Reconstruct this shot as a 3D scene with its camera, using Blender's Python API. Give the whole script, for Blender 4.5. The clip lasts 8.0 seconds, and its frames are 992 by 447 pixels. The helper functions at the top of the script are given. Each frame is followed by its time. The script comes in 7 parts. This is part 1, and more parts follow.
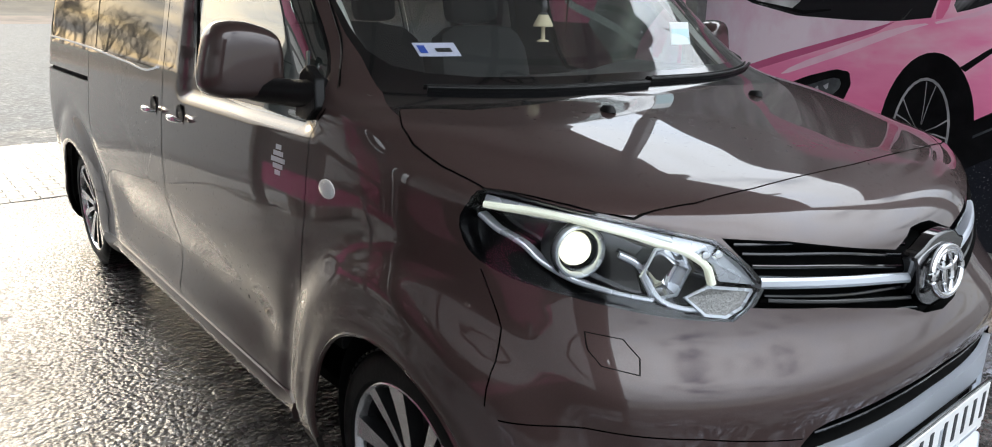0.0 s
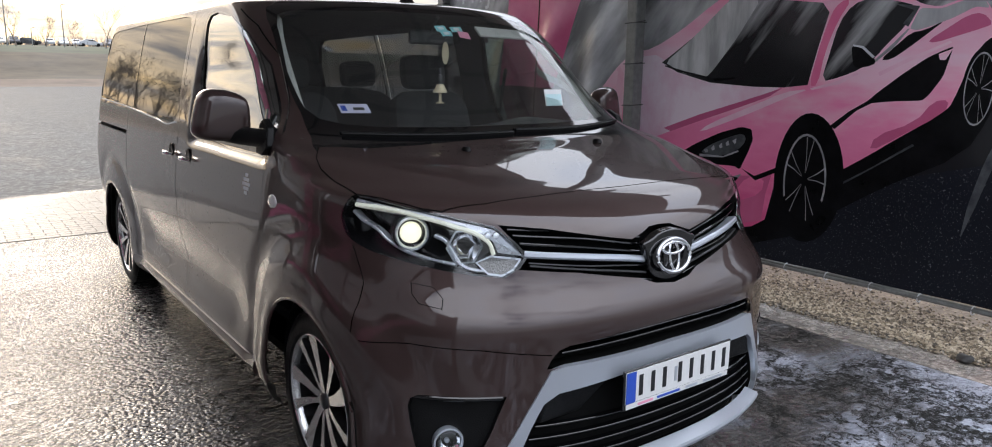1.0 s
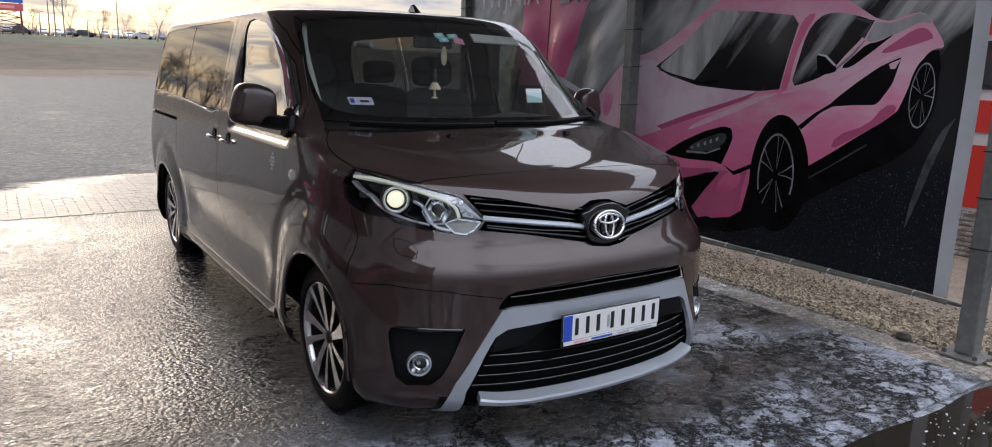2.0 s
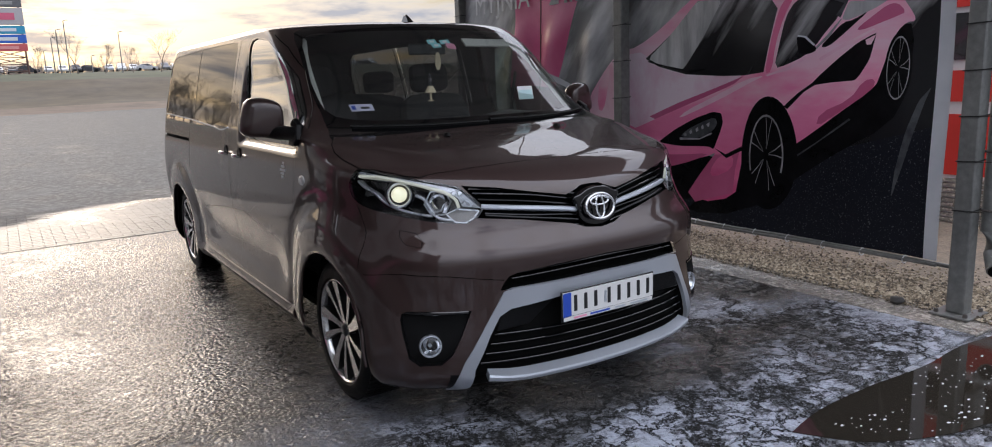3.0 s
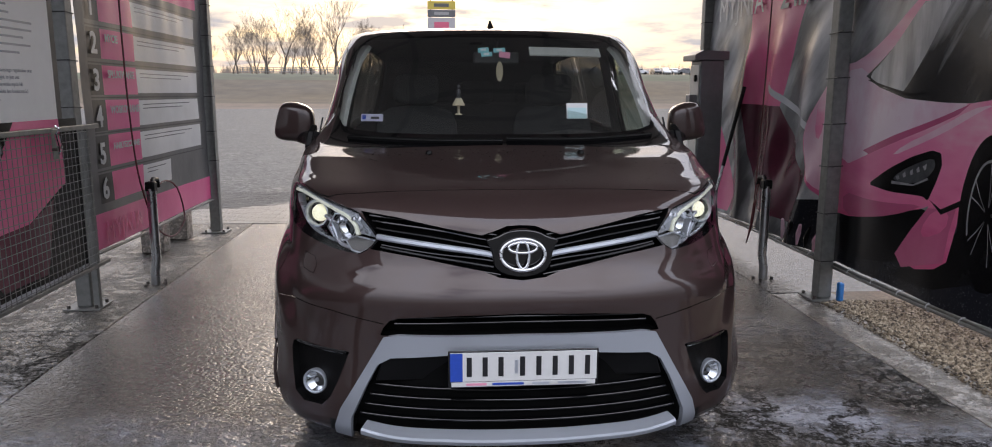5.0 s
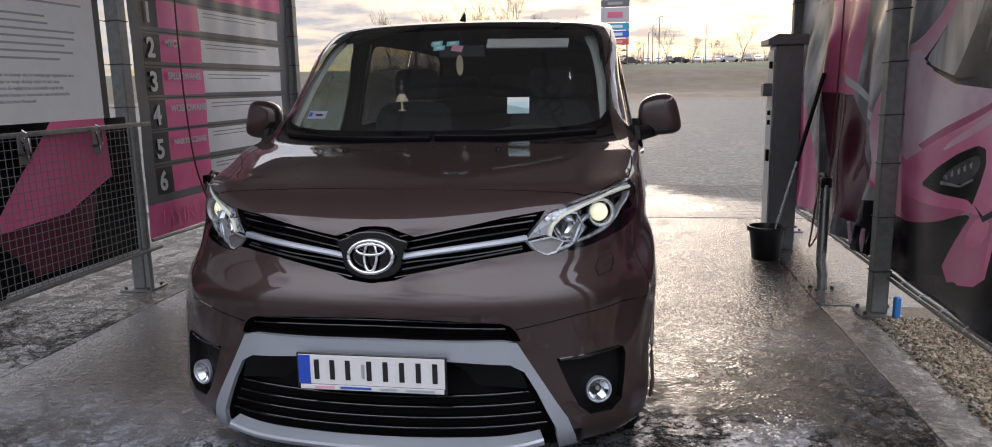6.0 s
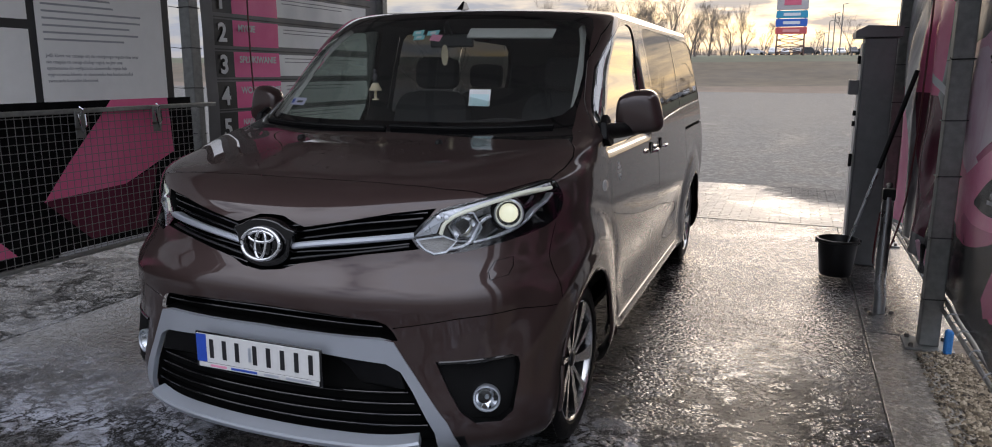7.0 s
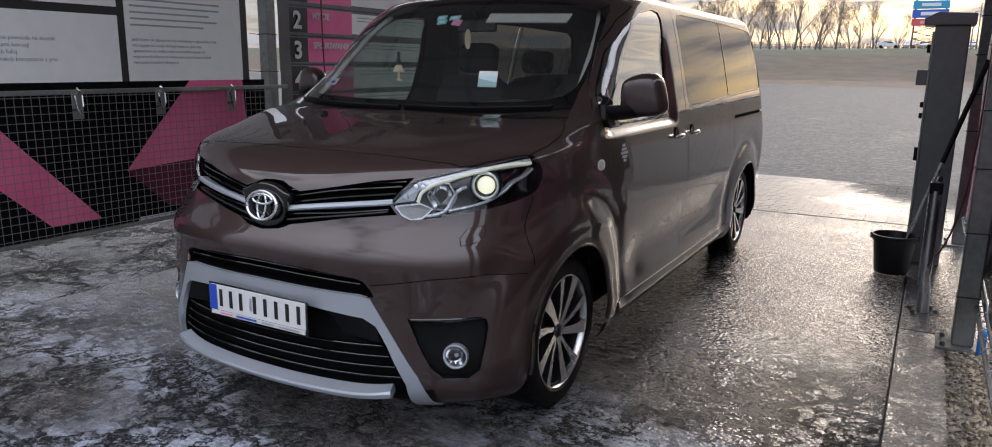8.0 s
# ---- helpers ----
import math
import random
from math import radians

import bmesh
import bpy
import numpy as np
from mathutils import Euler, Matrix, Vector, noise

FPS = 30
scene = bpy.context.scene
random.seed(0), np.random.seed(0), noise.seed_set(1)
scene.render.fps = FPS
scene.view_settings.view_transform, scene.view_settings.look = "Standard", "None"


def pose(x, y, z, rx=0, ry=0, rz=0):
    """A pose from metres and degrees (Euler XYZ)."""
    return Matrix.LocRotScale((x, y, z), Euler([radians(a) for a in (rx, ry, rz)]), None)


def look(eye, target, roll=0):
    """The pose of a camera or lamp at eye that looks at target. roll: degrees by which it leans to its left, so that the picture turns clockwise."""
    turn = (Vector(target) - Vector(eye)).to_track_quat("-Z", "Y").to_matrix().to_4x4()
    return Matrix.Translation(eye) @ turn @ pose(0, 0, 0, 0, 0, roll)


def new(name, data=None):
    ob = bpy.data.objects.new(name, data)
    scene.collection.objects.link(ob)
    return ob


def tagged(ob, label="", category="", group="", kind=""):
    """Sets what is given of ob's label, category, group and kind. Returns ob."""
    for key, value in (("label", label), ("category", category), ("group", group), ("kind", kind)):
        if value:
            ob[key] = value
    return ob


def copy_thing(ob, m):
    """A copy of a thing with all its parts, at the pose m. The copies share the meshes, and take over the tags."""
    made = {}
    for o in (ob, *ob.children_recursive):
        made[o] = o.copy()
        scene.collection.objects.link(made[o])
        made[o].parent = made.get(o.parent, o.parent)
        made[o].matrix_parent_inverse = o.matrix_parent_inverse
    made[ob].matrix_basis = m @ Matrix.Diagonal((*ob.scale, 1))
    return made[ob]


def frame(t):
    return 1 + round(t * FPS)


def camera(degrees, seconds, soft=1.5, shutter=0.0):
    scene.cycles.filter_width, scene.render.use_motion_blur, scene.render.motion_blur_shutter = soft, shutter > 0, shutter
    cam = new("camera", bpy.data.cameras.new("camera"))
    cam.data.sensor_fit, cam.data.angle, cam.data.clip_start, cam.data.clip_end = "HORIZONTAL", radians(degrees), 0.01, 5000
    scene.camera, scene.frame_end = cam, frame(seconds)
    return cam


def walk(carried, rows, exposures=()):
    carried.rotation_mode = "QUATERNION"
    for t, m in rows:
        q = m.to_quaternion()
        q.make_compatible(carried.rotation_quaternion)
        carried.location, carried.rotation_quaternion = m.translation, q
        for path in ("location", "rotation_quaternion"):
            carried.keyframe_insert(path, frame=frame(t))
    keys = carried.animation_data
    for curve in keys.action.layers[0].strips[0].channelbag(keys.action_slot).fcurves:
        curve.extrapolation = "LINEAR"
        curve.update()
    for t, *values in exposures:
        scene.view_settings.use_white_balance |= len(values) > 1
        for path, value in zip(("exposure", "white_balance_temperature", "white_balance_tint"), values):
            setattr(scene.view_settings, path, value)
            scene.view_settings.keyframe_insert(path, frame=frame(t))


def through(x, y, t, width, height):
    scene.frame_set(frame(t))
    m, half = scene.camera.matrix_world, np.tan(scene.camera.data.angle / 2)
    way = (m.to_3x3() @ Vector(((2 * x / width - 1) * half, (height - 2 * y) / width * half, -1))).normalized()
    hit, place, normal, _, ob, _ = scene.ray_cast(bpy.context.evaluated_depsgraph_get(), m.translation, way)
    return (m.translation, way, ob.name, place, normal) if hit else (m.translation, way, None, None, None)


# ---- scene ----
cam = camera(66.7, 8.0, soft=1.0)
PATH = [
    (0, (-1.757, -0.497, 1.443), (-0.536, 0.988, 0.893), 0.7),
    (0.5, (-1.786, -1.01, 1.473), (-0.645, 0.571, 1.026), 2.0),
    (1, (-1.888, -1.486, 1.483), (-0.719, 0.088, 1.086), 0.7),
    (1.2, (-1.917, -1.638, 1.558), (-0.773, -0.054, 1.131), 0.8),
    (2.3, (-2.097, -2.242, 1.477), (-1.029, -0.597, 1.085), 1.4),
    (2.5, (-2.141, -2.281, 1.469), (-1.064, -0.641, 1.082), -0.1),
    (3, (-2.1, -2.349, 1.465), (-1.037, -0.699, 1.081), -2.2),
    (3.5, (-1.741, -2.491, 1.431), (-0.878, -0.73, 1.04), -2.3),
    (4, (-1.311, -2.52, 1.431), (-0.624, -0.677, 1.069), -1.9),
    (4.5, (-0.812, -2.471, 1.476), (-0.368, -0.55, 1.138), -1.9),
    (4.7, (-0.595, -2.469, 1.456), (-0.28, -0.521, 1.128), -0.6),
    (5.8, (0.569, -2.321, 1.478), (0.356, -0.374, 1.073), -1.7),
    (6, (0.812, -2.281, 1.463), (0.497, -0.34, 1.1), -1.1),
    (6.5, (1.304, -2.155, 1.475), (0.743, -0.284, 1.046), -0.4),
    (7, (1.655, -1.952, 1.477), (0.941, -0.126, 1.084), 0.2),
    (7.5, (2.027, -1.912, 1.478), (1.105, -0.183, 1.08), 0.8),
    (8, (2.164, -1.912, 1.44), (1.193, -0.214, 1.024), 0.7),
]
walk(cam, [(t, look(eye, target, roll)) for t, eye, target, roll in PATH], [(0, 2.65, 6750, 8), (.5, 2.18, 6650, 11), (1.0, 2.03, 6600, 13), (2.5, 1.58, 6600, 15), (4.5, 1.7, 6700, 17), (6.0, 1.72, 6750, 17), (6.5, 1.45, 6600, 15), (7.5, 1.5, 6600, 16), (8, 1.62, 6550, 16)])

# ---- world ----

world = bpy.data.worlds.new("evening_sky")
scene.world = world
world.use_nodes = True
SUN_AZ, SUN_EL = 0.0, 15.0


def build_sky(nt):
    """A clear evening sky under broken, thin cloud that glows round the low sun."""
    n, l = nt.nodes, nt.links
    sky = n.new("ShaderNodeTexSky")
    sky.sky_type, sky.sun_disc = "NISHITA", False
    sky.sun_elevation, sky.sun_rotation = radians(SUN_EL), radians(SUN_AZ)
    sky.dust_density, sky.air_density = 2.0, 1.0
    coord = n.new("ShaderNodeTexCoord")
    sep = n.new("ShaderNodeSeparateXYZ")
    l.new(coord.outputs["Generated"], sep.inputs[0])

    def math2(op, a, b, clamp=False):
        k = n.new("ShaderNodeMath")
        k.operation, k.use_clamp = op, clamp
        for i, v in enumerate((a, b)):
            if hasattr(v, "is_output"):
                l.new(v, k.inputs[i])
            else:
                k.inputs[i].default_value = v
        return k.outputs[0]
    # a cloud sheet seen in perspective
    up = math2("ADD", math2("MAXIMUM", sep.outputs[2], 0.0), .12)
    flat = n.new("ShaderNodeCombineXYZ")
    l.new(math2("DIVIDE", sep.outputs[0], up), flat.inputs[0])
    l.new(math2("DIVIDE", sep.outputs[1], up), flat.inputs[1])
    cloud = n.new("ShaderNodeTexNoise")
    l.new(flat.outputs[0], cloud.inputs["Vector"])
    cloud.inputs["Scale"].default_value, cloud.inputs["Detail"].default_value, cloud.inputs["Roughness"].default_value = 1.4, 7.0, .58
    cover = n.new("ShaderNodeValToRGB")
    l.new(cloud.outputs["Fac"], cover.inputs[0])
    cover.color_ramp.elements[0].position, cover.color_ramp.elements[1].position = .3, .62
    # cloud light: grey overhead, warm and bright towards the sun
    a, e = radians(SUN_AZ), radians(SUN_EL)
    dot = n.new("ShaderNodeVectorMath")
    dot.operation = "DOT_PRODUCT"
    l.new(coord.outputs["Generated"], dot.inputs[0])
    dot.inputs[1].default_value = (math.sin(a) * math.cos(e), math.cos(a) * math.cos(e), math.sin(e))
    near = math2("POWER", math2("MAXIMUM", dot.outputs["Value"], 0.0), 12.0)
    glow_mix = n.new("ShaderNodeMix")
    glow_mix.data_type = "RGBA"
    l.new(near, glow_mix.inputs[0])
    glow_mix.inputs[6].default_value, glow_mix.inputs[7].default_value = (1.5, 1.55, 1.63, 1), (1.32, 1.31, 1.28, 1)
    shade = n.new("ShaderNodeMix")
    shade.data_type = "RGBA"
    dark = n.new("ShaderNodeValToRGB")
    l.new(cloud.outputs["Fac"], dark.inputs[0])
    dark.color_ramp.elements[0].position, dark.color_ramp.elements[0].color = .44, (1, 1, 1, 1)
    dark.color_ramp.elements[1].position, dark.color_ramp.elements[1].color = .6, (.52, .56, .62, 1)
    shade.blend_type = "MULTIPLY"
    shade.inputs[0].default_value = 1.0
    l.new(glow_mix.outputs[2], shade.inputs[6])
    l.new(dark.outputs[0], shade.inputs[7])
    bright = n.new("ShaderNodeMix")
    bright.data_type, bright.blend_type = "RGBA", "MULTIPLY"
    bright.inputs[0].default_value = 1.0
    l.new(sky.outputs[0], bright.inputs[6])
    bright.inputs[7].default_value = (.09, .09, .09, 1)
    total = n.new("ShaderNodeMix")
    total.data_type = "RGBA"
    l.new(math2("MULTIPLY", cover.outputs[0], .9), total.inputs[0])
    l.new(bright.outputs[2], total.inputs[6])
    l.new(shade.outputs[2], total.inputs[7])
    # cloud banks along the horizon are thicker and darker
    bank = n.new("ShaderNodeValToRGB")
    l.new(math2("ADD", sep.outputs[2], math2("MULTIPLY", cloud.outputs["Fac"], .06)), bank.inputs[0])
    bank.color_ramp.elements[0].position, bank.color_ramp.elements[0].color = .2, (.195, .2, .207, 1)
    bank.color_ramp.elements[1].position, bank.color_ramp.elements[1].color = .7, (1, 1, 1, 1)
    last = n.new("ShaderNodeMix")
    last.data_type, last.blend_type = "RGBA", "MULTIPLY"
    last.inputs[0].default_value = 1.0
    l.new(total.outputs[2], last.inputs[6])
    l.new(bank.outputs[0], last.inputs[7])
    l.new(last.outputs[2], n["Background"].inputs[0])
    n["Background"].inputs[1].default_value = SKY_STRENGTH


SKY_STRENGTH = 1.0
build_sky(world.node_tree)
sun = new("sun", bpy.data.lights.new("sun", "SUN"))
sun.data.energy, sun.data.angle, sun.data.color = .13, radians(16), (1, .9, .75)
a0, e0 = radians(SUN_AZ), radians(SUN_EL)
sun.matrix_world = look((0, 0, 0), (-math.sin(a0) * math.cos(e0), -math.cos(a0) * math.cos(e0), -math.sin(e0)))

# ---- helpers of this scene ----
def part(name, bm, material, parent=None, label="", smooth=True, bevel=0.0, normals=None, recalc=True):
    """Links a bmesh as one mesh object, under a thing or a part."""
    if recalc:
        bmesh.ops.recalc_face_normals(bm, faces=bm.faces)
    for f in bm.faces:
        f.smooth = smooth
    me = bpy.data.meshes.new(name)
    bm.to_mesh(me)
    bm.free()
    for m in material if isinstance(material, (list, tuple)) else [material]:
        me.materials.append(m)
    if normals is not None:
        me.normals_split_custom_set_from_vertices(normals)
    elif smooth:
        me.set_sharp_from_angle(angle=radians(38))
    ob = new(name, me)
    if bevel:
        b = ob.modifiers.new("bevel", "BEVEL")
        b.width, b.segments, b.limit_method, b.angle_limit = bevel, 2, "ANGLE", radians(40)
    if parent:
        ob.parent = parent
    return tagged(ob, label)


def empty(name, label, category, group="", kind="", at=(0, 0, 0)):
    ob = new(name)
    ob.empty_display_size = .1
    ob.location = at
    return tagged(ob, label, category, group, kind)


def box(x0, x1, y0, y1, z0, z1, bm=None):
    bm = bm or bmesh.new()
    m = Matrix.Translation(((x0 + x1) / 2, (y0 + y1) / 2, (z0 + z1) / 2)) @ Matrix.Diagonal((x1 - x0, y1 - y0, z1 - z0, 1))
    bmesh.ops.create_cube(bm, size=1, matrix=m)
    return bm


def rod(a, b, r, r2=None, seg=12, bm=None, caps=True):
    bm = bm or bmesh.new()
    a, b = Vector(a), Vector(b)
    d = b - a
    m = Matrix.Translation((a + b) / 2) @ d.to_track_quat("Z", "Y").to_matrix().to_4x4()
    bmesh.ops.create_cone(bm, cap_ends=caps, segments=seg, radius1=r, radius2=r if r2 is None else r2, depth=d.length, matrix=m)
    return bm


def spun(profile, m=None, seg=32, bm=None):
    """A turned shape round z from rows of (radius, height)."""
    bm = bm or bmesh.new()
    rings = []
    for r, z in profile:
        rings.append([bm.verts.new((r * math.cos(a), r * math.sin(a), z)) for a in np.linspace(0, 2 * math.pi, seg, endpoint=False)])
    for p, q in zip(rings, rings[1:]):
        for k in range(seg):
            bm.faces.new((p[k], p[(k + 1) % seg], q[(k + 1) % seg], q[k]))
    bmesh.ops.remove_doubles(bm, verts=bm.verts, dist=1e-6)
    if m is not None:
        bmesh.ops.transform(bm, matrix=m, verts=bm.verts)
    return bm


def tube(points, r, seg=8, bm=None, closed=False):
    """A round tube along points."""
    bm = bm or bmesh.new()
    pts = [Vector(p) for p in points]
    n, rings = len(pts), []
    for k, p in enumerate(pts):
        a = pts[k - 1] if k or closed else p
        b = pts[(k + 1) % n] if k < n - 1 or closed else p
        d = (b - a).normalized()
        up = Vector((0, 0, 1)) if abs(d.z) < .95 else Vector((0, 1, 0))
        u = d.cross(up).normalized()
        v = u.cross(d)
        rr = r[k] if isinstance(r, (list, tuple)) else r
        rings.append([bm.verts.new(p + rr * (math.cos(t) * u + math.sin(t) * v)) for t in np.linspace(0, 2 * math.pi, seg, endpoint=False)])
    for p, q in zip(rings, rings[1:] + rings[:1] if closed else rings[1:]):
        for k in range(seg):
            bm.faces.new((p[k], p[(k + 1) % seg], q[(k + 1) % seg], q[k]))
    if not closed:
        bm.faces.new(rings[0])
        bm.faces.new(rings[-1][::-1])
    return bm


def curve_points(points, n=24):
    """A smooth run through a few points."""
    p = np.array(points, float)
    k = np.r_[0, np.cumsum(np.linalg.norm(np.diff(p, axis=0), axis=1))]
    q = np.linspace(0, k[-1], n)
    out = []
    for axis in range(p.shape[1]):
        m = np.gradient(p[:, axis], k) if len(k) > 2 else np.full(len(k), (p[-1, axis] - p[0, axis]) / k[-1])
        i = np.clip(np.searchsorted(k, q, side="right") - 1, 0, len(k) - 2)
        h = k[i + 1] - k[i]
        t = (q - k[i]) / h
        out.append((1 + 2 * t) * (1 - t) ** 2 * p[i, axis] + t * (1 - t) ** 2 * h * m[i] + t * t * (3 - 2 * t) * p[i + 1, axis] + t * t * (t - 1) * h * m[i + 1])
    return np.stack(out, 1)


def prism(poly, to3d, depth, bm=None):
    """A plate: a flat outline placed by to3d(u, v, w), from w = 0 to depth."""
    bm = bm or bmesh.new()
    a = [bm.verts.new(to3d(u, v, 0)) for u, v in poly]
    b = [bm.verts.new(to3d(u, v, depth)) for u, v in poly]
    n = len(poly)
    bm.faces.new(a)
    bm.faces.new(b[::-1])
    for k in range(n):
        bm.faces.new((a[k], b[k], b[(k + 1) % n], a[(k + 1) % n]))
    return bm


def rounded(poly, times=2, keep=(), trim=.25):
    """An outline with its corners cut round; corners named in keep stay."""
    for _ in range(times):
        out = []
        for k, p in enumerate(poly):
            a, b = poly[k - 1], poly[(k + 1) % len(poly)]
            if p in keep:
                out.append(p)
            else:
                out.append((trim * a[0] + (1 - trim) * p[0], trim * a[1] + (1 - trim) * p[1]))
                out.append((trim * b[0] + (1 - trim) * p[0], trim * b[1] + (1 - trim) * p[1]))
        poly = out
    return poly


def ellipse(cx, cy, rx, ry, n=40):
    return [(cx + rx * math.cos(a), cy + ry * math.sin(a)) for a in np.linspace(0, 2 * math.pi, n, endpoint=False)]


def inside(poly, u, v):
    hit = False
    for (a, b), (c, d) in zip(poly, poly[1:] + poly[:1]):
        if (b > v) != (d > v) and u < (c - a) * (v - b) / (d - b) + a:
            hit = not hit
    return hit


# ---- materials ----
class Mat:
    """A short way to write a node material."""
    def __init__(self, name, base=(.5, .5, .5), rough=.5, metal=0.0, **more):
        self.m = bpy.data.materials.new(name)
        self.m.use_nodes = True
        self.t = self.m.node_tree
        self.b = self.t.nodes["Principled BSDF"]
        self.set("Base Color", (*base, 1)).set("Roughness", rough).set("Metallic", metal)
        for key, value in more.items():
            self.set(key.replace("_", " ").title().replace("Ior", "IOR"), value)

    def set(self, key, value):
        self.b.inputs[key].default_value = value
        return self

    def node(self, kind, **inputs):
        n = self.t.nodes.new("ShaderNode" + kind)
        for key, value in inputs.items():
            key = key.replace("_", " ")
            if hasattr(value, "is_output"):
                self.t.links.new(value, n.inputs[key])
            else:
                n.inputs[key].default_value = value
        return n

    def link(self, out, key):
        self.t.links.new(out, self.b.inputs[key] if isinstance(key, str) else key)
        return self

    def where(self, kind="Object"):
        return self.node("TexCoord").outputs[kind]

    def noise(self, scale, detail=4.0, rough=.6, vector=None, stretch=None, kind="Object"):
        v = vector or self.where(kind)
        if stretch:
            v = self.node("Mapping", Vector=v, Scale=stretch).outputs[0]
        return self.node("TexNoise", Vector=v, Scale=scale, Detail=detail, Roughness=rough).outputs["Fac"]

    def ramp(self, fac, *stops):
        r = self.t.nodes.new("ShaderNodeValToRGB")
        self.t.links.new(fac, r.inputs[0])
        e = r.color_ramp.elements
        while len(e) < len(stops):
            e.new(.5)
        for k, (pos, col) in zip(e, stops):
            k.position = pos
            k.color = (*col, 1) if isinstance(col, (tuple, list)) else (col, col, col, 1)
        return r.outputs[0]

    def mix(self, fac, a, b):
        n = self.t.nodes.new("ShaderNodeMix")
        n.data_type = "RGBA"
        for value, slot in ((fac, 0), (a, 6), (b, 7)):
            if hasattr(value, "is_output"):
                self.t.links.new(value, n.inputs[slot])
            elif slot == 0:
                n.inputs[0].default_value = value
            else:
                n.inputs[slot].default_value = (*value, 1)
        return n.outputs[2]

    def math(self, op, a, b=0.0, clamp=False):
        n = self.t.nodes.new("ShaderNodeMath")
        n.operation, n.use_clamp = op, clamp
        for k, value in enumerate((a, b)):
            if hasattr(value, "is_output"):
                self.t.links.new(value, n.inputs[k])
            else:
                n.inputs[k].default_value = value
        return n.outputs[0]

    def bump(self, height, strength=.3, distance=.01, key="Normal"):
        n = self.node("Bump", Height=height, Strength=strength, Distance=distance)
        return self.link(n.outputs[0], key)


def plain(name, base, rough=.5, metal=0.0, grain=30.0, vary=.25, bump=.1, **more):
    """A material with fine and coarse variation of tone and gloss."""
    w = Mat(name, base, rough, metal, **more)
    f, g = w.noise(grain), w.noise(grain * .12, 3.0)
    tone = w.math("ADD", w.math("MULTIPLY", f, .5), w.math("MULTIPLY", g, .5))
    lo, hi = tuple(c * (1 - vary) for c in base), tuple(min(1, c * (1 + vary)) for c in base)
    w.link(w.ramp(tone, (.3, lo), (.7, hi)), "Base Color")
    w.link(w.ramp(g, (.3, max(.02, rough * .8)), (.7, min(1, rough * 1.2))), "Roughness")
    if bump:
        w.bump(f, bump, .004)
    return w.m


def paint_material():
    """Dark brown metallic base under a deep clear lacquer."""
    w = Mat("brown_paint", (.064, .039, .039), .42, .3, Coat_Weight=1.0, Coat_Roughness=.01)
    flake = w.node("TexVoronoi", Vector=w.where(), Scale=900.0).outputs["Color"]
    w.link(w.mix(w.math("MULTIPLY", flake, .16), (.043, .027, .025), (.125, .081, .076)), "Base Color")
    w.link(w.ramp(w.noise(3.0, 6.0, .7), (.35, .002), (.75, .012)), "Coat Roughness")
    # dried water marks dull the lacquer here and there
    spots = w.ramp(w.noise(60.0, 3.0, .5), (.62, 0.0), (.72, 1.0))
    w.link(w.mix(spots, (.42, .42, .42), (.5, .5, .5)), "Roughness")
    w.set("Specular IOR Level", .15).set("Specular Tint", (.35, .28, .27, 1))
    w.set("Coat IOR", 1.58)
    return w.m


def glass_material(name, tint, gloss=.02, clear=1.0, veil=0.0, mirror=.9, power=4.5):
    """Thin glass: clear but for a tint, with a mirror's gloss that grows at flat angles."""
    m = bpy.data.materials.new(name)
    m.use_nodes = True
    t = m.node_tree
    t.nodes.remove(t.nodes["Principled BSDF"])
    see, shine = t.nodes.new("ShaderNodeBsdfTransparent"), t.nodes.new("ShaderNodeBsdfGlossy")
    see.inputs[0].default_value = (*tint, 1)
    shine.inputs["Roughness"].default_value = gloss
    shine.inputs["Color"].default_value = (1, 1, 1, 1)
    edge, mix = t.nodes.new("ShaderNodeLayerWeight"), t.nodes.new("ShaderNodeMixShader")
    edge.inputs["Blend"].default_value = .5
    rise, scale = t.nodes.new("ShaderNodeMath"), t.nodes.new("ShaderNodeMath")
    rise.operation, scale.operation = "POWER", "MULTIPLY_ADD"
    rise.inputs[1].default_value = power
    scale.inputs[1].default_value, scale.inputs[2].default_value = mirror - .06 * clear, .06 * clear
    t.links.new(edge.outputs["Facing"], rise.inputs[0])
    t.links.new(rise.outputs[0], scale.inputs[0])
    t.links.new(scale.outputs[0], mix.inputs[0])
    t.links.new(see.outputs[0], mix.inputs[1])
    t.links.new(shine.outputs[0], mix.inputs[2])
    # even pale diffuse share painted over the glass in place of reflected haze
    film, last = t.nodes.new("ShaderNodeBsdfDiffuse"), t.nodes.new("ShaderNodeMixShader")
    film.inputs[0].default_value = (.6, .6, .58, 1)
    last.inputs[0].default_value = veil
    t.links.new(mix.outputs[0], last.inputs[1])
    t.links.new(film.outputs[0], last.inputs[2])
    t.links.new(last.outputs[0], t.nodes["Material Output"].inputs[0])
    return m


PAINT = paint_material()
GLOSS_BLACK = plain("gloss_black", (.0025, .0025, .003), .1, 0, 60, .3, .02, Coat_Weight=.6)
MATT_BLACK = plain("matt_black_plastic", (.0035, .0035, .0037), .45, 0, 220, .3, .25, Specular_Ior_Level=.22)
GAP = plain("dark_gap", (.003, .003, .003), .9, 0, 60, .2, 0, Specular_Ior_Level=.1)
CHROME = plain("chrome", (.75, .76, .78), .07, 1.0, 12, .06, 0)
SATIN = plain("satin_silver", (.5, .535, .59), .34, .6, 8, .03, 0, Coat_Weight=.25)
RUBBER = plain("tyre_rubber", (.006, .006, .006), .55, 0, 80, .35, .3, Specular_Ior_Level=.15)
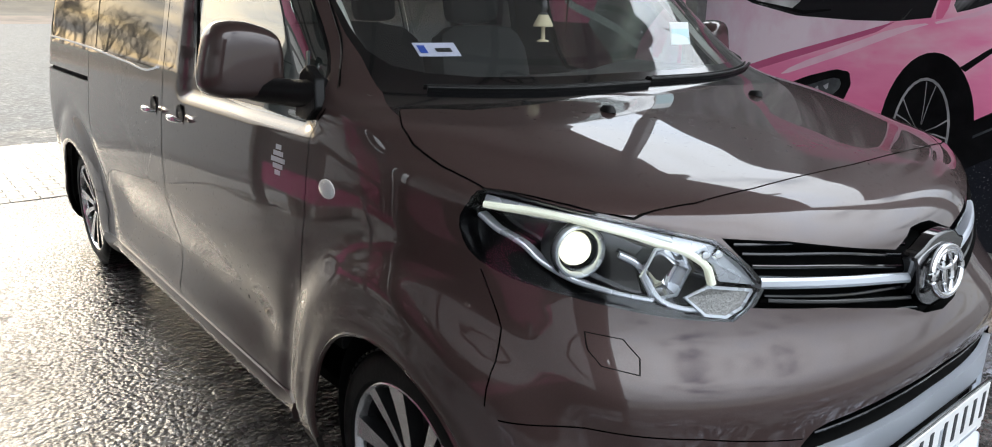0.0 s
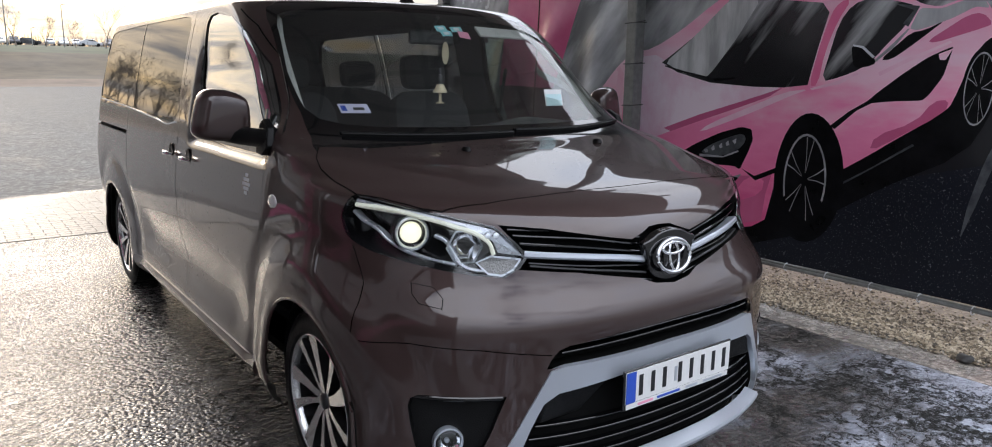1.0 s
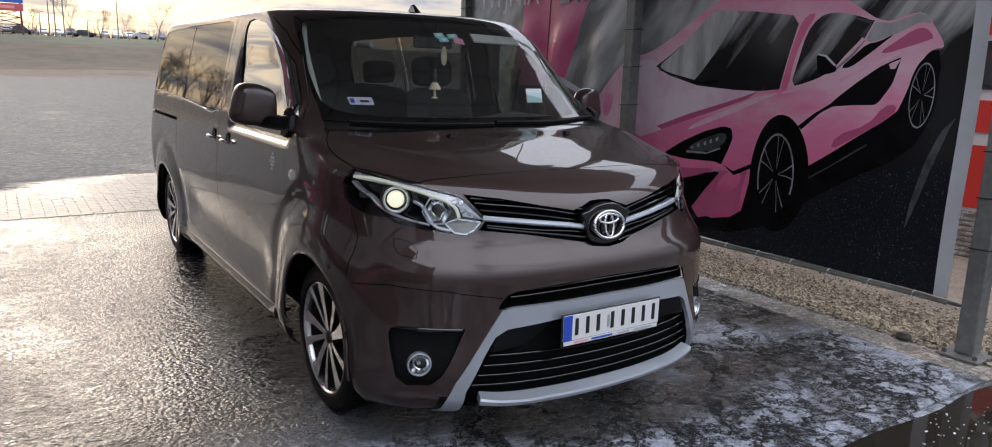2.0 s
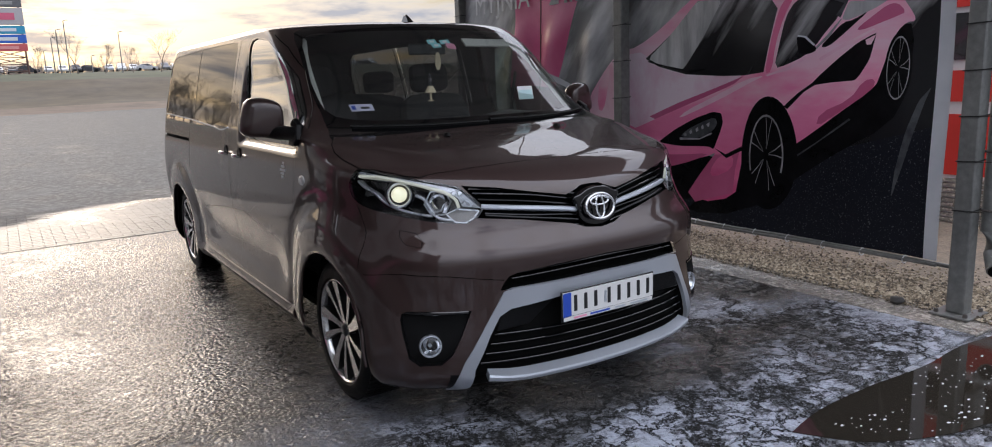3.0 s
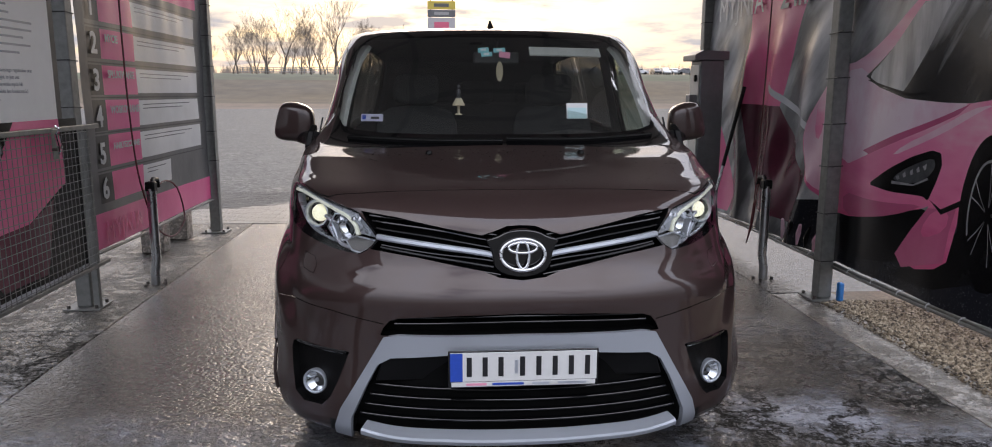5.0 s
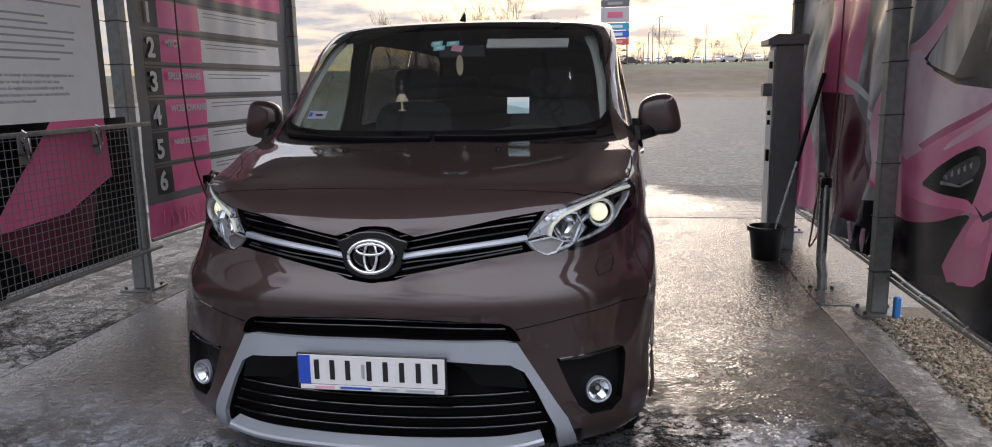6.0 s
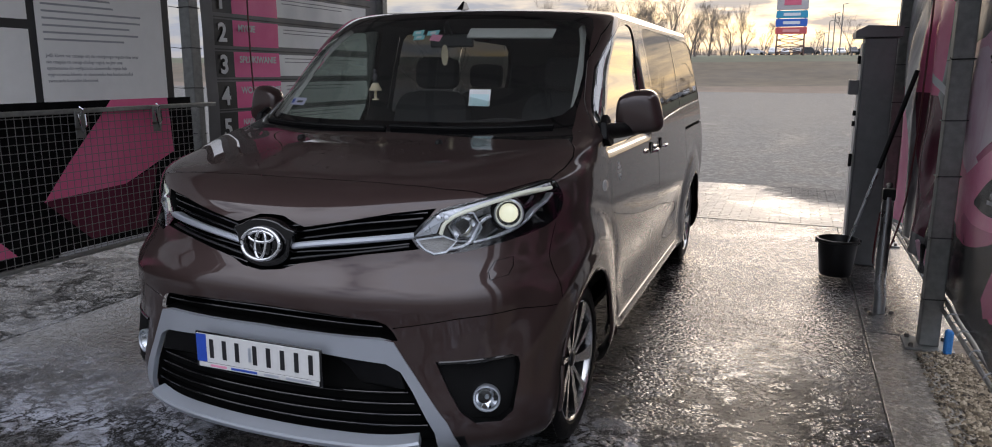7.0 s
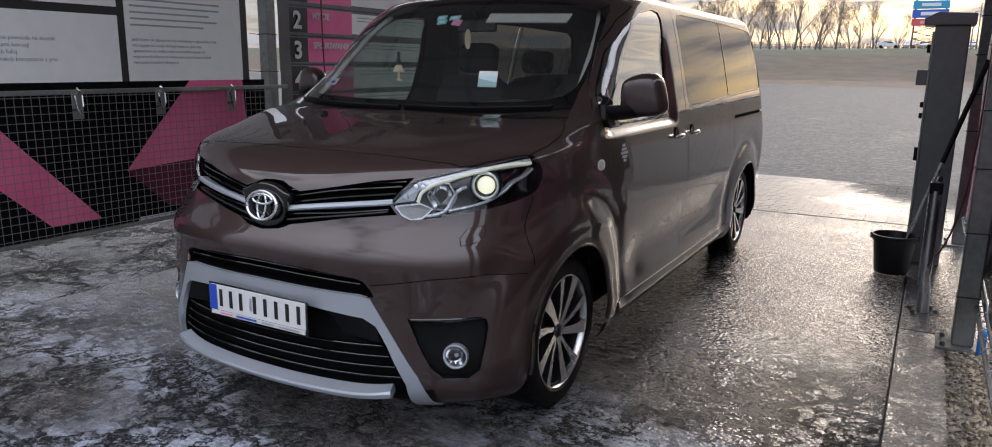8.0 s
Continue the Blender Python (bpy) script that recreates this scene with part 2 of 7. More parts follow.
ALLOY = plain("machined_alloy", (.72, .72, .72), .22, .9, 160, .08, .03)
DARK_ALLOY = plain("dark_grey_alloy", (.02, .02, .021), .35, .4, 60, .2, .03, Coat_Weight=.3)
DISC = plain("brake_disc", (.12, .115, .11), .5, .8, 40, .25, .1)
LINING = plain("cabin_lining", (.55, .54, .51), .85, 0, 90, .15, .2)
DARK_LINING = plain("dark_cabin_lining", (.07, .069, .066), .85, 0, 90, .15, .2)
DASH = plain("dashboard_plastic", (.035, .035, .036), .6, 0, 160, .3, .25)
CLOTH = plain("seat_cloth", (.04, .04, .042), .9, 0, 260, .4, .4)
WINDSCREEN = glass_material("windscreen_glass", (.78, .82, .8), veil=.02)
SIDE_GLASS = glass_material("door_glass", (.5, .6, .54), mirror=1.0, clear=3.0, power=2.6)
PRIVACY = glass_material("privacy_glass", (.09, .093, .096), mirror=.6)
LENS = glass_material("lamp_cover", (.9, .91, .92), .01, .5)
LAMP_SILVER = plain("lamp_silver", (.54, .57, .61), .28, .6, 90, .1, .03)
CLEAR = glass_material("clear_lens", (.93, .95, .96), .01, 1.05)
WHITE_PLATE = plain("white_plate", (.66, .66, .65), .35, 0, 60, .06, .02)
BLUE = plain("blue_print", (.02, .07, .42), .35, 0, 60, .1, .02)
INK = plain("black_print", (.012, .012, .014), .45, 0, 60, .1, 0)
PAPER = plain("white_paper", (.78, .8, .8), .6, 0, 30, .05, 0)
LAVENDER = plain("lavender_label", (.6, .58, .75), .5, 0, 30, .06, 0)
CYAN = plain("cyan_label", (.25, .62, .66), .5, 0, 30, .06, 0)
ROSE = plain("rose_label", (.75, .3, .42), .5, 0, 30, .1, 0)
AMBER = plain("clear_indicator", (.2, .195, .185), .2, .5, 160, .4, .8)
CREAM = plain("cream_cloth", (.72, .6, .42), .8, 0, 60, .1, .1)


def translucent(name, colour, through):
    """Ribbed plastic sheet: part of the light that falls on it comes out below."""
    m = bpy.data.materials.new(name)
    m.use_nodes = True
    t = m.node_tree
    base = t.nodes["Principled BSDF"]
    base.inputs["Base Color"].default_value, base.inputs["Roughness"].default_value = (*colour, 1), .4
    glass, mix, tone = t.nodes.new("ShaderNodeBsdfTranslucent"), t.nodes.new("ShaderNodeMixShader"), t.nodes.new("ShaderNodeTexNoise")
    tone.inputs["Scale"].default_value = 1.5
    ramp = t.nodes.new("ShaderNodeValToRGB")
    t.links.new(tone.outputs["Fac"], ramp.inputs[0])
    ramp.color_ramp.elements[0].position, ramp.color_ramp.elements[0].color = .3, (*(c * .8 for c in colour), 1)
    ramp.color_ramp.elements[1].position, ramp.color_ramp.elements[1].color = .7, (*colour, 1)
    t.links.new(ramp.outputs[0], glass.inputs[0])
    mix.inputs[0].default_value = through
    t.links.new(base.outputs[0], mix.inputs[1])
    t.links.new(glass.outputs[0], mix.inputs[2])
    t.links.new(mix.outputs[0], t.nodes["Material Output"].inputs[0])
    return m


def glow(name, colour, strength):
    w = Mat(name, colour, .3)
    w.b.inputs["Emission Color"].default_value = (*colour, 1)
    w.b.inputs["Emission Strength"].default_value = strength
    return w.m


BEAM = glow("lamp_beam", (.97, .96, .7), .26)
DAYLIGHT_STRIP = glow("running_light", (.66, .69, .58), .09)

# ---- van shell: a family of level outlines ----
def smooth(table):
    """A monotone cubic through rows of (key, value)."""
    k = np.array([r[0] for r in table], float)
    v = np.array([r[1] for r in table], float)
    h = np.diff(k)
    d = np.diff(v) / h
    m = np.zeros(len(k))
    m[0], m[-1] = d[0], d[-1]
    for i in range(1, len(k) - 1):
        if d[i - 1] * d[i] > 0:
            a, b = 2 * h[i] + h[i - 1], h[i] + 2 * h[i - 1]
            m[i] = (a + b) / (a / d[i - 1] + b / d[i])

    def value(q):
        q = np.clip(q, k[0], k[-1])
        i = np.clip(np.searchsorted(k, q, side="right") - 1, 0, len(h) - 1)
        t = (q - k[i]) / h[i]
        return ((1 + 2 * t) * (1 - t) ** 2 * v[i] + t * (1 - t) ** 2 * h[i] * m[i]
                + t * t * (3 - 2 * t) * v[i + 1] + t * t * (t - 1) * h[i] * m[i + 1])
    return value


# nose, bonnet, windscreen and roof on the centre line: (height, y)
NOSE = smooth([(.17, .15), (.21, .085), (.27, .06), (.38, .055), (.5, .06), (.6, .06), (.68, .051), (.735, .04), (.758, .043), (.80, .067),
               (.85, .099), (.92, .122), (.975, .14), (1.02, .175), (1.07, .24), (1.1, .32), (1.135, .48), (1.18, .71), (1.222, .925),
               (1.25, .975), (1.5, 1.235), (1.73, 1.475), (1.765, 1.535), (1.785, 1.64), (1.81, 1.95), (1.835, 2.5), (1.848, 3.2)])
SIDE = smooth([(.17, .86), (.2, .895), (.27, .925), (.35, .935), (.45, .93), (.6, .935), (.75, .946), (.88, .945), (1.0, .935), (1.1, .922),
               (1.2, .908), (1.27, .894), (1.45, .857), (1.65, .81), (1.73, .787), (1.775, .77), (1.797, .742), (1.81, .69), (1.83, .42), (1.848, .05)])
TAIL = smooth([(.17, 4.86), (.3, 4.98), (.6, 5.0), (1.0, 4.99), (1.25, 4.97), (1.6, 4.9), (1.75, 4.84), (1.785, 4.75), (1.81, 4.5), (1.835, 4.1), (1.848, 3.6)])
CORNER = smooth([(.17, .6), (.6, .66), (.75, .74), (.93, .82), (1.05, .86), (1.12, .8), (1.2, .45), (1.24, .44), (1.5, .43), (1.73, .52), (1.79, .6), (1.82, .8), (1.848, .4)])
POWER = smooth([(.17, 2.5), (.6, 2.5), (.75, 2.4), (.93, 2.3), (1.03, 2.7), (1.1, 3.2), (1.2, 3.4), (1.26, 2.7), (1.5, 2.3), (1.74, 2.1), (1.848, 2.0)])
AXLES, WHEEL_Z, ARCH = (.881, 4.156), .325, .385


def ease(v, a, b):
    """A soft step from 0 at a to 1 at b."""
    t = np.clip((v - a) / (b - a), 0, 1)
    return t * t * (3 - 2 * t)


def relief(y, z):
    """How far the flank stands out: flared arches with a crisp shoulder, a scooped lower door."""
    out = 0.0
    for yw, reach, high in ((AXLES[0], .545, .023), (AXLES[1], .52, .015)):
        r = np.hypot((y - yw) * np.where(y > yw, 1.0, .92), z - WHEEL_Z)
        out = out + high * (1 - ease(r, reach - .055, reach + .05)) + .009 * np.exp(-((r - .405) / .03) ** 2)
        out = out - .007 * np.exp(-((r - reach - .06) / .045) ** 2)
    between = ease(y, 1.42, 1.75) * (1 - ease(y, 3.2, 3.6))
    return out - .024 * between * np.exp(-((z - .5 - .03 * (y - 2.4)) / .12) ** 2)


def shell_grid(levels=150, around=52, along=130, behind=14):
    """Half of the van's skin (x >= 0) as a grid of points: rows are level outlines."""
    z = np.linspace(.17, 1.848, 4000)
    run = np.r_[0, np.cumsum(np.hypot(np.diff(NOSE(z)), np.diff(z)) + .35 * np.abs(np.diff(SIDE(z))))]
    z = np.interp(np.linspace(0, run[-1], levels), run, z)
    rows = []
    for h in z:
        yf, w, yr, reach, p = NOSE(h), SIDE(h), TAIL(h), CORNER(h), POWER(h)
        reach = min(reach, .45 * (yr - yf))
        th = np.linspace(0, 1, around) ** .92 * math.pi / 2
        x1, y1 = w * np.sin(th) ** (2 / p), yf + reach * (1 - np.cos(th) ** (2 / p))
        x1[0] = 0
        back = min(.3, .3 * (yr - yf))
        t = np.linspace(0, 1, along)[1:]
        y2 = yf + reach + (yr - back - yf - reach) * (.55 * t + .45 * t * t)
        th = np.linspace(0, 1, behind)[1:] * math.pi / 2
        x3, y3 = w * np.cos(th) ** (2 / 2.6), yr - back + back * np.sin(th) ** (2 / 2.6)
        x3[-1] = 0
        x, y = np.r_[x1, np.full(len(y2), w), x3], np.r_[y1, y2, y3]
        x = x + np.where(x > .6, relief(y, h) * ease(x, .6, .8), 0)
        # ledge under the door window
        x = x - np.where(x > .6, .024 * ease(h, 1.11, 1.155) * (1 - ease(h, 1.45, 1.68)) * ease(y, 1.22, 1.34) * (1 - ease(y, 2.24, 2.34)), 0)
        rows.append(np.stack([x, y, np.full(len(x), h)], 1))
    return np.array(rows)


def shell_bmesh():
    g = shell_grid()
    bm = bmesh.new()
    vs = [[bm.verts.new(p) for p in row] for row in g]
    for a in range(len(g) - 1):
        for b in range(len(g[0]) - 1):
            bm.faces.new((vs[a][b], vs[a + 1][b], vs[a + 1][b + 1], vs[a][b + 1]))
    bmesh.ops.remove_doubles(bm, verts=bm.verts, dist=1e-5)
    bmesh.ops.recalc_face_normals(bm, faces=bm.faces)
    bm.normal_update()
    if sum(f.normal.x * f.calc_area() for f in bm.faces) < 0:
        bmesh.ops.reverse_faces(bm, faces=bm.faces)
    return bm

# ---- the van ----
def front_y(x, z):
    """y of the skin at the front, by x and height."""
    w, p = SIDE(z), POWER(z)
    return NOSE(z) + CORNER(z) * (1 - (1 - min(.9999, abs(x) / w) ** p) ** (1 / p))


def on_front(x, z, out=0.0):
    """A point on the front skin, moved out along its normal, and that normal."""
    p = Vector((x, front_y(x, z), z))
    e = .004
    dx = Vector((2 * e, front_y(x + e, z) - front_y(x - e, z), 0))
    dz = Vector((0, front_y(x, z + e) - front_y(x, z - e), 2 * e))
    n = dx.cross(dz).normalized()
    if n.y > 0:
        n = -n
    return p + out * n, n


def on_side(y, z, out=0.0, sign=1):
    """A point on the flank."""
    x = float(SIDE(z)) + float(relief(y, z))
    return Vector((sign * (x + out), y, z))


def sweep(points, normals, profile, bm=None):
    """A bar along points: profile rows are (across, out)."""
    bm = bm or bmesh.new()
    rings = []
    for k, (p, n) in enumerate(zip(points, normals)):
        d = (points[min(k + 1, len(points) - 1)] - points[max(k - 1, 0)]).normalized()
        side = d.cross(n).normalized()
        rings.append([bm.verts.new(p + a * side + o * n) for a, o in profile])
    m = len(profile)
    for p, q in zip(rings, rings[1:]):
        for k in range(m):
            bm.faces.new((p[k], p[(k + 1) % m], q[(k + 1) % m], q[k]))
    bm.faces.new(rings[0])
    bm.faces.new(rings[-1][::-1])
    return bm


def front_bar(poly, half, out0, out1, n=24, bm=None):
    """A rounded bar that follows the front skin along (x, z)."""
    pts = [on_front(x, z) for x, z in curve_points(poly, n)]
    prof = [(-half, out0), (-half, out1 - half * .4), (-half * .5, out1), (half * .5, out1), (half, out1 - half * .4), (half, out0)]
    return sweep([p for p, _ in pts], [q for _, q in pts], prof, bm)


skin = shell_bmesh()
PID = skin.faces.layers.int.new("part")
NRM = skin.verts.layers.float_vector.new("nrm")
for v in skin.verts:
    v.normal_update()
    q = v.normal.copy()
    if abs(v.co.x) < 1e-4:
        q.x = 0
    v[NRM] = q.normalized()
AXES3 = {"y": (0, 2), "x": (1, 2), "z": (0, 1)}


def cut(poly, axis, pid, where=lambda c: True, only=None):
    """Cuts an outline, seen along an axis, into the skin and gives the faces within it a part."""
    ia, ib = AXES3[axis]
    us, vs = [p[0] for p in poly], [p[1] for p in poly]
    u0, u1, v0, v1 = min(us) - .03, max(us) + .03, min(vs) - .03, max(vs) + .03

    def close(f):
        c = f.calc_center_bounds()
        if not (u0 < c[ia] < u1 and v0 < c[ib] < v1 and where(c)):
            return False
        return only is None or f[PID] in only
    near = {f for f in skin.faces if close(f)}
    for (a, b), (c, d) in zip(poly, poly[1:] + poly[:1]):
        no = [0, 0, 0]
        no[ia], no[ib] = d - b, a - c
        co = [0, 0, 0]
        co[ia], co[ib] = a, b
        lo_u, hi_u, lo_v, hi_v = min(a, c) - .002, max(a, c) + .002, min(b, d) - .002, max(b, d) + .002
        some = []
        for f in near:
            k = [v.co for v in f.verts]
            if max(p[ia] for p in k) < lo_u or min(p[ia] for p in k) > hi_u or max(p[ib] for p in k) < lo_v or min(p[ib] for p in k) > hi_v:
                continue
            s = [(p[ia] - a) * no[ia] + (p[ib] - b) * no[ib] for p in k]
            if min(s) < -1e-7 and max(s) > 1e-7:
                some.append(f)
        if not some:
            continue
        geom = some + list({e for f in some for e in f.edges}) + list({v for f in some for v in f.verts})
        done = bmesh.ops.bisect_plane(skin, geom=geom, plane_co=co, plane_no=no, dist=1e-6)
        near |= {f for f in done["geom"] if isinstance(f, bmesh.types.BMFace)}
        near = {f for f in near if f.is_valid}
    for f in near:
        c = f.calc_center_median()
        if inside(poly, c[ia], c[ib]) and where(c) and (only is None or f[PID] in only):
            f[PID] = pid


def seam(points, axis, pid, where=lambda c: True, width=.0055, only=None):
    """A narrow gap along a line of points."""
    for (a, b), (c, d) in zip(points, points[1:]):
        k = math.hypot(c - a, d - b)
        u, v = (c - a) / k, (d - b) / k
        p, q = -v * width / 2, u * width / 2
        a, b, c, d = a - u * width * .3, b - v * width * .3, c + u * width * .3, d + v * width * .3
        cut([(a + p, b + q), (c + p, d + q), (c - p, d - q), (a - p, b - q)], axis, pid, where, only)


(BODY, FENDER, NOSEP, HOOD, BUMPER, VALANCE, SILL, LAMP, GRILLE, SLOT, TRIM, LOWER, FOGPAN, FRIT, SCREEN, DOOR, DFRAME, DGLASS,
 SLIDER, SGLASS, RGLASS, GAPS, ARCHES, WASHER, HANDREC, RAILS) = range(26)
FRONT = lambda c: c.y < 1.0 and c.x < .93  # noqa: E731
FLANK = lambda c: c.x > .6 and c.y > .3  # noqa: E731

# outlines, in (x, z) from the front, (y, z) from the side, (x, y) from above
HEADLAMP = [(.505, .94), (.54, .985), (.583, 1.03), (.66, 1.05), (.724, 1.068), (.79, 1.085), (.845, 1.103), (.872, 1.093), (.89, 1.055), (.896, 1.012),
            (.891, .97), (.867, .944), (.835, .929), (.765, .909), (.68, .89), (.577, .88), (.537, .902)]
HEADLAMP = rounded(HEADLAMP, 1, ((.505, .94), (.583, 1.03), (.577, .88)))
GRILLE_LINE = [(-.01, .995), (.05, .992), (.094, .976), (.14, .962), (.276, .986), (.44, 1.017), (.57, 1.032), (.54, .985), (.505, .94), (.537, .902), (.365, .883),
               (.139, .843), (.08, .822), (-.01, .812)]
SLOT_LINE = [(-.01, .703), (.25, .695), (.43, .68), (.465, .668), (.487, .642), (.5, .612), (-.01, .622)]
TRIM_LINE = [(-.01, .622), (.13, .62), (.44, .616), (.487, .606), (.513, .561), (.58, .445), (.652, .323), (.676, .25), (.682, .18), (.62, .18), (.613, .29),
             (.55, .43), (.508, .505), (.462, .532), (.13, .562), (-.01, .565)]
LOWER_LINE = [(-.01, .565), (.13, .562), (.462, .532), (.508, .505), (.55, .43), (.613, .29), (.62, .18), (-.01, .18)]
FOG_LINE = [(.615, .538), (.825, .54), (.843, .53), (.85, .505), (.848, .445), (.838, .345), (.803, .311), (.73, .315), (.692, .357), (.655, .435)]
HOOD_LINE = [(-.01, .318), (.4, .326), (.57, .344), (.70, .385), (.745, .43), (.79, .505), (.855, .635), (.868, .76), (.872, .867), (.858, .93), (.81, 1.02), (.75, .985),
             (.66, .925), (.5, .905), (.25, .915), (-.01, .923)]
FRIT_LINE = [(-.01, 1.1), (.9, 1.1), (.83, 1.205), (.797, 1.24), (.781, 1.32), (.763, 1.5), (.729, 1.69), (.706, 1.735), (.66, 1.758), (.5, 1.766), (-.01, 1.768)]
SCREEN_LINE = [(-.01, 1.266), (.3, 1.266), (.55, 1.272), (.67, 1.283), (.735, 1.3), (.762, 1.335), (.755, 1.47), (.715, 1.655), (.69, 1.703), (.64, 1.722), (.3, 1.728), (-.01, 1.728)]
DOOR_LINE = [(1.43, .262), (1.405, .5), (1.32, .78), (1.28, .9), (1.272, 1.13), (1.2, 1.2), (1.215, 1.25), (1.3, 1.335), (1.5, 1.535), (1.7, 1.66), (1.9, 1.738), (2.2, 1.764),
             (2.42, 1.76), (2.49, 1.72), (2.505, 1.5), (2.505, .262)]
DFRAME_LINE = [(1.262, 1.195), (1.276, 1.279), (1.503, 1.5), (1.716, 1.629), (1.935, 1.711), (2.18, 1.74), (2.275, 1.732), (2.302, 1.695), (2.287, 1.45), (2.243, 1.245), (2.195, 1.168),
               (2.1, 1.135), (1.7, 1.12), (1.38, 1.122)]
DGLASS_LINE = [(1.275, 1.2), (1.285, 1.275), (1.505, 1.493), (1.717, 1.622), (1.935, 1.703), (2.17, 1.731), (2.26, 1.722), (2.285, 1.69), (2.27, 1.45), (2.225, 1.25), (2.18, 1.18),
               (2.05, 1.158), (1.7, 1.146), (1.36, 1.15)]
SGLASS_LINE = [(2.56, 1.27), (2.575, 1.225), (2.64, 1.205), (3.0, 1.215), (3.585, 1.24), (3.585, 1.735), (2.7, 1.737), (2.60, 1.728), (2.56, 1.69)]
RGLASS_LINE = [(3.597, 1.24), (4.62, 1.265), (4.70, 1.29), (4.725, 1.34), (4.70, 1.52), (4.63, 1.66), (4.55, 1.705), (4.4, 1.72), (3.597, 1.735)]
SLIDER_LINE = [(2.505, .262), (2.505, 1.745), (2.54, 1.757), (3.7, 1.757), (3.7, .85), (3.66, .62), (3.6, .45), (3.6, .262)]

cut([(-.1, .1), (1.34, .1), (1.34, 1.17), (1.2, 1.22), (-.1, 1.22)], "x", FENDER, lambda c: c.y < 1.45 and c.z < 1.25)
cut([(-.1, .1), (.8, .1), (.8, .25), (.56, .262), (.52, .5), (.525, .70), (.53, .784), (.547, .842), (.60, .94), (-.1, .94)], "x", BUMPER, lambda c: c.y < .8 and c.z < .97)
cut([(-.01, .9), (.6, .9), (.6, 1.105), (-.01, 1.105)], "y", NOSEP, FRONT)
cut([(.8, .1), (5.1, .1), (5.1, .262), (.8, .262)], "x", SILL, lambda c: c.z < .3)
cut([(-.01, .1), (.7, .1), (.7, .27), (-.01, .27)], "y", VALANCE, lambda c: c.y < .56 and c.z < .3)
cut(HOOD_LINE, "z", HOOD, lambda c: .98 < c.z < 1.26)
cut(FRIT_LINE, "y", FRIT, lambda c: .86 < c.y < 2.0 and c.z > 1.17 and c.x < .86, only=(BODY, FENDER, NOSEP))
cut(SCREEN_LINE, "y", SCREEN, lambda c: .86 < c.y < 2.0 and c.x < .8, only=(FRIT,))
cut(GRILLE_LINE, "y", GRILLE, FRONT)
cut(HEADLAMP, "y", LAMP, lambda c: c.y < .9)
cut(SLOT_LINE, "y", SLOT, FRONT)
cut(TRIM_LINE, "y", TRIM, FRONT)
cut(LOWER_LINE, "y", LOWER, FRONT)
cut(FOG_LINE, "y", FOGPAN, FRONT)
cut(DOOR_LINE, "x", DOOR, FLANK)
cut(SLIDER_LINE, "x", SLIDER, FLANK)
cut(DFRAME_LINE, "x", DFRAME, FLANK, only=(DOOR, BODY))
cut(DGLASS_LINE, "x", DGLASS, FLANK, only=(DFRAME, DOOR))
cut(SGLASS_LINE, "x", SGLASS, FLANK)
cut(RGLASS_LINE, "x", RGLASS, FLANK)
for yw in AXLES:
    cut(ellipse(yw, WHEEL_Z, ARCH, ARCH, 36), "x", ARCHES, FLANK)
    cut([(yw - ARCH, .1), (yw + ARCH, .1), (yw + ARCH, WHEEL_Z), (yw - ARCH, WHEEL_Z)], "x", ARCHES, FLANK)
PAINTED = (BODY, FENDER, NOSEP, HOOD, BUMPER, DOOR, SLIDER)
seam(HOOD_LINE[:13], "z", GAPS, lambda c: .98 < c.z < 1.26, .004, PAINTED)
seam([(.487, .655), (.685, .685), (.834, .692), (.93, .679)], "y", GAPS, lambda c: c.y < .56, .003, PAINTED)
seam([(.61, .945), (.547, .842), (.53, .784), (.525, .70)], "x", GAPS, FLANK, .003, PAINTED)
seam(DOOR_LINE[:6], "x", GAPS, FLANK, .0042, PAINTED)
seam([(1.215, 1.25), (1.3, 1.335), (1.5, 1.535), (1.7, 1.66), (1.9, 1.738)], "x", GAPS, FLANK, .005, PAINTED)
seam([(2.505, .262), (2.505, 1.745)], "x", GAPS, FLANK, .007, PAINTED)
seam([(3.7, 1.745), (3.7, .85), (3.66, .62), (3.6, .45), (3.6, .262)], "x", GAPS, FLANK, .006, PAINTED)
seam([(4.45, .62), (4.97, .62)], "x", GAPS, FLANK, .006, PAINTED)
seam([(.797, .86), (.752, .852), (.742, .823), (.754, .797), (.797, .807), (.803, .83), (.797, .86)], "y", GAPS, FRONT, .0018, PAINTED)
cut([(3.72, 1.068), (4.86, 1.072), (4.86, 1.096), (3.72, 1.092)], "x", RAILS, FLANK)


for v in skin.verts:
    q = Vector(v[NRM])
    if q.length < .5:
        v.normal_update()
        q = v.normal.copy()
    v[NRM] = q.normalized()


def piece(pids, sides=(1, -1), push=0.0, only_front=None):
    """The skin's faces of some parts, on one side or both, as a bmesh with the normals of the whole skin."""
    bm, normals = bmesh.new(), []
    for s in sides:
        made = {}
        for f in skin.faces:
            if f[PID] not in pids:
                continue
            ring = []
            for v in f.verts:
                if v not in made:
                    q = v[NRM]
                    p = v.co + push * q
                    made[v] = bm.verts.new((s * p.x, p.y, p.z))
                    normals.append((s * q.x, q.y, q.z))
                ring.append(made[v])
            bm.faces.new(ring if s > 0 else ring[::-1])
    return bm, normals


def skin_part(name, pids, material, parent, label="", sides=(1, -1), push=0.0):
    bm, normals = piece(pids, sides, push)
    return part(name, bm, material, parent, label, normals=normals, recalc=False)


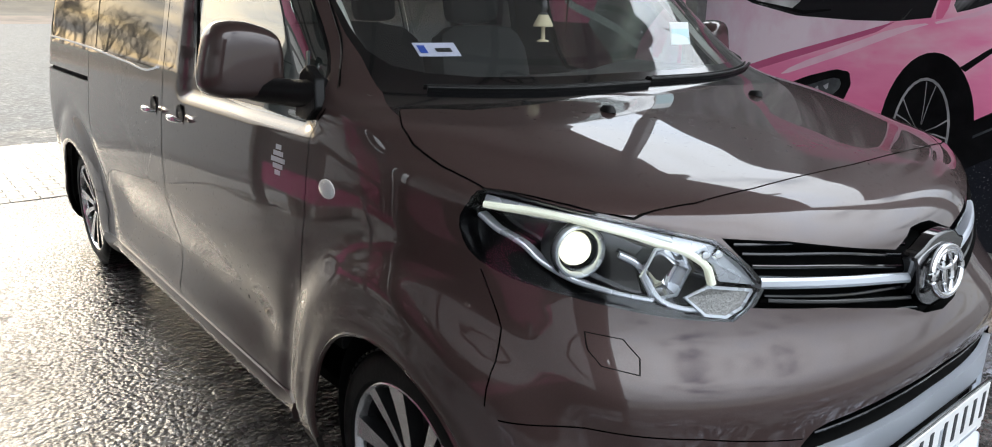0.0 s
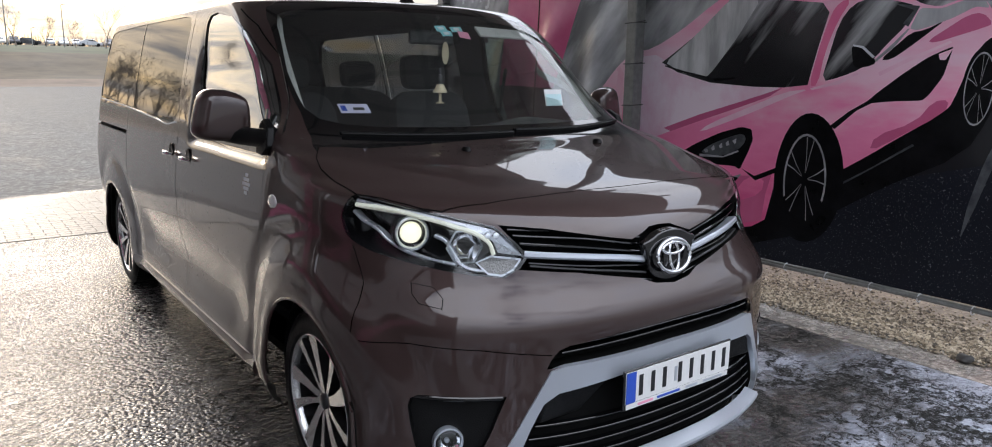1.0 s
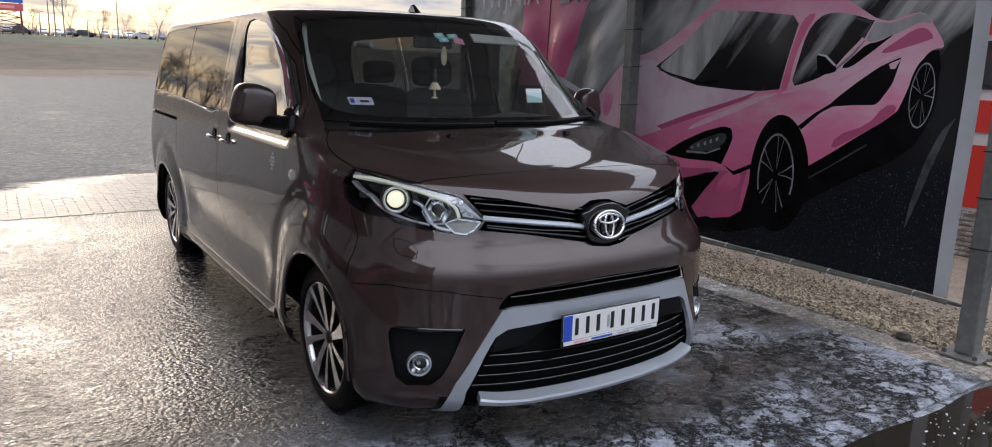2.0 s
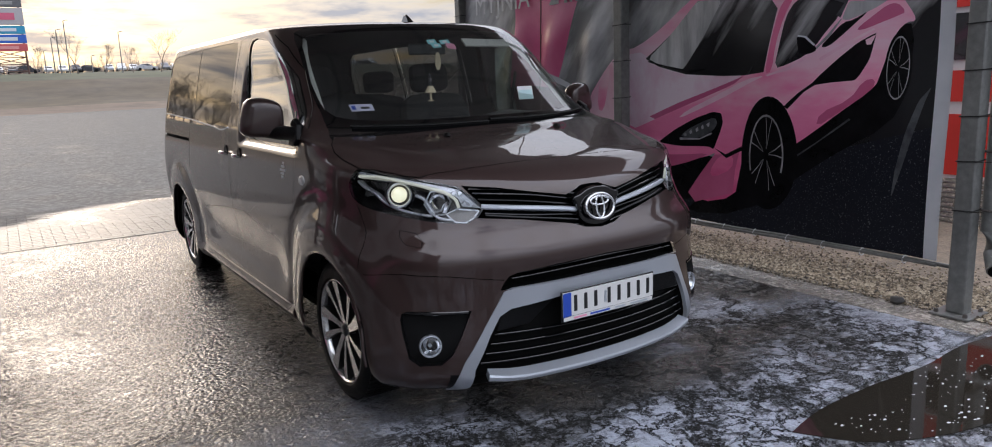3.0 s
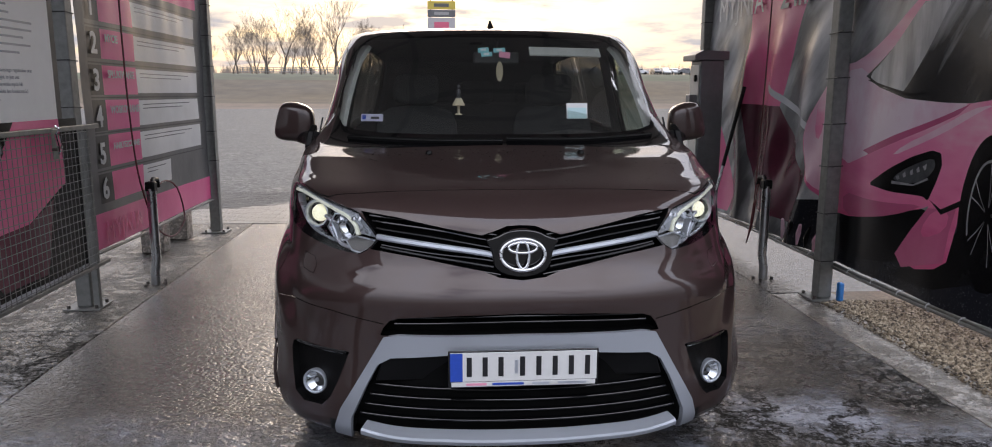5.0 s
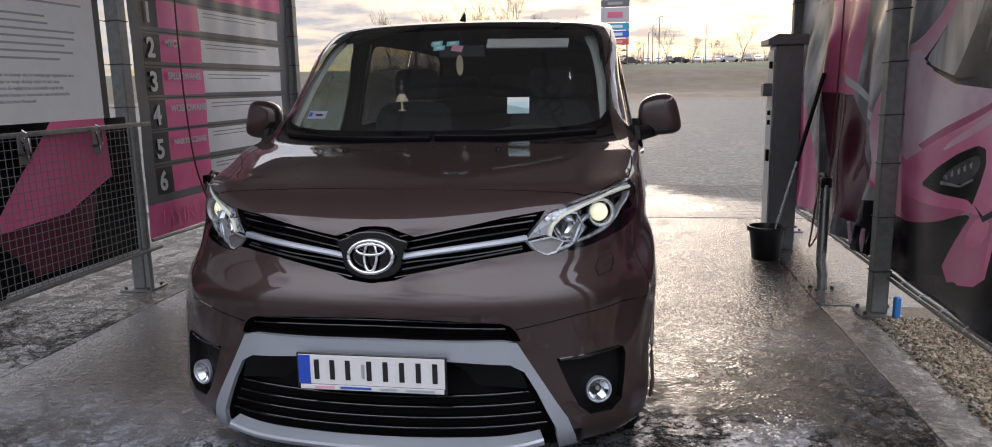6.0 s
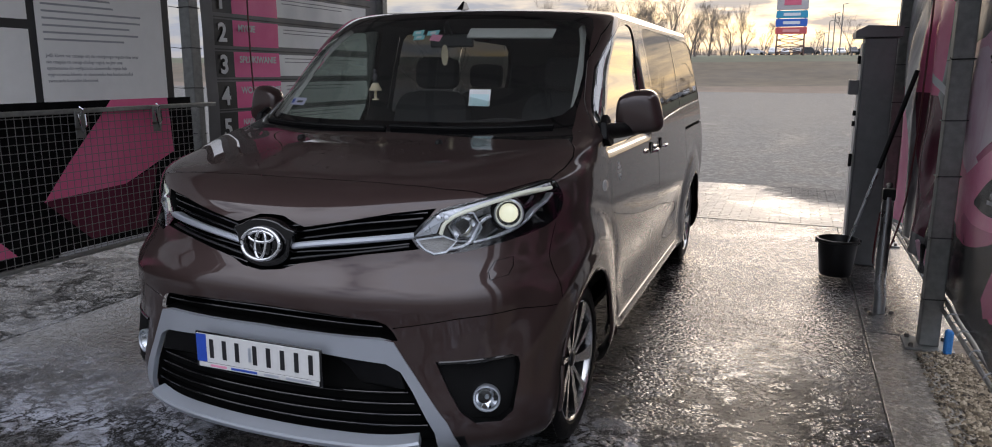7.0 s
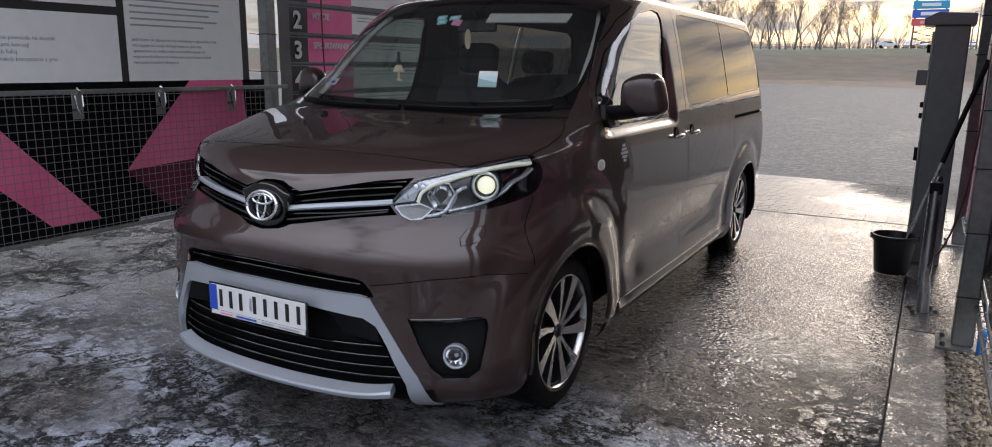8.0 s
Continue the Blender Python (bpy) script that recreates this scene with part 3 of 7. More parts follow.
def tray(name, pids, material, parent, label="", sides=(1, -1), push=-.05, lip=0.0):
    """A sunk copy of the skin with walls up to the skin along its edge."""
    bm = bmesh.new()
    for s in sides:
        low, top = {}, {}
        faces = [f for f in skin.faces if f[PID] in pids]
        for f in faces:
            for v in f.verts:
                if v not in low:
                    p = v.co + push * v[NRM]
                    low[v] = bm.verts.new((s * p.x, p.y, p.z))
            ring = [low[v] for v in f.verts]
            bm.faces.new(ring if s > 0 else ring[::-1])
        members = set(faces)
        for e in {e for f in faces for e in f.edges}:
            if sum(f in members for f in e.link_faces) == 1 and not all(abs(v.co.x) < 1e-4 for v in e.verts):
                a, b = e.verts
                for v in (a, b):
                    if v not in top:
                        p = v.co + lip * v[NRM]
                        top[v] = bm.verts.new((s * p.x, p.y, p.z))
                bm.faces.new((low[a], low[b], top[b], top[a]))
    return part(name, bm, material, parent, label)


van = empty("van", "glossy brown passenger van with lit headlamps on wet ground", "van")
skin_part("body", (BODY,), PAINT, van)
skin_part("fender", (FENDER,), PAINT, van, sides=(1,))
skin_part("fender", (FENDER,), PAINT, van, sides=(-1,))
skin_part("nose_panel", (NOSEP,), PAINT, van)
bonnet = skin_part("bonnet", (HOOD,), PAINT, van)
bumper = skin_part("bumper", (BUMPER,), PAINT, van)
gaps, _ = piece((GAPS,), push=-.006)
gaps.faces.ensure_lookup_table()
left = set(gaps.faces)
while left:
    run, todo = set(), [left.pop()]
    while todo:
        f = todo.pop()
        run.add(f)
        for v in f.verts:
            for g in v.link_faces:
                if g in left:
                    left.discard(g)
                    todo.append(g)
    one, made = bmesh.new(), {}
    for f in sorted(run, key=lambda f: f.index):
        for v in f.verts:
            if v not in made:
                made[v] = one.verts.new(v.co)
        one.faces.new([made[v] for v in f.verts])
    part("panel_gap", one, GAP, van, "dark gap between panels", recalc=False)
gaps.free()
skin_part("valance", (VALANCE,), MATT_BLACK, bumper, "black plastic lower edge")
for s in (1, -1):
    skin_part("sill", (SILL,), MATT_BLACK, van, "black plastic sill strip", sides=(s,))
skin_part("windscreen_edge", (FRIT,), GLOSS_BLACK, van, "black band round the windscreen")
screen = skin_part("windscreen", (SCREEN,), WINDSCREEN, van, "clear tinted glass")
screen.visible_shadow = False
for s in (1, -1):
    door = skin_part("front_door", (DOOR,), PAINT, van, sides=(s,))
    skin_part("window_frame", (DFRAME,), GLOSS_BLACK, door, "black window surround", sides=(s,))
    skin_part("door_window", (DGLASS,), SIDE_GLASS, door, "lightly tinted glass", sides=(s,), push=-.006).visible_shadow = False
    pts = [on_side(1.355 + .02 * k, 1.16 + .17 * k, -.022, s) for k in np.linspace(0, 1, 8)]
    part("quarter_bar", sweep(pts, [Vector((s, 0, 0))] * 8, [(-.006, -.004), (-.006, .003), (.006, .003), (.006, -.004)]), GLOSS_BLACK, door, "thin black window bar")
    slider = skin_part("sliding_door", (SLIDER,), PAINT, van, sides=(s,))
    skin_part("side_window", (SGLASS,), PRIVACY, slider, "dark privacy glass", sides=(s,), push=-.003)
    skin_part("rear_window", (RGLASS,), PRIVACY, van, "dark privacy glass", sides=(s,), push=-.003)
    tray("rail_slot", (RAILS,), GAP, van, "dark sliding door rail", sides=(s,), push=-.02)
    # bright line under the dark side windows
    pts = [on_side(y, z, .003, s) for y, z in curve_points([(2.57, 1.212), (2.66, 1.197), (3.0, 1.207), (3.6, 1.232), (4.66, 1.258)], 40)]
    part("window_strip", sweep(pts, [Vector((s, 0, 0))] * 40, [(-.004, -.002), (-.004, .002), (.004, .002), (.004, -.002)]), CHROME, van, "thin bright strip")
    # handles over nearly flat black discs that paint in the shade of their cups
    for y, owner in ((2.285, door), (2.60, slider)):
        cup = part("handle_cup", spun([(0, .002), (.03, .001), (.038, .003), (.042, .0015), (.042, -.01), (0, -.01)],
                                      Matrix.Translation(on_side(y, 1.05, 0, s)) @ pose(0, 0, 0, 0, 90 * s, 0) @ Matrix.Diagonal((1.25, .95, 1, 1)), 24), MATT_BLACK, owner, "black disc for the shaded recess behind the handle")
        bar = bmesh.new()
        run = [on_side(y - .07 + .14 * k / 10, 1.052 + .004 * math.sin(k / 10 * math.pi), .012 + .022 * math.sin(k / 10 * math.pi) ** .6, s) for k in range(11)]
        tube(run, [.006 + .007 * math.sin(k / 10 * math.pi) for k in range(11)], 10, bar)
        part("door_handle", bar, CHROME, owner, "chrome pull handle")
    # round side repeater
    m = Matrix.Translation(on_side(1.16, 1.008, .0, s)) @ pose(0, 0, 0, 0, 90 * s, 0) @ Matrix.Diagonal((1, 1.6, 1, 1))
    part("side_repeater", spun([(.0, .012), (.012, .011), (.02, .007), (.022, .0)], m, 20), CLEAR, van, "clear oval side lamp")
    part("repeater_base", spun([(.0, .003), (.02, .003), (.026, .001), (.026, -.004)], m, 20), WHITE_PLATE, van, "pale lamp base")
    # small grey crest on the door, as a plain shape
    crest = bmesh.new()
    for k, w in enumerate((.034, .062, .088, .062, .034)):
        z0 = 1.078 - k * .0175
        prism([(1.45 - w / 2, z0), (1.45 + w / 2, z0), (1.45 + w / 2, z0 - .013), (1.45 - w / 2, z0 - .013)],
              lambda u, v, d, s=s: on_side(u, v, .0005 + d, s), .001, crest)
    part("door_crest", crest, SATIN, door, "small grey crest", smooth=False)
    # sill moulding
    pts = [on_side(y, .285, -.002, s) for y in np.linspace(1.42, 3.66, 30)]
    part("side_moulding", sweep(pts, [Vector((s, 0, 0))] * 30, [(-.028, 0), (-.026, .012), (.0, .018), (.026, .012), (.028, 0)]), PAINT, van, "brown painted side moulding")

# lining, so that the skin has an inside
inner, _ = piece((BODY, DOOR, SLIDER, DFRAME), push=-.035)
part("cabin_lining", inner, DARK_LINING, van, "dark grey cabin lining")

# upper grille
tray("grille_back", (GRILLE,), GAP, van, "dark grille opening", push=-.055)
for s in (1, -1):
    for dz, half, reach in ((.070, .0035, .545), (.047, .0035, .535), (.024, .0035, .52), (-.020, .0035, .50), (-.058, .003, .50)):
        line = [(s * x, z + dz * (1 + .25 * (x > .3))) for x, z in ((.075, .893), (.112, .899), (.321, .925), (reach, .946))]
        line = [(x, min(z, .985 + .07 * abs(x))) for x, z in line]
        part("grille_slat", front_bar(line, half, -.045, -.012), GLOSS_BLACK, van, "gloss black grille slat")
    part("grille_bar", front_bar([(s * .078, .893), (s * .112, .899), (s * .321, .926), (s * .512, .945)], .0105, -.03, .004), SATIN, van, "bright silver grille bar")
    part("grille_underbar", front_bar([(s * .1, .857), (s * .2, .872), (s * .36, .893), (s * .5, .912)], .004, -.03, -.004), DARK_ALLOY, van, "thin grey lower grille bar")
plinth = rounded([(0, .99), (.055, .983), (.092, .962), (.132, .953), (.112, .925), (.104, .895), (.1, .86), (.07, .83), (0, .815),
                  (-.07, .83), (-.1, .86), (-.104, .895), (-.112, .925), (-.132, .953), (-.092, .962), (-.055, .983)], 1)
part("emblem_plinth", prism(plinth, lambda u, v, d: (u, .128 - .0425 * (v - .905) * -1 - .35 * u * u * -1 - d, v), .034), GLOSS_BLACK, van, "gloss black emblem plate", bevel=.008)


def ring(rx, rz, cx, cz, thick, y, n=56):
    pts = [(cx + rx * math.cos(a), y + .02 * (cz + rz * math.sin(a) - .9) / .1, cz + rz * math.sin(a)) for a in np.linspace(0, 2 * math.pi, n, endpoint=False)]
    return tube(pts, thick, 10, closed=True)


badge = bmesh.new()
for rx, rz, cx, cz, k in ((.077, .053, 0, .902, .0075), (.0215, .047, 0, .902, .0055), (.05, .0175, 0, .926, .0055)):
    one = ring(rx, rz, cx, cz, k, .082)
    me = bpy.data.meshes.new("tmp")
    one.to_mesh(me)
    badge.from_mesh(me)
    bpy.data.meshes.remove(me)
    one.free()
part("emblem", badge, CHROME, van, "chrome oval emblem")

# lower air intake with silver frame, number plate and blade
tray("intake_slot", (SLOT,), GAP, bumper, "dark upper intake", push=-.06, lip=-.014)
for z in (.676, .654):
    part("intake_slat", front_bar([(-.46 + (.7 - z) * .2, z), (-.25, z + .008), (0, z + .012), (.25, z + .008), (.46 - (.7 - z) * .2, z)], .003, -.05, -.008, 30), GLOSS_BLACK, bumper, "gloss black intake slat")
frame_bm, frame_n = piece((TRIM,), push=.006)
part("silver_frame", frame_bm, SATIN, bumper, "satin silver intake frame", normals=frame_n, recalc=False)
tray("silver_frame_edge", (TRIM,), SATIN, bumper, push=-.012, lip=.006)
tray("intake_back", (LOWER,), GAP, bumper, "dark lower intake", push=-.045, lip=-.014)
part("plate_carrier", prism([(-.44, .56), (.44, .56), (.5, .505), (.52, .44), (-.52, .44), (-.5, .505)], lambda u, v, d: (u, front_y(u, v) + .03 - d, v), .025), MATT_BLACK, bumper, "black panel behind the plate", bevel=.006)
for k, z in enumerate((.425, .385, .345, .305)):
    e = .525 + (.43 - z) * .52
    part("intake_slat", front_bar([(-e, z), (-.3, z - .006), (0, z - .01), (.3, z - .006), (e, z)], .0035, -.04, -.018, 30), GLOSS_BLACK, bumper, "gloss black intake slat")
part("blade", front_bar([(-.565, .262), (-.5, .252), (-.25, .243), (0, .24), (.25, .243), (.5, .252), (.565, .262)], .0155, -.02, .034, 40), SATIN, bumper, "satin silver lower blade")
plate = part("number_plate", box(-.263, .263, .028, .036, .445, .578), GLOSS_BLACK, bumper, "white number plate in a black holder", bevel=.003)
part("plate_face", box(-.256, .256, .0245, .028, .468, .572), WHITE_PLATE, plate, "white reflective face", bevel=.001)
part("plate_band", box(-.256, -.213, .0235, .0246, .469, .571), BLUE, plate, "blue band at the plate's end")
part("holder_strip", box(-.252, .252, .0255, .0282, .449, .466), WHITE_PLATE, plate, "pale strip under the plate", bevel=.001)
for k, x in enumerate((-.19, -.135, -.08, -.005, .052, .109, .166, .223)):
    if k == 3:
        part("plate_seal", box(-.032, -.02, .0228, .0246, .495, .545), SATIN, plate, "small grey seal")
    w = .018
    part("plate_bar", box(x - w + .009, x + w - .009, .0228, .0246, .486, .556), INK, plate, "black bar", bevel=.002)
for x0, x1, mat in ((-.2, -.13, ROSE), (-.11, .0, BLUE), (.03, .09, SATIN), (.12, .22, SATIN)):
    part("holder_bar", box(x0, x1, .0243, .0256, .4535, .4615), mat, plate, "small printed bar")

# fog lamps in black corner panels
for s in (1, -1):
    panel = tray("fog_panel", (FOGPAN,), MATT_BLACK, bumper, "black corner panel", sides=(s,), push=-.03)
    part("fog_brow", front_bar([(s * .625, .533), (s * .72, .533), (s * .835, .533)], .007, -.03, .003), GLOSS_BLACK, bumper, "gloss black brow")
    p, n = on_front(.771, .394, -.028)
    p.x, n.x = s * p.x, s * n.x
    n = (n + Vector((0, -1.2, 0))).normalized()
    m = Matrix.Translation(p) @ n.to_track_quat("Z", "Y").to_matrix().to_4x4()
    fog = part("fog_lamp", spun([(.046, -.005), (.048, .012), (.046, .021), (.042, .022), (.039, .018), (.038, .0)], m, 32), SATIN, bumper, "round fog lamp")
    part("reflector", spun([(.037, .014), (.026, .0), (.012, -.012), (0, -.014)], m, 24), CHROME, fog)
    part("bulb_cap", spun([(0, .006), (.006, .005), (.008, .0), (.008, -.012)], m, 16), SATIN, fog)
    part("lens", spun([(.038, .018), (.028, .022), (.014, .025), (0, .026)], m, 28), CLEAR, fog, "clear glass")

# headlamps
for s in (1, -1):
    lamp = tray("headlamp", (LAMP,), GLOSS_BLACK, van, "lit headlamp with black bezel", sides=(s,), push=-.075)
    skin_part("lens_cover", (LAMP,), LENS, lamp, "clear curved cover", sides=(s,), push=.001).visible_shadow = False
    # dark rim of the cover
    rim = [(s * x, z) for x, z in HEADLAMP]
    pts = [on_front(x, z, -.002) for x, z in rim + rim[:1]]
    part("seal", sweep([p for p, _ in pts], [q for _, q in pts], [(-.004, -.006), (-.004, .0015), (.004, .0015), (.004, -.006)]), GLOSS_BLACK, lamp)

    def aim(x, z, depth, turn=1.4):
        p, n = on_front(x, z, depth)
        p.x, n.x = s * p.x, s * n.x
        n = (n + Vector((0, -turn, 0))).normalized()
        return Matrix.Translation(p) @ n.to_track_quat("Z", "Y").to_matrix().to_4x4()
    m = aim(.79, 1.0, -.045)
    part("projector_ring", spun([(.05, -.03), (.053, .006), (.052, .014), (.048, .016), (.044, .012), (.042, .004)], m, 36), LAMP_SILVER, lamp, "bright lamp ring")
    part("projector_lens", spun([(.042, .006), (.033, .016), (.02, .022), (0, .025)], m, 32), CLEAR, lamp, "clear bulging lens")
    part("projector_beam", spun([(.034, -.016), (.03, -.004), (.019, .003), (0, .005)], m, 28), BEAM, lamp, "bright lit bulb")
    part("projector_sleeve", spun([(.058, -.05), (.058, .0), (.056, .002), (.053, -.004)], m, 32), DARK_ALLOY, lamp, "dark grey sleeve")
    m = aim(.672, .962, -.05, 1.8)
    part("inner_reflector", spun([(.056, .02), (.05, .0), (.033, -.02), (.011, -.03), (0, -.031)], m, 6), CHROME, lamp, "faceted bright reflector")
    part("inner_reflector_rim", spun([(.06, .016), (.06, .022), (.056, .023), (.054, .018)], m, 6), LAMP_SILVER, lamp)
    # light guide along the brow, bent down at the inner end
    line = [(s * x, z) for x, z in ((.872, 1.075), (.83, 1.078), (.75, 1.054), (.68, 1.031), (.628, 1.008), (.603, .98), (.592, .945))]
    part("running_light", front_bar(line, .0062, -.03, -.010, 40), DAYLIGHT_STRIP, lamp, "pale daytime strip")
    line = [(s * x, z) for x, z in ((.862, 1.092), (.79, 1.074), (.70, 1.048), (.65, 1.034))]
    part("brow", front_bar(line, .007, -.04, -.012, 30), LAMP_SILVER, lamp, "silver brow")
    # silver inner tip with lamp bulbs and the pale indicator
    tip = [(.512, .94), (.545, .985), (.585, 1.024), (.655, 1.043), (.662, 1.034), (.622, 1.012), (.592, .985), (.58, .95)]
    part("inner_tip", prism([(s * x, z) for x, z in tip], lambda u, v, d: on_front(u, v, -.028 + d)[0], .012), LAMP_SILVER, lamp, "silver inner panel", smooth=False)
    for x, z in ((.582, 1.006), (.605, 1.004)):
        part("small_bulb", spun([(.011, -.012), (.011, .002), (.008, .008), (0, .009)], aim(x, z, -.016, .4), 16), CHROME, lamp)
    amber = [(.52, .932), (.60, .941), (.64, .925), (.615, .893), (.58, .888), (.548, .903)]
    pts = [on_front(s * x, z, -.02) for x, z in amber + amber[:1]]
    part("indicator_frame", sweep([p for p, _ in pts], [q for _, q in pts], [(-.003, -.004), (-.003, .004), (.003, .004), (.003, -.004)]), LAMP_SILVER, lamp, "silver edge")
    cell = prism([(s * x, z) for x, z in amber], lambda u, v, d: on_front(u, v, -.03 + d)[0], .012)
    part("indicator", cell, AMBER, lamp, "pale silver indicator", smooth=False)
    # bright curved mouldings in the bowl
    for line, half in ((((.882, 1.05), (.872, 1.03), (.85, 1.005), (.832, .972), (.80, .947), (.75, .932), (.69, .92)), .0048), (((.735, 1.0), (.715, .985), (.698, .955), (.672, .915), (.645, .905), (.61, .903)), .0055)):
        part("bezel_line", front_bar([(s * x, z) for x, z in line], half, -.05, -.022, 30), LAMP_SILVER, lamp, "bright curved moulding")

# scuttle, wipers, washer jets, aerial
for line, base in ((((-.7, 1.245), (-.4, 1.235), (.0, 1.232)), -.66), (((.02, 1.24), (.35, 1.238), (.72, 1.252)), .06)):
    wip = part("wiper", front_bar(line, .0055, -.002, .014, 24), MATT_BLACK, van, "black windscreen wiper")
    part("blade_rubber", front_bar([(x, z + .008) for x, z in line], .003, 0, .008, 24), RUBBER, wip)
for x in (-.33, .33):
    part("washer_jet", spun([(.0, .014), (.01, .012), (.014, .004), (.016, -.004)], Matrix.Translation((x, .80, 1.198)) @ Matrix.Diagonal((1, 1.6, 1, 1)), 14), MATT_BLACK, bonnet, "small black washer jet")
fin = bmesh.new()
ring_a = [fin.verts.new(p) for p in ((-.02, 1.74, 1.79), (.02, 1.74, 1.79), (.024, 1.84, 1.795), (-.024, 1.84, 1.795))]
ring_b = [fin.verts.new(p) for p in ((-.004, 1.80, 1.842), (.004, 1.80, 1.842), (.005, 1.83, 1.842), (-.005, 1.83, 1.842))]
fin.faces.new(ring_b)
for k in range(4):
    fin.faces.new((ring_a[k], ring_a[(k + 1) % 4], ring_b[(k + 1) % 4], ring_b[k]))
part("aerial", fin, GLOSS_BLACK, van, "black roof aerial", bevel=.004)

# door mirrors
for s in (1, -1):
    mirror = empty("door_mirror", "", "")
    mirror.parent = van
    shell_bm = bmesh.new()
    bmesh.ops.create_cube(shell_bm, size=1)
    bmesh.ops.subdivide_edges(shell_bm, edges=shell_bm.edges, cuts=7, use_grid_fill=True)
    for v in shell_bm.verts:
        x, y, z = v.co * 2
        k = (abs(x) ** 4 + abs(y) ** 3 + abs(z) ** 4) ** .25
        e = max(abs(x), abs(y), abs(z)) / max(k, 1e-6)
        x, y, z = x * e, y * e, z * e
        wide = .098 - .012 * z
        z = z * (1 - .16 * max(0, -x) * (z > 0)) if z > 0 else z
        deep = .075 if y < 0 else .035
        v.co = (s * (1.008 + wide * x + .012 * z * -1), 1.47 + deep * y + .02 * x, 1.305 + .098 * z + .008 * x)
    part("mirror_housing", shell_bm, [PAINT], mirror, "brown painted housing")
    glass_bm = prism(ellipse(1.008, 1.305, .08, .08, 32), lambda u, v, d: (s * u, 1.498 + d + .02 * (u - 1.008) / .1, v), .004)
    part("mirror_glass", glass_bm, CHROME, mirror, "mirror glass")
    arm = bmesh.new()
    tube([(s * 1.0, 1.455, 1.235), (s * .95, 1.40, 1.228), (s * .915, 1.31, 1.228), (s * .885, 1.25, 1.232)], [.03, .034, .036, .04], 14, arm)
    part("mirror_arm", arm, MATT_BLACK, mirror, "black mirror arm")
    foot = prism([(1.215, 1.2), (1.24, 1.27), (1.30, 1.30), (1.33, 1.28), (1.33, 1.17), (1.26, 1.165)], lambda u, v, d: on_side(u, v, -.012 + d, s), .03)
    part("mirror_foot", foot, MATT_BLACK, mirror, "black mirror foot", bevel=.006)

# wheels
SPOKES = 5
TYRE_R = .325
tyre_profile = [(.242, -.10), (.255, -.112), (.288, -.113), (.31, -.104), (.322, -.085), (TYRE_R, -.05), (TYRE_R, .05), (.322, .085), (.31, .104), (.288, .113), (.255, .112), (.242, .10), (.238, 0)]
made_meshes = {}


def wheel(x, y, s):
    hub = empty("wheel", "", "")
    hub.parent = van
    hub.matrix_basis = pose(x, y, TYRE_R, 0, 90 * s, 0)

    def sub(name, build, mat, label=""):
        if name not in made_meshes:
            ob = part(name, build(), mat, hub, label)
            made_meshes[name] = ob.data
            return ob
        ob = new(name, made_meshes[name])
        ob.parent = hub
        return tagged(ob, label)

    sub("tyre", lambda: spun(tyre_profile, None, 64, treads()), RUBBER, "black tyre with treads")
    sub("rim", lambda: spun([(.243, .098), (.246, .106), (.242, .108), (.237, .103), (.23, .085), (.222, .0), (.222, -.09), (.243, -.1)], None, 64), ALLOY, "polished rim edge")
    sub("barrel", lambda: spun([(.229, .08), (.218, .0), (.218, -.08)], None, 48), DARK_ALLOY)
    sub("brake_disc", lambda: spun([(.15, -.01), (.15, .012), (.07, .014), (.07, .03), (0, .03)], None, 40), DISC)
    sub("hub_cap", lambda: spun([(0, .092), (.022, .091), (.028, .086), (.032, .075), (.034, .03)], None, 24), DARK_ALLOY)
    for k in range(SPOKES):
        for name, off, wide, mat, zed in (("spoke", 0, 1.3, ALLOY, .004), ("thin_spoke", 32, .8, ALLOY, .002)):
            ob = sub(name, lambda wide=wide: spoke(wide), [mat, DARK_ALLOY], "machined spoke with dark sides")
            ob.matrix_basis = pose(0, 0, zed, 0, 0, k * 72 + off)
    for k in range(5):
        ob = sub("wheel_bolt", lambda: spun([(0, .078), (.007, .077), (.008, .07), (.008, .05)], Matrix.Translation((.048, 0, 0)), 8), SATIN)
        ob.matrix_basis = pose(0, 0, 0, 0, 0, k * 72 + 36)
    return hub


def treads():
    bm = bmesh.new()
    for k in range(72):
        a = k / 72 * 2 * math.pi
        for z in (-.075, -.03, .03, .075):
            m = Matrix.Rotation(a + z, 4, "Z") @ Matrix.Translation((TYRE_R - .0005, 0, z)) @ Matrix.Diagonal((.006, .019, .036, 1))
            bmesh.ops.create_cube(bm, size=1, matrix=m)
    return bm


def spoke(wide):
    """A twisted spoke: machined face, dark flanks."""
    bm = bmesh.new()
    rows = []
    for r, half, z, lean in ((.03, .013, .078, 0), (.07, .012, .084, .003), (.13, .015, .09, .01), (.19, .021, .096, .022), (.236, .026, .1, .034)):
        h = half * wide
        rows.append([bm.verts.new((r, lean - h, z)), bm.verts.new((r, lean + h, z)), bm.verts.new((r, lean + h * .8, z - .045)), bm.verts.new((r, lean - h * .8, z - .045))])
    for p, q in zip(rows, rows[1:]):
        for k in range(4):
            f = bm.faces.new((p[k], p[(k + 1) % 4], q[(k + 1) % 4], q[k]))
            f.material_index = 0 if k == 0 else 1
    bm.faces.new(rows[0])
    bm.faces.new(rows[-1][::-1])
    return bm


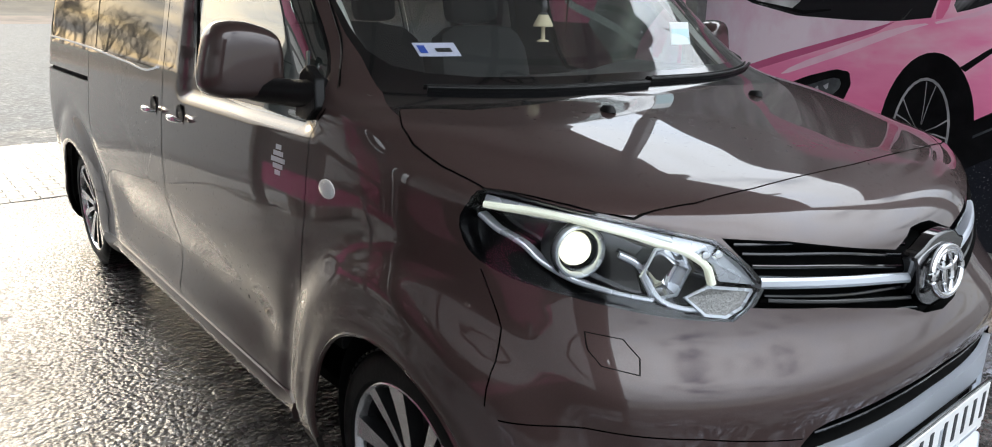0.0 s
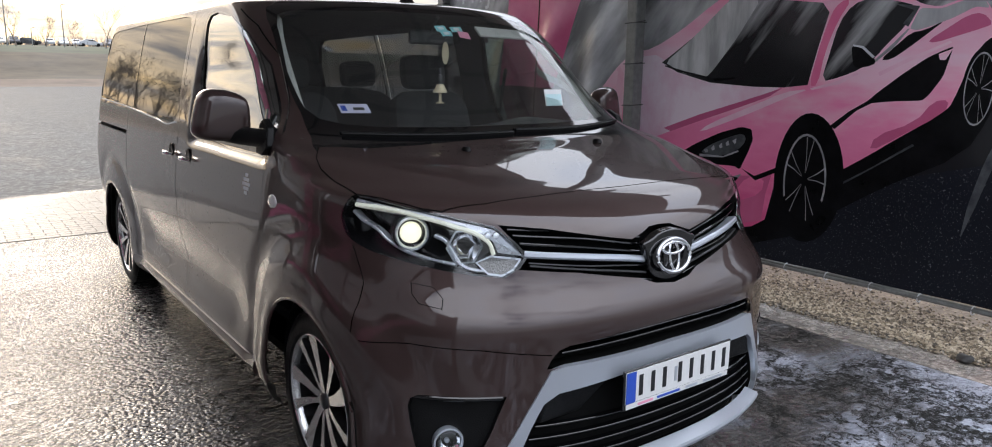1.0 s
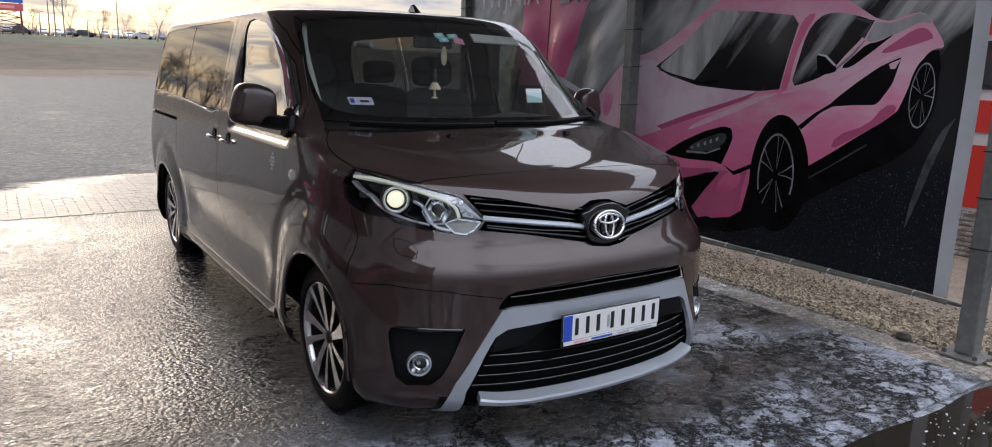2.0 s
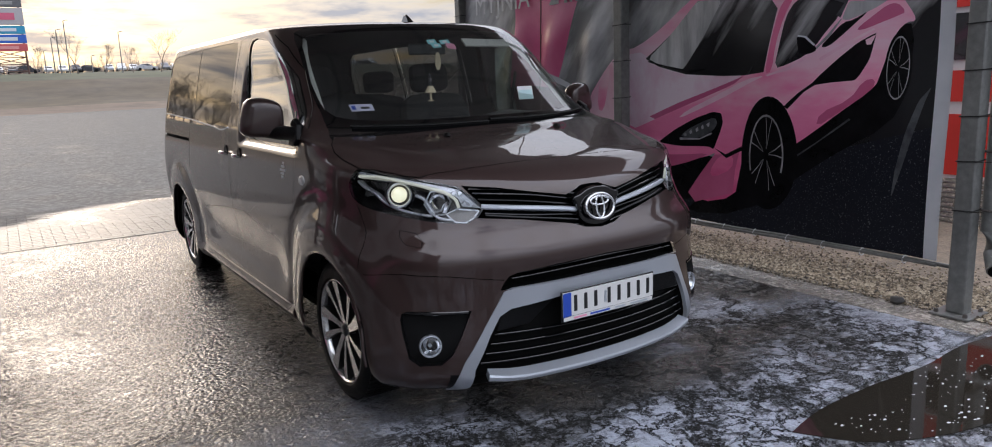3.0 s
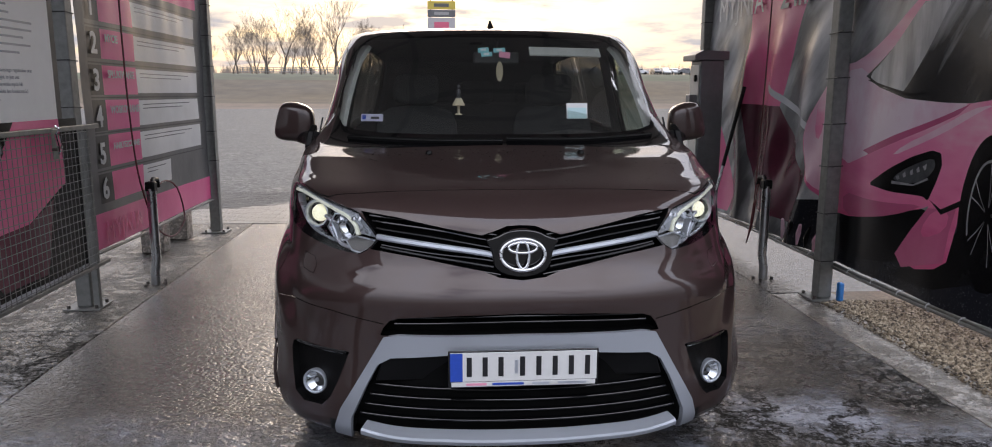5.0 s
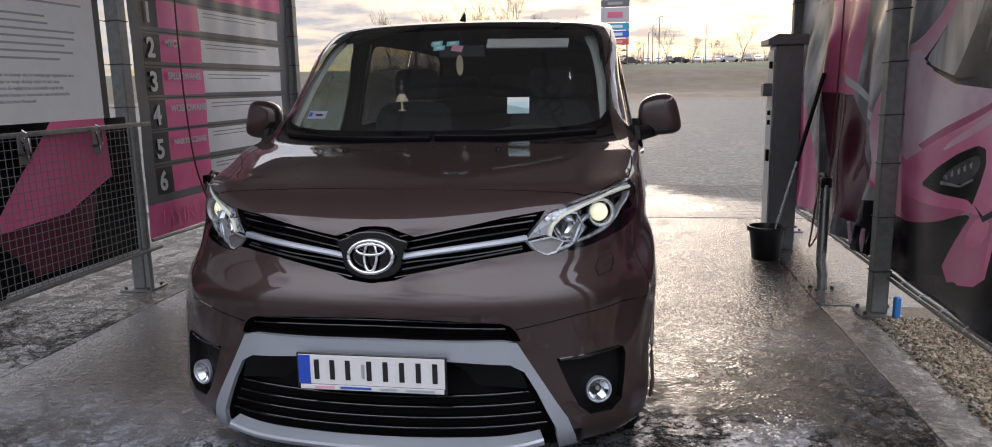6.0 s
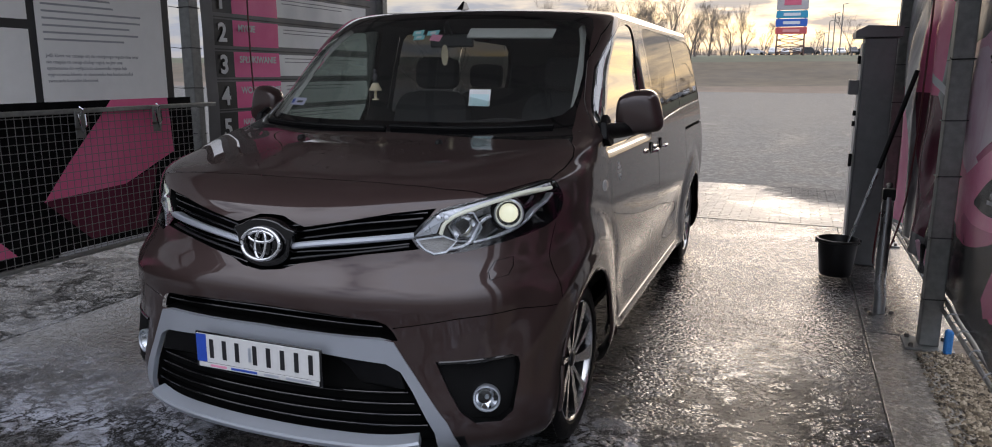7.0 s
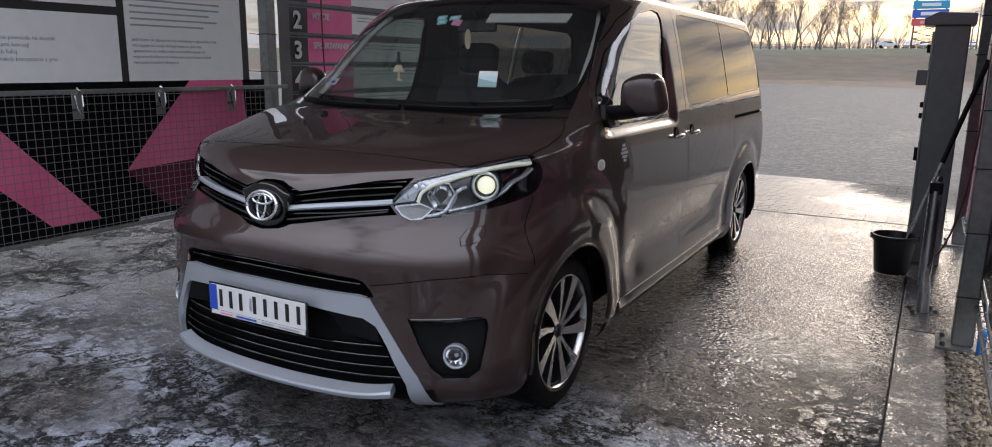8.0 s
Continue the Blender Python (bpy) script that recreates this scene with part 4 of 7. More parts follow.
for yw in AXLES:
    for s in (1, -1):
        wheel(s * .80, yw, s)
        well = spun([(.395, -.16), (.395, .075)], pose(s * .80, yw, WHEEL_Z, 0, 90 * s, 0), 48)
        inner_disc = spun([(0, -.16), (.40, -.16)], pose(s * .80, yw, WHEEL_Z, 0, 90 * s, 0), 48)
        me = bpy.data.meshes.new("tmp")
        inner_disc.to_mesh(me)
        well.from_mesh(me)
        bpy.data.meshes.remove(me)
        inner_disc.free()
        for v in well.verts:
            v.co.z = max(v.co.z, .19)
        part("wheel_arch", well, GAP, van, "dark wheel housing")
        # folded lip of the arch
        lip = []
        for a in np.linspace(-.12, math.pi + .12, 40):
            lip.append(on_side(yw + ARCH * math.cos(a), WHEEL_Z + ARCH * math.sin(a), -.004, s))
        part("arch_lip", tube(lip, .007, 6), PAINT, van)
under = box(-.70, .70, .42, 4.8, .19, .23)
part("underbody", under, GAP, van, "dark underbody")

# cabin
dash = bmesh.new()
rows = []
for x in np.linspace(-.83, .83, 25):
    hood = .035 * math.exp(-((x - .4) / .17) ** 2)
    k = 1 - .12 * (abs(x) / .83) ** 4
    rows.append([dash.verts.new(p) for p in ((x, 1.0 + .12 * (abs(x) / .83) ** 3, 1.235), (x, 1.2, 1.25 * 1 + hood * .4), (x, 1.36, 1.235 + hood), (x, 1.45, 1.2 + hood), (x, 1.5, 1.12), (x, 1.47, .9 * k), (x, 1.5, .6))])
for p, q in zip(rows, rows[1:]):
    for a in range(6):
        dash.faces.new((p[a], p[a + 1], q[a + 1], q[a]))
part("dashboard", dash, DASH, van, "dark plastic dashboard")
wheel_m = Matrix.Translation((.40, 1.60, 1.16)) @ pose(0, 0, 0, 62, 0, 0)
steer = tube([tuple(wheel_m @ Vector((.185 * math.cos(a), .185 * math.sin(a), 0))) for a in np.linspace(0, 2 * math.pi, 40, endpoint=False)], .015, 10, closed=True)
for a in (0, 180, 270):
    rod(wheel_m @ Vector((0, 0, -.02)), wheel_m @ Vector((.18 * math.cos(radians(a)), .18 * math.sin(radians(a)), 0)), .02, .012, 8, steer)
spun([(0, .02), (.06, .015), (.07, -.02), (0, -.03)], wheel_m, 20, steer)
part("steering_wheel", steer, DASH, van, "dark steering wheel")


def seat(x, y, wide=.5, place=van, name="seat"):
    s = empty(name, "", "")
    s.parent = place
    def pad(label, cx, cy, cz, sx, sy, sz, tilt):
        bm = bmesh.new()
        bmesh.ops.create_cube(bm, size=1)
        bmesh.ops.subdivide_edges(bm, edges=bm.edges, cuts=5, use_grid_fill=True)
        for v in bm.verts:
            p = v.co * 2
            k = (abs(p.x) ** 5 + abs(p.y) ** 5 + abs(p.z) ** 5) ** .2
            v.co = p * (max(abs(p.x), abs(p.y), abs(p.z)) / max(k, 1e-6)) * .5
            v.co.y -= .06 * (abs(p.x) > .6) * (abs(p.z) < .9)
        bmesh.ops.transform(bm, matrix=pose(cx, cy, cz, tilt, 0, 0) @ Matrix.Diagonal((sx, sy, sz, 1)), verts=bm.verts)
        part(label, bm, CLOTH, s, "dark cloth")
    pad("cushion", x, y, .72, wide, .5, .16, 4)
    pad("backrest", x, y + .3, 1.06, wide, .15, .62, -14)
    if wide < .7:
        pad("headrest", x, y + .41, 1.47, .27, .1, .19, -8)
    else:
        for dx in (-.5, 0, .5):
            pad("headrest", x + dx, y + .41, 1.45, .25, .09, .17, -8)
    return s


seat(.42, 1.95)
seat(-.42, 1.95)
seat(0, 2.95, 1.5, name="bench_seat")
seat(0, 3.85, 1.5, name="bench_seat")
part("cabin_floor", box(-.84, .84, 1.3, 4.8, .5, .54), DASH, van, "dark cabin floor")

for s in (1, -1):
    run = [on_front(s * x, z, -.045) for x, z in curve_points([(.80, 1.25), (.80, 1.34), (.785, 1.47), (.74, 1.66), (.705, 1.73)], 16)]
    part("pillar_trim", sweep([p for p, _ in run], [q for _, q in run], [(-.04, -.02), (-.035, .0), (.0, .008), (.035, .0), (.04, -.02)]), LINING, van, "pale grey pillar trim")

# what sticks to and hangs behind the windscreen
def on_screen(poly, depth, thick=.002):
    return prism(poly, lambda u, v, d: on_front(u, v, -depth + d)[0], thick)


def tile(cx, cz, w, h, turn=0.0):
    c, s = math.cos(radians(turn)), math.sin(radians(turn))
    return [(cx + c * a * w / 2 - s * b * h / 2, cz + s * a * w / 2 + c * b * h / 2) for a, b in ((-1, -1), (1, -1), (1, 1), (-1, 1))]


lab = part("screen_label", on_screen(tile(-.60, 1.34, .105, .032, 0), .006), LAVENDER, van, "pale lavender label")
part("label_mark", on_screen(tile(-.637, 1.34, .018, .018), .0035, .001), BLUE, lab)
part("label_bars", on_screen(tile(-.585, 1.338, .04, .009), .0035, .001), INK, lab)
for x, z, mat, w, h, turn in ((-.06, 1.665, CYAN, .055, .024, 4), (-.045, 1.643, CYAN, .055, .022, 4), (.02, 1.664, CYAN, .06, .022, 4), (.045, 1.64, ROSE, .055, .03, -8)):
    part("screen_sticker", on_screen(tile(x, z, w, h, turn), .005), mat, van, "small coloured sticker")
for x, z in ((-.06, 1.665), (-.045, 1.643), (.02, 1.664)):
    part("sticker_mark", on_screen(tile(x, z, .028, .011, 4), .0025, .001), PAPER, van, "pale sticker centre")
card = part("parking_card", prism(tile(0, 0, .10, .072), lambda u, v, d: (.37 + u, 1.13 + .25 * v + d, 1.368 + v), .003), PAPER, van, "pale card on the dashboard", bevel=.001)
part("card_print", prism(tile(0, -.01, .09, .05), lambda u, v, d: (.37 + u, 1.1285 + .25 * v + d, 1.368 + v), .001), plain("pale_blue_print", (.55, .75, .78), .6, 0, 30, .05, 0), card)
# hanging oval and small dress figure, as plain shapes
part("air_freshener", prism(ellipse(0, 0, .018, .05, 24), lambda u, v, d: (.03 + u, 1.5 + d, 1.56 + v), .005), CREAM, van, "pale hanging oval tag")
part("tag_cord", rod((.03, 1.502, 1.61), (.02, 1.52, 1.70), .0015, seg=6), INK, van)
doll = spun([(0, .19), (.008, .187), (.013, .172), (.008, .158), (.014, .15), (.017, .125), (.012, .108), (.02, .098), (.042, .055), (.04, .05), (.008, .05), (.009, .0), (.024, -.004), (.024, -.01), (0, -.01)], Matrix.Translation((-.19, 1.2, 1.355)) @ Matrix.Scale(.72, 4), 16)
for f in doll.faces:
    f.material_index = int(f.calc_center_median().z > 1.355 + .72 * .1)
part("dash_ornament", doll, [CREAM, DASH], van, "small cream and dark ornament on the dashboard")
mir = part("inside_mirror", box(-.10, .14, 1.60, 1.62, 1.60, 1.665), DASH, van, "dark inside mirror", bevel=.012)
part("mirror_stem", rod((.02, 1.61, 1.66), (.02, 1.55, 1.72), .008), DASH, van)
for s in (1, -1):
    if s < 0:
        continue
    part("sun_visor", prism(tile(s * .38, 1.69, .40, .045), lambda u, v, d: on_front(u, v, -.045 + d)[0], .012), LINING, van, "pale grey sun visor", bevel=.004)

# ---- the wash bay and what lies behind it ----
def ground_material(name, dry, wet_rough, foam=0.0, cracks=0.0, grain=1.0, slick=.05, rugged=1.0, wet=.5, front=False, still=0.0, gleam=.5, spill=False):
    """Wet asphalt or concrete: coarse stone under a worn film of water, pale dried foam and dark cracks.
    wet: how much of it lies under the film; front: foam and cracks keep to the open end of the bay; still: pools that lie flat;
    spill: the water that ran out of the bay ends in a ragged edge, dry beyond it."""
    w = Mat(name, dry, wet_rough)
    at = w.where()
    coarse = w.noise(.9, 6.0, .6, at)
    mid = w.noise(9.0, 6.0, .7, at, (.7, 1.5, 1.0))
    stones = w.node("TexVoronoi", Vector=at, Scale=52.0 * grain)
    stones.inputs["Randomness"].default_value = 1.0
    pits = w.noise(170.0 * grain, 3.0, .65, at)
    lumps = w.noise(19.0 * grain, 3.0, .42, at)
    grain_tone = w.node("SeparateColor", Color=stones.outputs["Color"]).outputs[0]
    colour = w.mix(w.ramp(coarse, (.35, 0.0), (.65, 1.0)), tuple(c * .6 for c in dry), tuple(min(1, c * 1.35) for c in dry))
    colour = w.mix(w.math("MULTIPLY", w.ramp(grain_tone, (.5, 0.0), (1.0, 1.0)), .7), colour, tuple(min(1, c * 2.6) for c in dry))
    colour = w.mix(w.math("MULTIPLY", w.ramp(pits, (.3, 1.0), (.5, 0.0)), .8), colour, tuple(c * .2 for c in dry))
    # the film of water: broad runs, broken by the stones that stand out of it
    level = w.math("ADD", w.math("ADD", w.math("MULTIPLY", coarse, .5), w.math("MULTIPLY", mid, .3)), w.math("MULTIPLY", lumps, .2))
    edge = .5 + (wet - .5) * .35
    film = w.ramp(level, (edge - .07, 1.0), (edge + .07, 0.0))
    if spill:
        side = w.node("SeparateXYZ", Vector=at).outputs
        edge_y = w.math("ADD", side[1], w.math("MULTIPLY", w.math("MINIMUM", w.math("ABSOLUTE", side[0]), 3.2), 1.1))
        edge_y = w.math("ADD", edge_y, w.math("ADD", w.math("MULTIPLY", w.noise(.55, 3.0, .55, at), 3.0), w.math("MULTIPLY", mid, 1.4)))
        soaked = w.ramp(w.math("MULTIPLY", edge_y, .06), (.708, 1.0), (.738, 0.0))
        film = w.math("MULTIPLY", w.math("MAXIMUM", film, .6), soaked)
    rough = w.mix(film, (wet_rough,) * 3, (slick,) * 3)
    height = w.math("ADD", w.math("MULTIPLY", stones.outputs["Distance"], -.5), w.math("ADD", w.math("MULTIPLY", pits, .1), w.math("MULTIPLY", lumps, .6)))
    wave = w.noise(11.0, 2.0, .4, at, (.55, 1.8, 1.0))
    ripple = w.math("ADD", w.math("MULTIPLY", wave, .2 * (1 - still)), w.math("MULTIPLY", w.math("ADD", lumps, w.math("MULTIPLY", pits, .08)), .38 * (1 - still)))
    ripple = w.math("ADD", ripple, w.math("MULTIPLY", stones.outputs["Distance"], -.26 * (1 - still)))
    height = w.mix(film, height, w.math("ADD", ripple, .2))
    if front:
        xyz = w.node("SeparateXYZ", Vector=at).outputs
        y = w.math("SUBTRACT", xyz[1], w.math("MULTIPLY", xyz[0], .2))
        reach = w.math("ADD", y, w.math("MULTIPLY", w.noise(.7, 4.0, .6, at), 3.0))
        near = w.ramp(w.math("MULTIPLY", reach, .2), (.42, 1.0), (.62, 0.0))
    if cracks:
        shift, scaled = w.node("VectorMath"), w.node("VectorMath")
        shift.operation, scaled.operation = "ADD", "SCALE"
        bend = w.node("TexNoise", Vector=at, Scale=2.3, Detail=7.0, Roughness=.72).outputs["Color"]
        w.t.links.new(at, shift.inputs[0])
        w.t.links.new(bend, scaled.inputs[0])
        scaled.inputs["Scale"].default_value = .85
        w.t.links.new(scaled.outputs[0], shift.inputs[1])
        lines, small = w.node("TexVoronoi", Vector=shift.outputs[0], Scale=1.5), w.node("TexVoronoi", Vector=shift.outputs[0], Scale=6.5)
        lines.feature = small.feature = "DISTANCE_TO_EDGE"
        a = w.ramp(lines.outputs["Distance"], (.02, 1.0), (.048, 0.0))
        b = w.ramp(small.outputs["Distance"], (.035, 1.0), (.11, 0.0))
        gate = w.ramp(w.noise(.8, 3.0, .5, at), (.3, 0.0), (.42, 1.0))
        gate2 = w.ramp(w.noise(1.1, 4.0, .6, at), (.39, 0.0), (.48, 1.0))
        crack = w.math("MULTIPLY", w.math("MAXIMUM", w.math("MULTIPLY", a, gate), w.math("MULTIPLY", b, w.math("MULTIPLY", gate, gate2))), cracks)
        crack = w.math("MULTIPLY", crack, w.ramp(w.noise(26.0, 4.0, .7, at), (.3, .5), (.5, 1.0)))
        if front:
            crack = w.math("MULTIPLY", crack, near)
    if foam:
        cloud = w.noise(.75, 6.0, .5, at, (1.0, 1.5, 1.0))
        lace = w.noise(7.0, 7.0, .72, at, (1.0, 2.4, 1.0))
        f = w.ramp(w.math("ADD", w.math("MULTIPLY", cloud, .82), w.math("MULTIPLY", lace, .18)), (.44, 0.0), (.58, 1.0))
        crust = w.ramp(w.noise(10.0, 9.0, .78, at, (1.0, 1.6, 1.0)), (.38, .35), (.52, 1.0))
        f = w.math("MULTIPLY", w.math("MULTIPLY", f, w.math("MULTIPLY", crust, w.ramp(pits, (.25, .55), (.5, 1.0)))), foam)
        if front:
            f = w.math("MULTIPLY", f, near)
        else:
            far = w.node("VectorMath", Vector=at)
            far.operation = "LENGTH"
            away = w.math("ADD", far.outputs["Value"], w.math("MULTIPLY", cloud, 1.5))
            f = w.math("MULTIPLY", f, w.ramp(w.math("MULTIPLY", away, .2), (.6, 1.0), (.78, .12)))
        colour = w.mix(f, colour, (.46, .5, .59))
        rough = w.mix(f, rough, (.4, .4, .4))
        height = w.mix(w.math("MULTIPLY", f, .3), height, w.math("ADD", w.math("MULTIPLY", lace, .12), .4))
    if cracks:
        colour = w.mix(crack, colour, (.006, .006, .005))
        rough = w.mix(crack, rough, (.85, .85, .85))
        height = w.math("SUBTRACT", height, w.math("MULTIPLY", crack, .9))
    w.link(colour, "Base Color").link(rough, "Roughness")
    if spill:
        w.link(w.math("ADD", w.math("MULTIPLY", soaked, gleam - .25), .25), "Specular IOR Level")
    elif cracks:
        w.link(w.math("MULTIPLY", w.math("SUBTRACT", 1.0, w.math("MULTIPLY", crack, .6)), gleam), "Specular IOR Level")
    else:
        w.set("Specular IOR Level", gleam)
    w.bump(height, 1.0, .011 * rugged)
    return w.m


LOT = ground_material("wet_lot_asphalt", (.066, .065, .062), .75, grain=.4, slick=.5, rugged=.5, wet=.3, gleam=.25)
BAY = ground_material("wet_bay_asphalt", (.075, .07, .068), .12, gleam=.95, rugged=1.25, foam=.9, cracks=1.0, front=True, wet=.6)
APRON = ground_material("foamy_cracked_asphalt", (.12, .115, .113), .13, gleam=.7, rugged=2.3, foam=1.0, cracks=1.0, wet=.45)
STRIP = ground_material("wet_sandy_concrete", (.3, .275, .24), .2, gleam=.8, cracks=.4, slick=.1, rugged=.55, wet=.45)
POOLS = ground_material("pooled_concrete", (.16, .148, .13), .22, slick=.04, rugged=1.3, wet=.3, still=.6, cracks=.6)
PAVER = ground_material("wet_grey_paver", (.066, .063, .059), .75, slick=.2, rugged=.6, wet=.5, gleam=.8, spill=True)
DIRT = plain("bare_brown_dirt", (.11, .08, .057), .95, 0, .6, .45, .5)
DRY_GRASS = plain("dry_brown_grass", (.066, .05, .03), .95, 0, .45, .6, .6)
GREEN_GRASS = plain("dull_green_grass", (.056, .06, .032), .95, 0, .4, .5, .6)


def profile_z(y):
    return float(np.interp(y, (62, 66, 75, 85, 96, 126, 150, 172, 600), (-.012, .1, .8, 2.2, 3.5, 3.66, 4.5, 5.3, 6.0)))


sheet = bmesh.new()
xs = [-600, -300, -160, -90, -60, -40, -25, -12, -6, 0, 6, 12, 25, 40, 60, 90, 160, 300, 600]
ys = [-400, -150, -60, -20, -8, 0, 8, 20, 40, 62, 63, 64.5, 66, 69, 72, 75, 78, 81, 85, 89, 93, 96, 100, 110, 126, 150, 172, 250, 600]
rng = random.Random(4)
grid = [[sheet.verts.new((x, y + (rng.uniform(-.5, .5) if 63 < y < 97 and abs(x) < 90 else 0), profile_z(y) + (rng.uniform(-.12, .12) if 64 < y < 97 else 0))) for x in xs] for y in ys]
for a, (p, q) in enumerate(zip(grid, grid[1:])):
    for k in range(len(xs) - 1):
        f = sheet.faces.new((p[k], p[k + 1], q[k + 1], q[k]))
        y = ys[a]
        f.material_index = 0 if y < 62 else 1 if y < 69 else 2 if y < 89 else 3
ground = part("ground", sheet, [LOT, DIRT, DRY_GRASS, GREEN_GRASS], None, "wet grey asphalt lot with a grassy bank")
tagged(ground, kind="structure", category="ground")

# bay floor: slabs laid on the ground, 4 mm and more above it
floor = empty("bay_floor", "wet dark bay floor with foam and cracks", "floor", kind="structure")


def pad(name, x0, x1, y0, y1, top, mat, label=""):
    return part(name, box(x0, x1, y0, y1, top - .06, top), mat, floor, label, smooth=False, bevel=.004)


pad("slab", -2.36, 2.13, -.50, 6.0, .0, BAY, "wet dark asphalt with foam and cracks")
pad("slab", -4.2, 3.8, -5.0, -.512, -.003, APRON, "cracked asphalt with dried foam")
pad("side_strip", 2.137, 4.2, 2.75, 6.0, .002, BAY, "wet dark asphalt")
pad("side_strip", 2.137, 2.46, -.50, 2.742, -.001, STRIP, "wet sandy concrete")
pad("side_strip", -4.6, -2.367, 2.2, 6.0, .002, POOLS, "wet dark concrete with pools")
pad("side_strip", -4.6, -2.367, -.50, 2.194, .001, APRON, "cracked asphalt with dried foam")
# standing water
WATER = Mat("standing_water", (.026, .022, .017), .05)
WATER.set("Specular IOR Level", .6)
WATER.bump(WATER.noise(3.0, 3.0), .05, .01)


def puddle(cx, cy, rx, ry, z, seed):
    r = random.Random(seed)
    ph = [r.uniform(0, 6.28) for _ in range(4)]
    pts = []
    for a in np.linspace(0, 2 * math.pi, 48, endpoint=False):
        k = 1 + .16 * math.sin(2 * a + ph[0]) + .1 * math.sin(3 * a + ph[1]) + .07 * math.sin(5 * a + ph[2]) + .04 * math.sin(9 * a + ph[3])
        pts.append((cx + rx * k * math.cos(a), cy + ry * k * math.sin(a)))
    ob = part("puddle", prism(pts, lambda u, v, d: (u, v, z + d), .003), WATER.m, None, "still dark puddle on the wet floor", smooth=False)
    return tagged(ob, category="water", kind="structure")


def puddle_poly(pts, z):
    ob = part("puddle", prism([tuple(p) for p in curve_points(pts, 60)], lambda u, v, d: (u, v, z + d), .003), WATER.m, None, "still dark puddle along a slab edge", smooth=False)
    return tagged(ob, category="water", kind="structure")


puddle_poly([(.42, -.60), (.62, -.555), (1.0, -.535), (1.5, -.56), (2.0, -.54), (2.3, -.62), (2.2, -.95), (1.7, -1.15), (1.2, -1.05), (.8, -.95), (.55, -.8), (.43, -.62)], -.001)
puddle(-1.9, -.85, .5, .22, -.001, 9)
# foam flecks floating on the large puddle
flecks = bmesh.new()
r = random.Random(12)
for k in range(170):
    x = r.uniform(.6, 2.2)
    y = r.uniform(-.98, -.64) + .08 * math.sin(x * 5)
    s = r.choice((.002, .003, .004, .005, .008))
    pts = [(x + s * math.cos(a) * r.uniform(.8, 1.6), y + s * .7 * math.sin(a) * r.uniform(.7, 1.2)) for a in np.linspace(0, 6.28, 7, endpoint=False)]
    prism(pts, lambda u, v, d: (u, v, .0022 + d), .001, flecks)
FOAM = plain("pale_foam", (.62, .64, .68), .6, 0, 90, .1, .3)
tagged(part("foam_flecks", flecks, FOAM, None, "small white foam flecks on the puddle", smooth=False), category="foam", kind="stuff")
stone = bmesh.new()
bmesh.ops.create_icosphere(stone, subdivisions=2, radius=.04, matrix=Matrix.Translation((2.36, .06, .02)) @ Matrix.Diagonal((1.0, 1.1, .6, 1)))
for v in stone.verts:
    v.co += Vector((noise.noise(v.co * 40), noise.noise(v.co * 43 + Vector((3, 1, 2))), noise.noise(v.co * 37))) * .012
tagged(part("dark_stone", stone, plain("dark_stone", (.03, .028, .026), .6, 0, 40, .4, .3), None, "small dark stone lying on wet concrete"), category="stone")

# gravel beside and behind the mural
GRAVEL = plain("brown_gravel", (.2, .16, .12), .85, 0, 40, .65, .6)
bed = part("gravel_bed", box(2.466, 5.5, -.5, 2.742, -.05, .004), GRAVEL, None, "bed of brown gravel beside the concrete", smooth=False)
tagged(bed, category="gravel", kind="structure")
verts, faces = [], []
r = random.Random(5)
octa = ((1, 0, 0), (-1, 0, 0), (0, 1, 0), (0, -1, 0), (0, 0, 1), (0, 0, -1))
tri = ((0, 2, 4), (2, 1, 4), (1, 3, 4), (3, 0, 4), (2, 0, 5), (1, 2, 5), (3, 1, 5), (0, 3, 5))
for k in range(26000):
    x, y = 2.36 + abs(r.gauss(0, .35)), r.uniform(-.5, 2.5)
    if x < 2.46 and r.random() < .75:
        continue
    s = r.uniform(.004, .01) if r.random() < .9 else r.uniform(.01, .017)
    b = len(verts)
    for o in octa:
        verts.append((x + o[0] * s * r.uniform(.7, 1.4), y + o[1] * s * r.uniform(.7, 1.4), .003 + s * .4 + o[2] * s * r.uniform(.5, .9)))
    faces += [tuple(b + i for i in t) for t in tri]
me = bpy.data.meshes.new("gravel")
me.from_pydata(verts, [], faces)
peb = Mat("pebbles", (.2, .16, .12), .75)
rnd = peb.node("NewGeometry").outputs["Random Per Island"]
peb.link(peb.ramp(rnd, (0.0, (.03, .023, .017)), (.5, (.2, .155, .1)), (1.0, (.5, .42, .31))), "Base Color")
me.materials.append(peb.m)
tagged(new("gravel", me), "loose brown pebbles beside the concrete", "gravel", kind="stuff")

# galvanised frame
GALV = plain("galvanised_steel", (.2, .203, .196), .5, .45, 25, .35, .12)
CABLE = plain("black_tie", (.015, .015, .015), .5, 0, 60, .2, 0)
BOLT = plain("dull_bolt", (.1, .09, .085), .5, .7, 60, .3, .1)


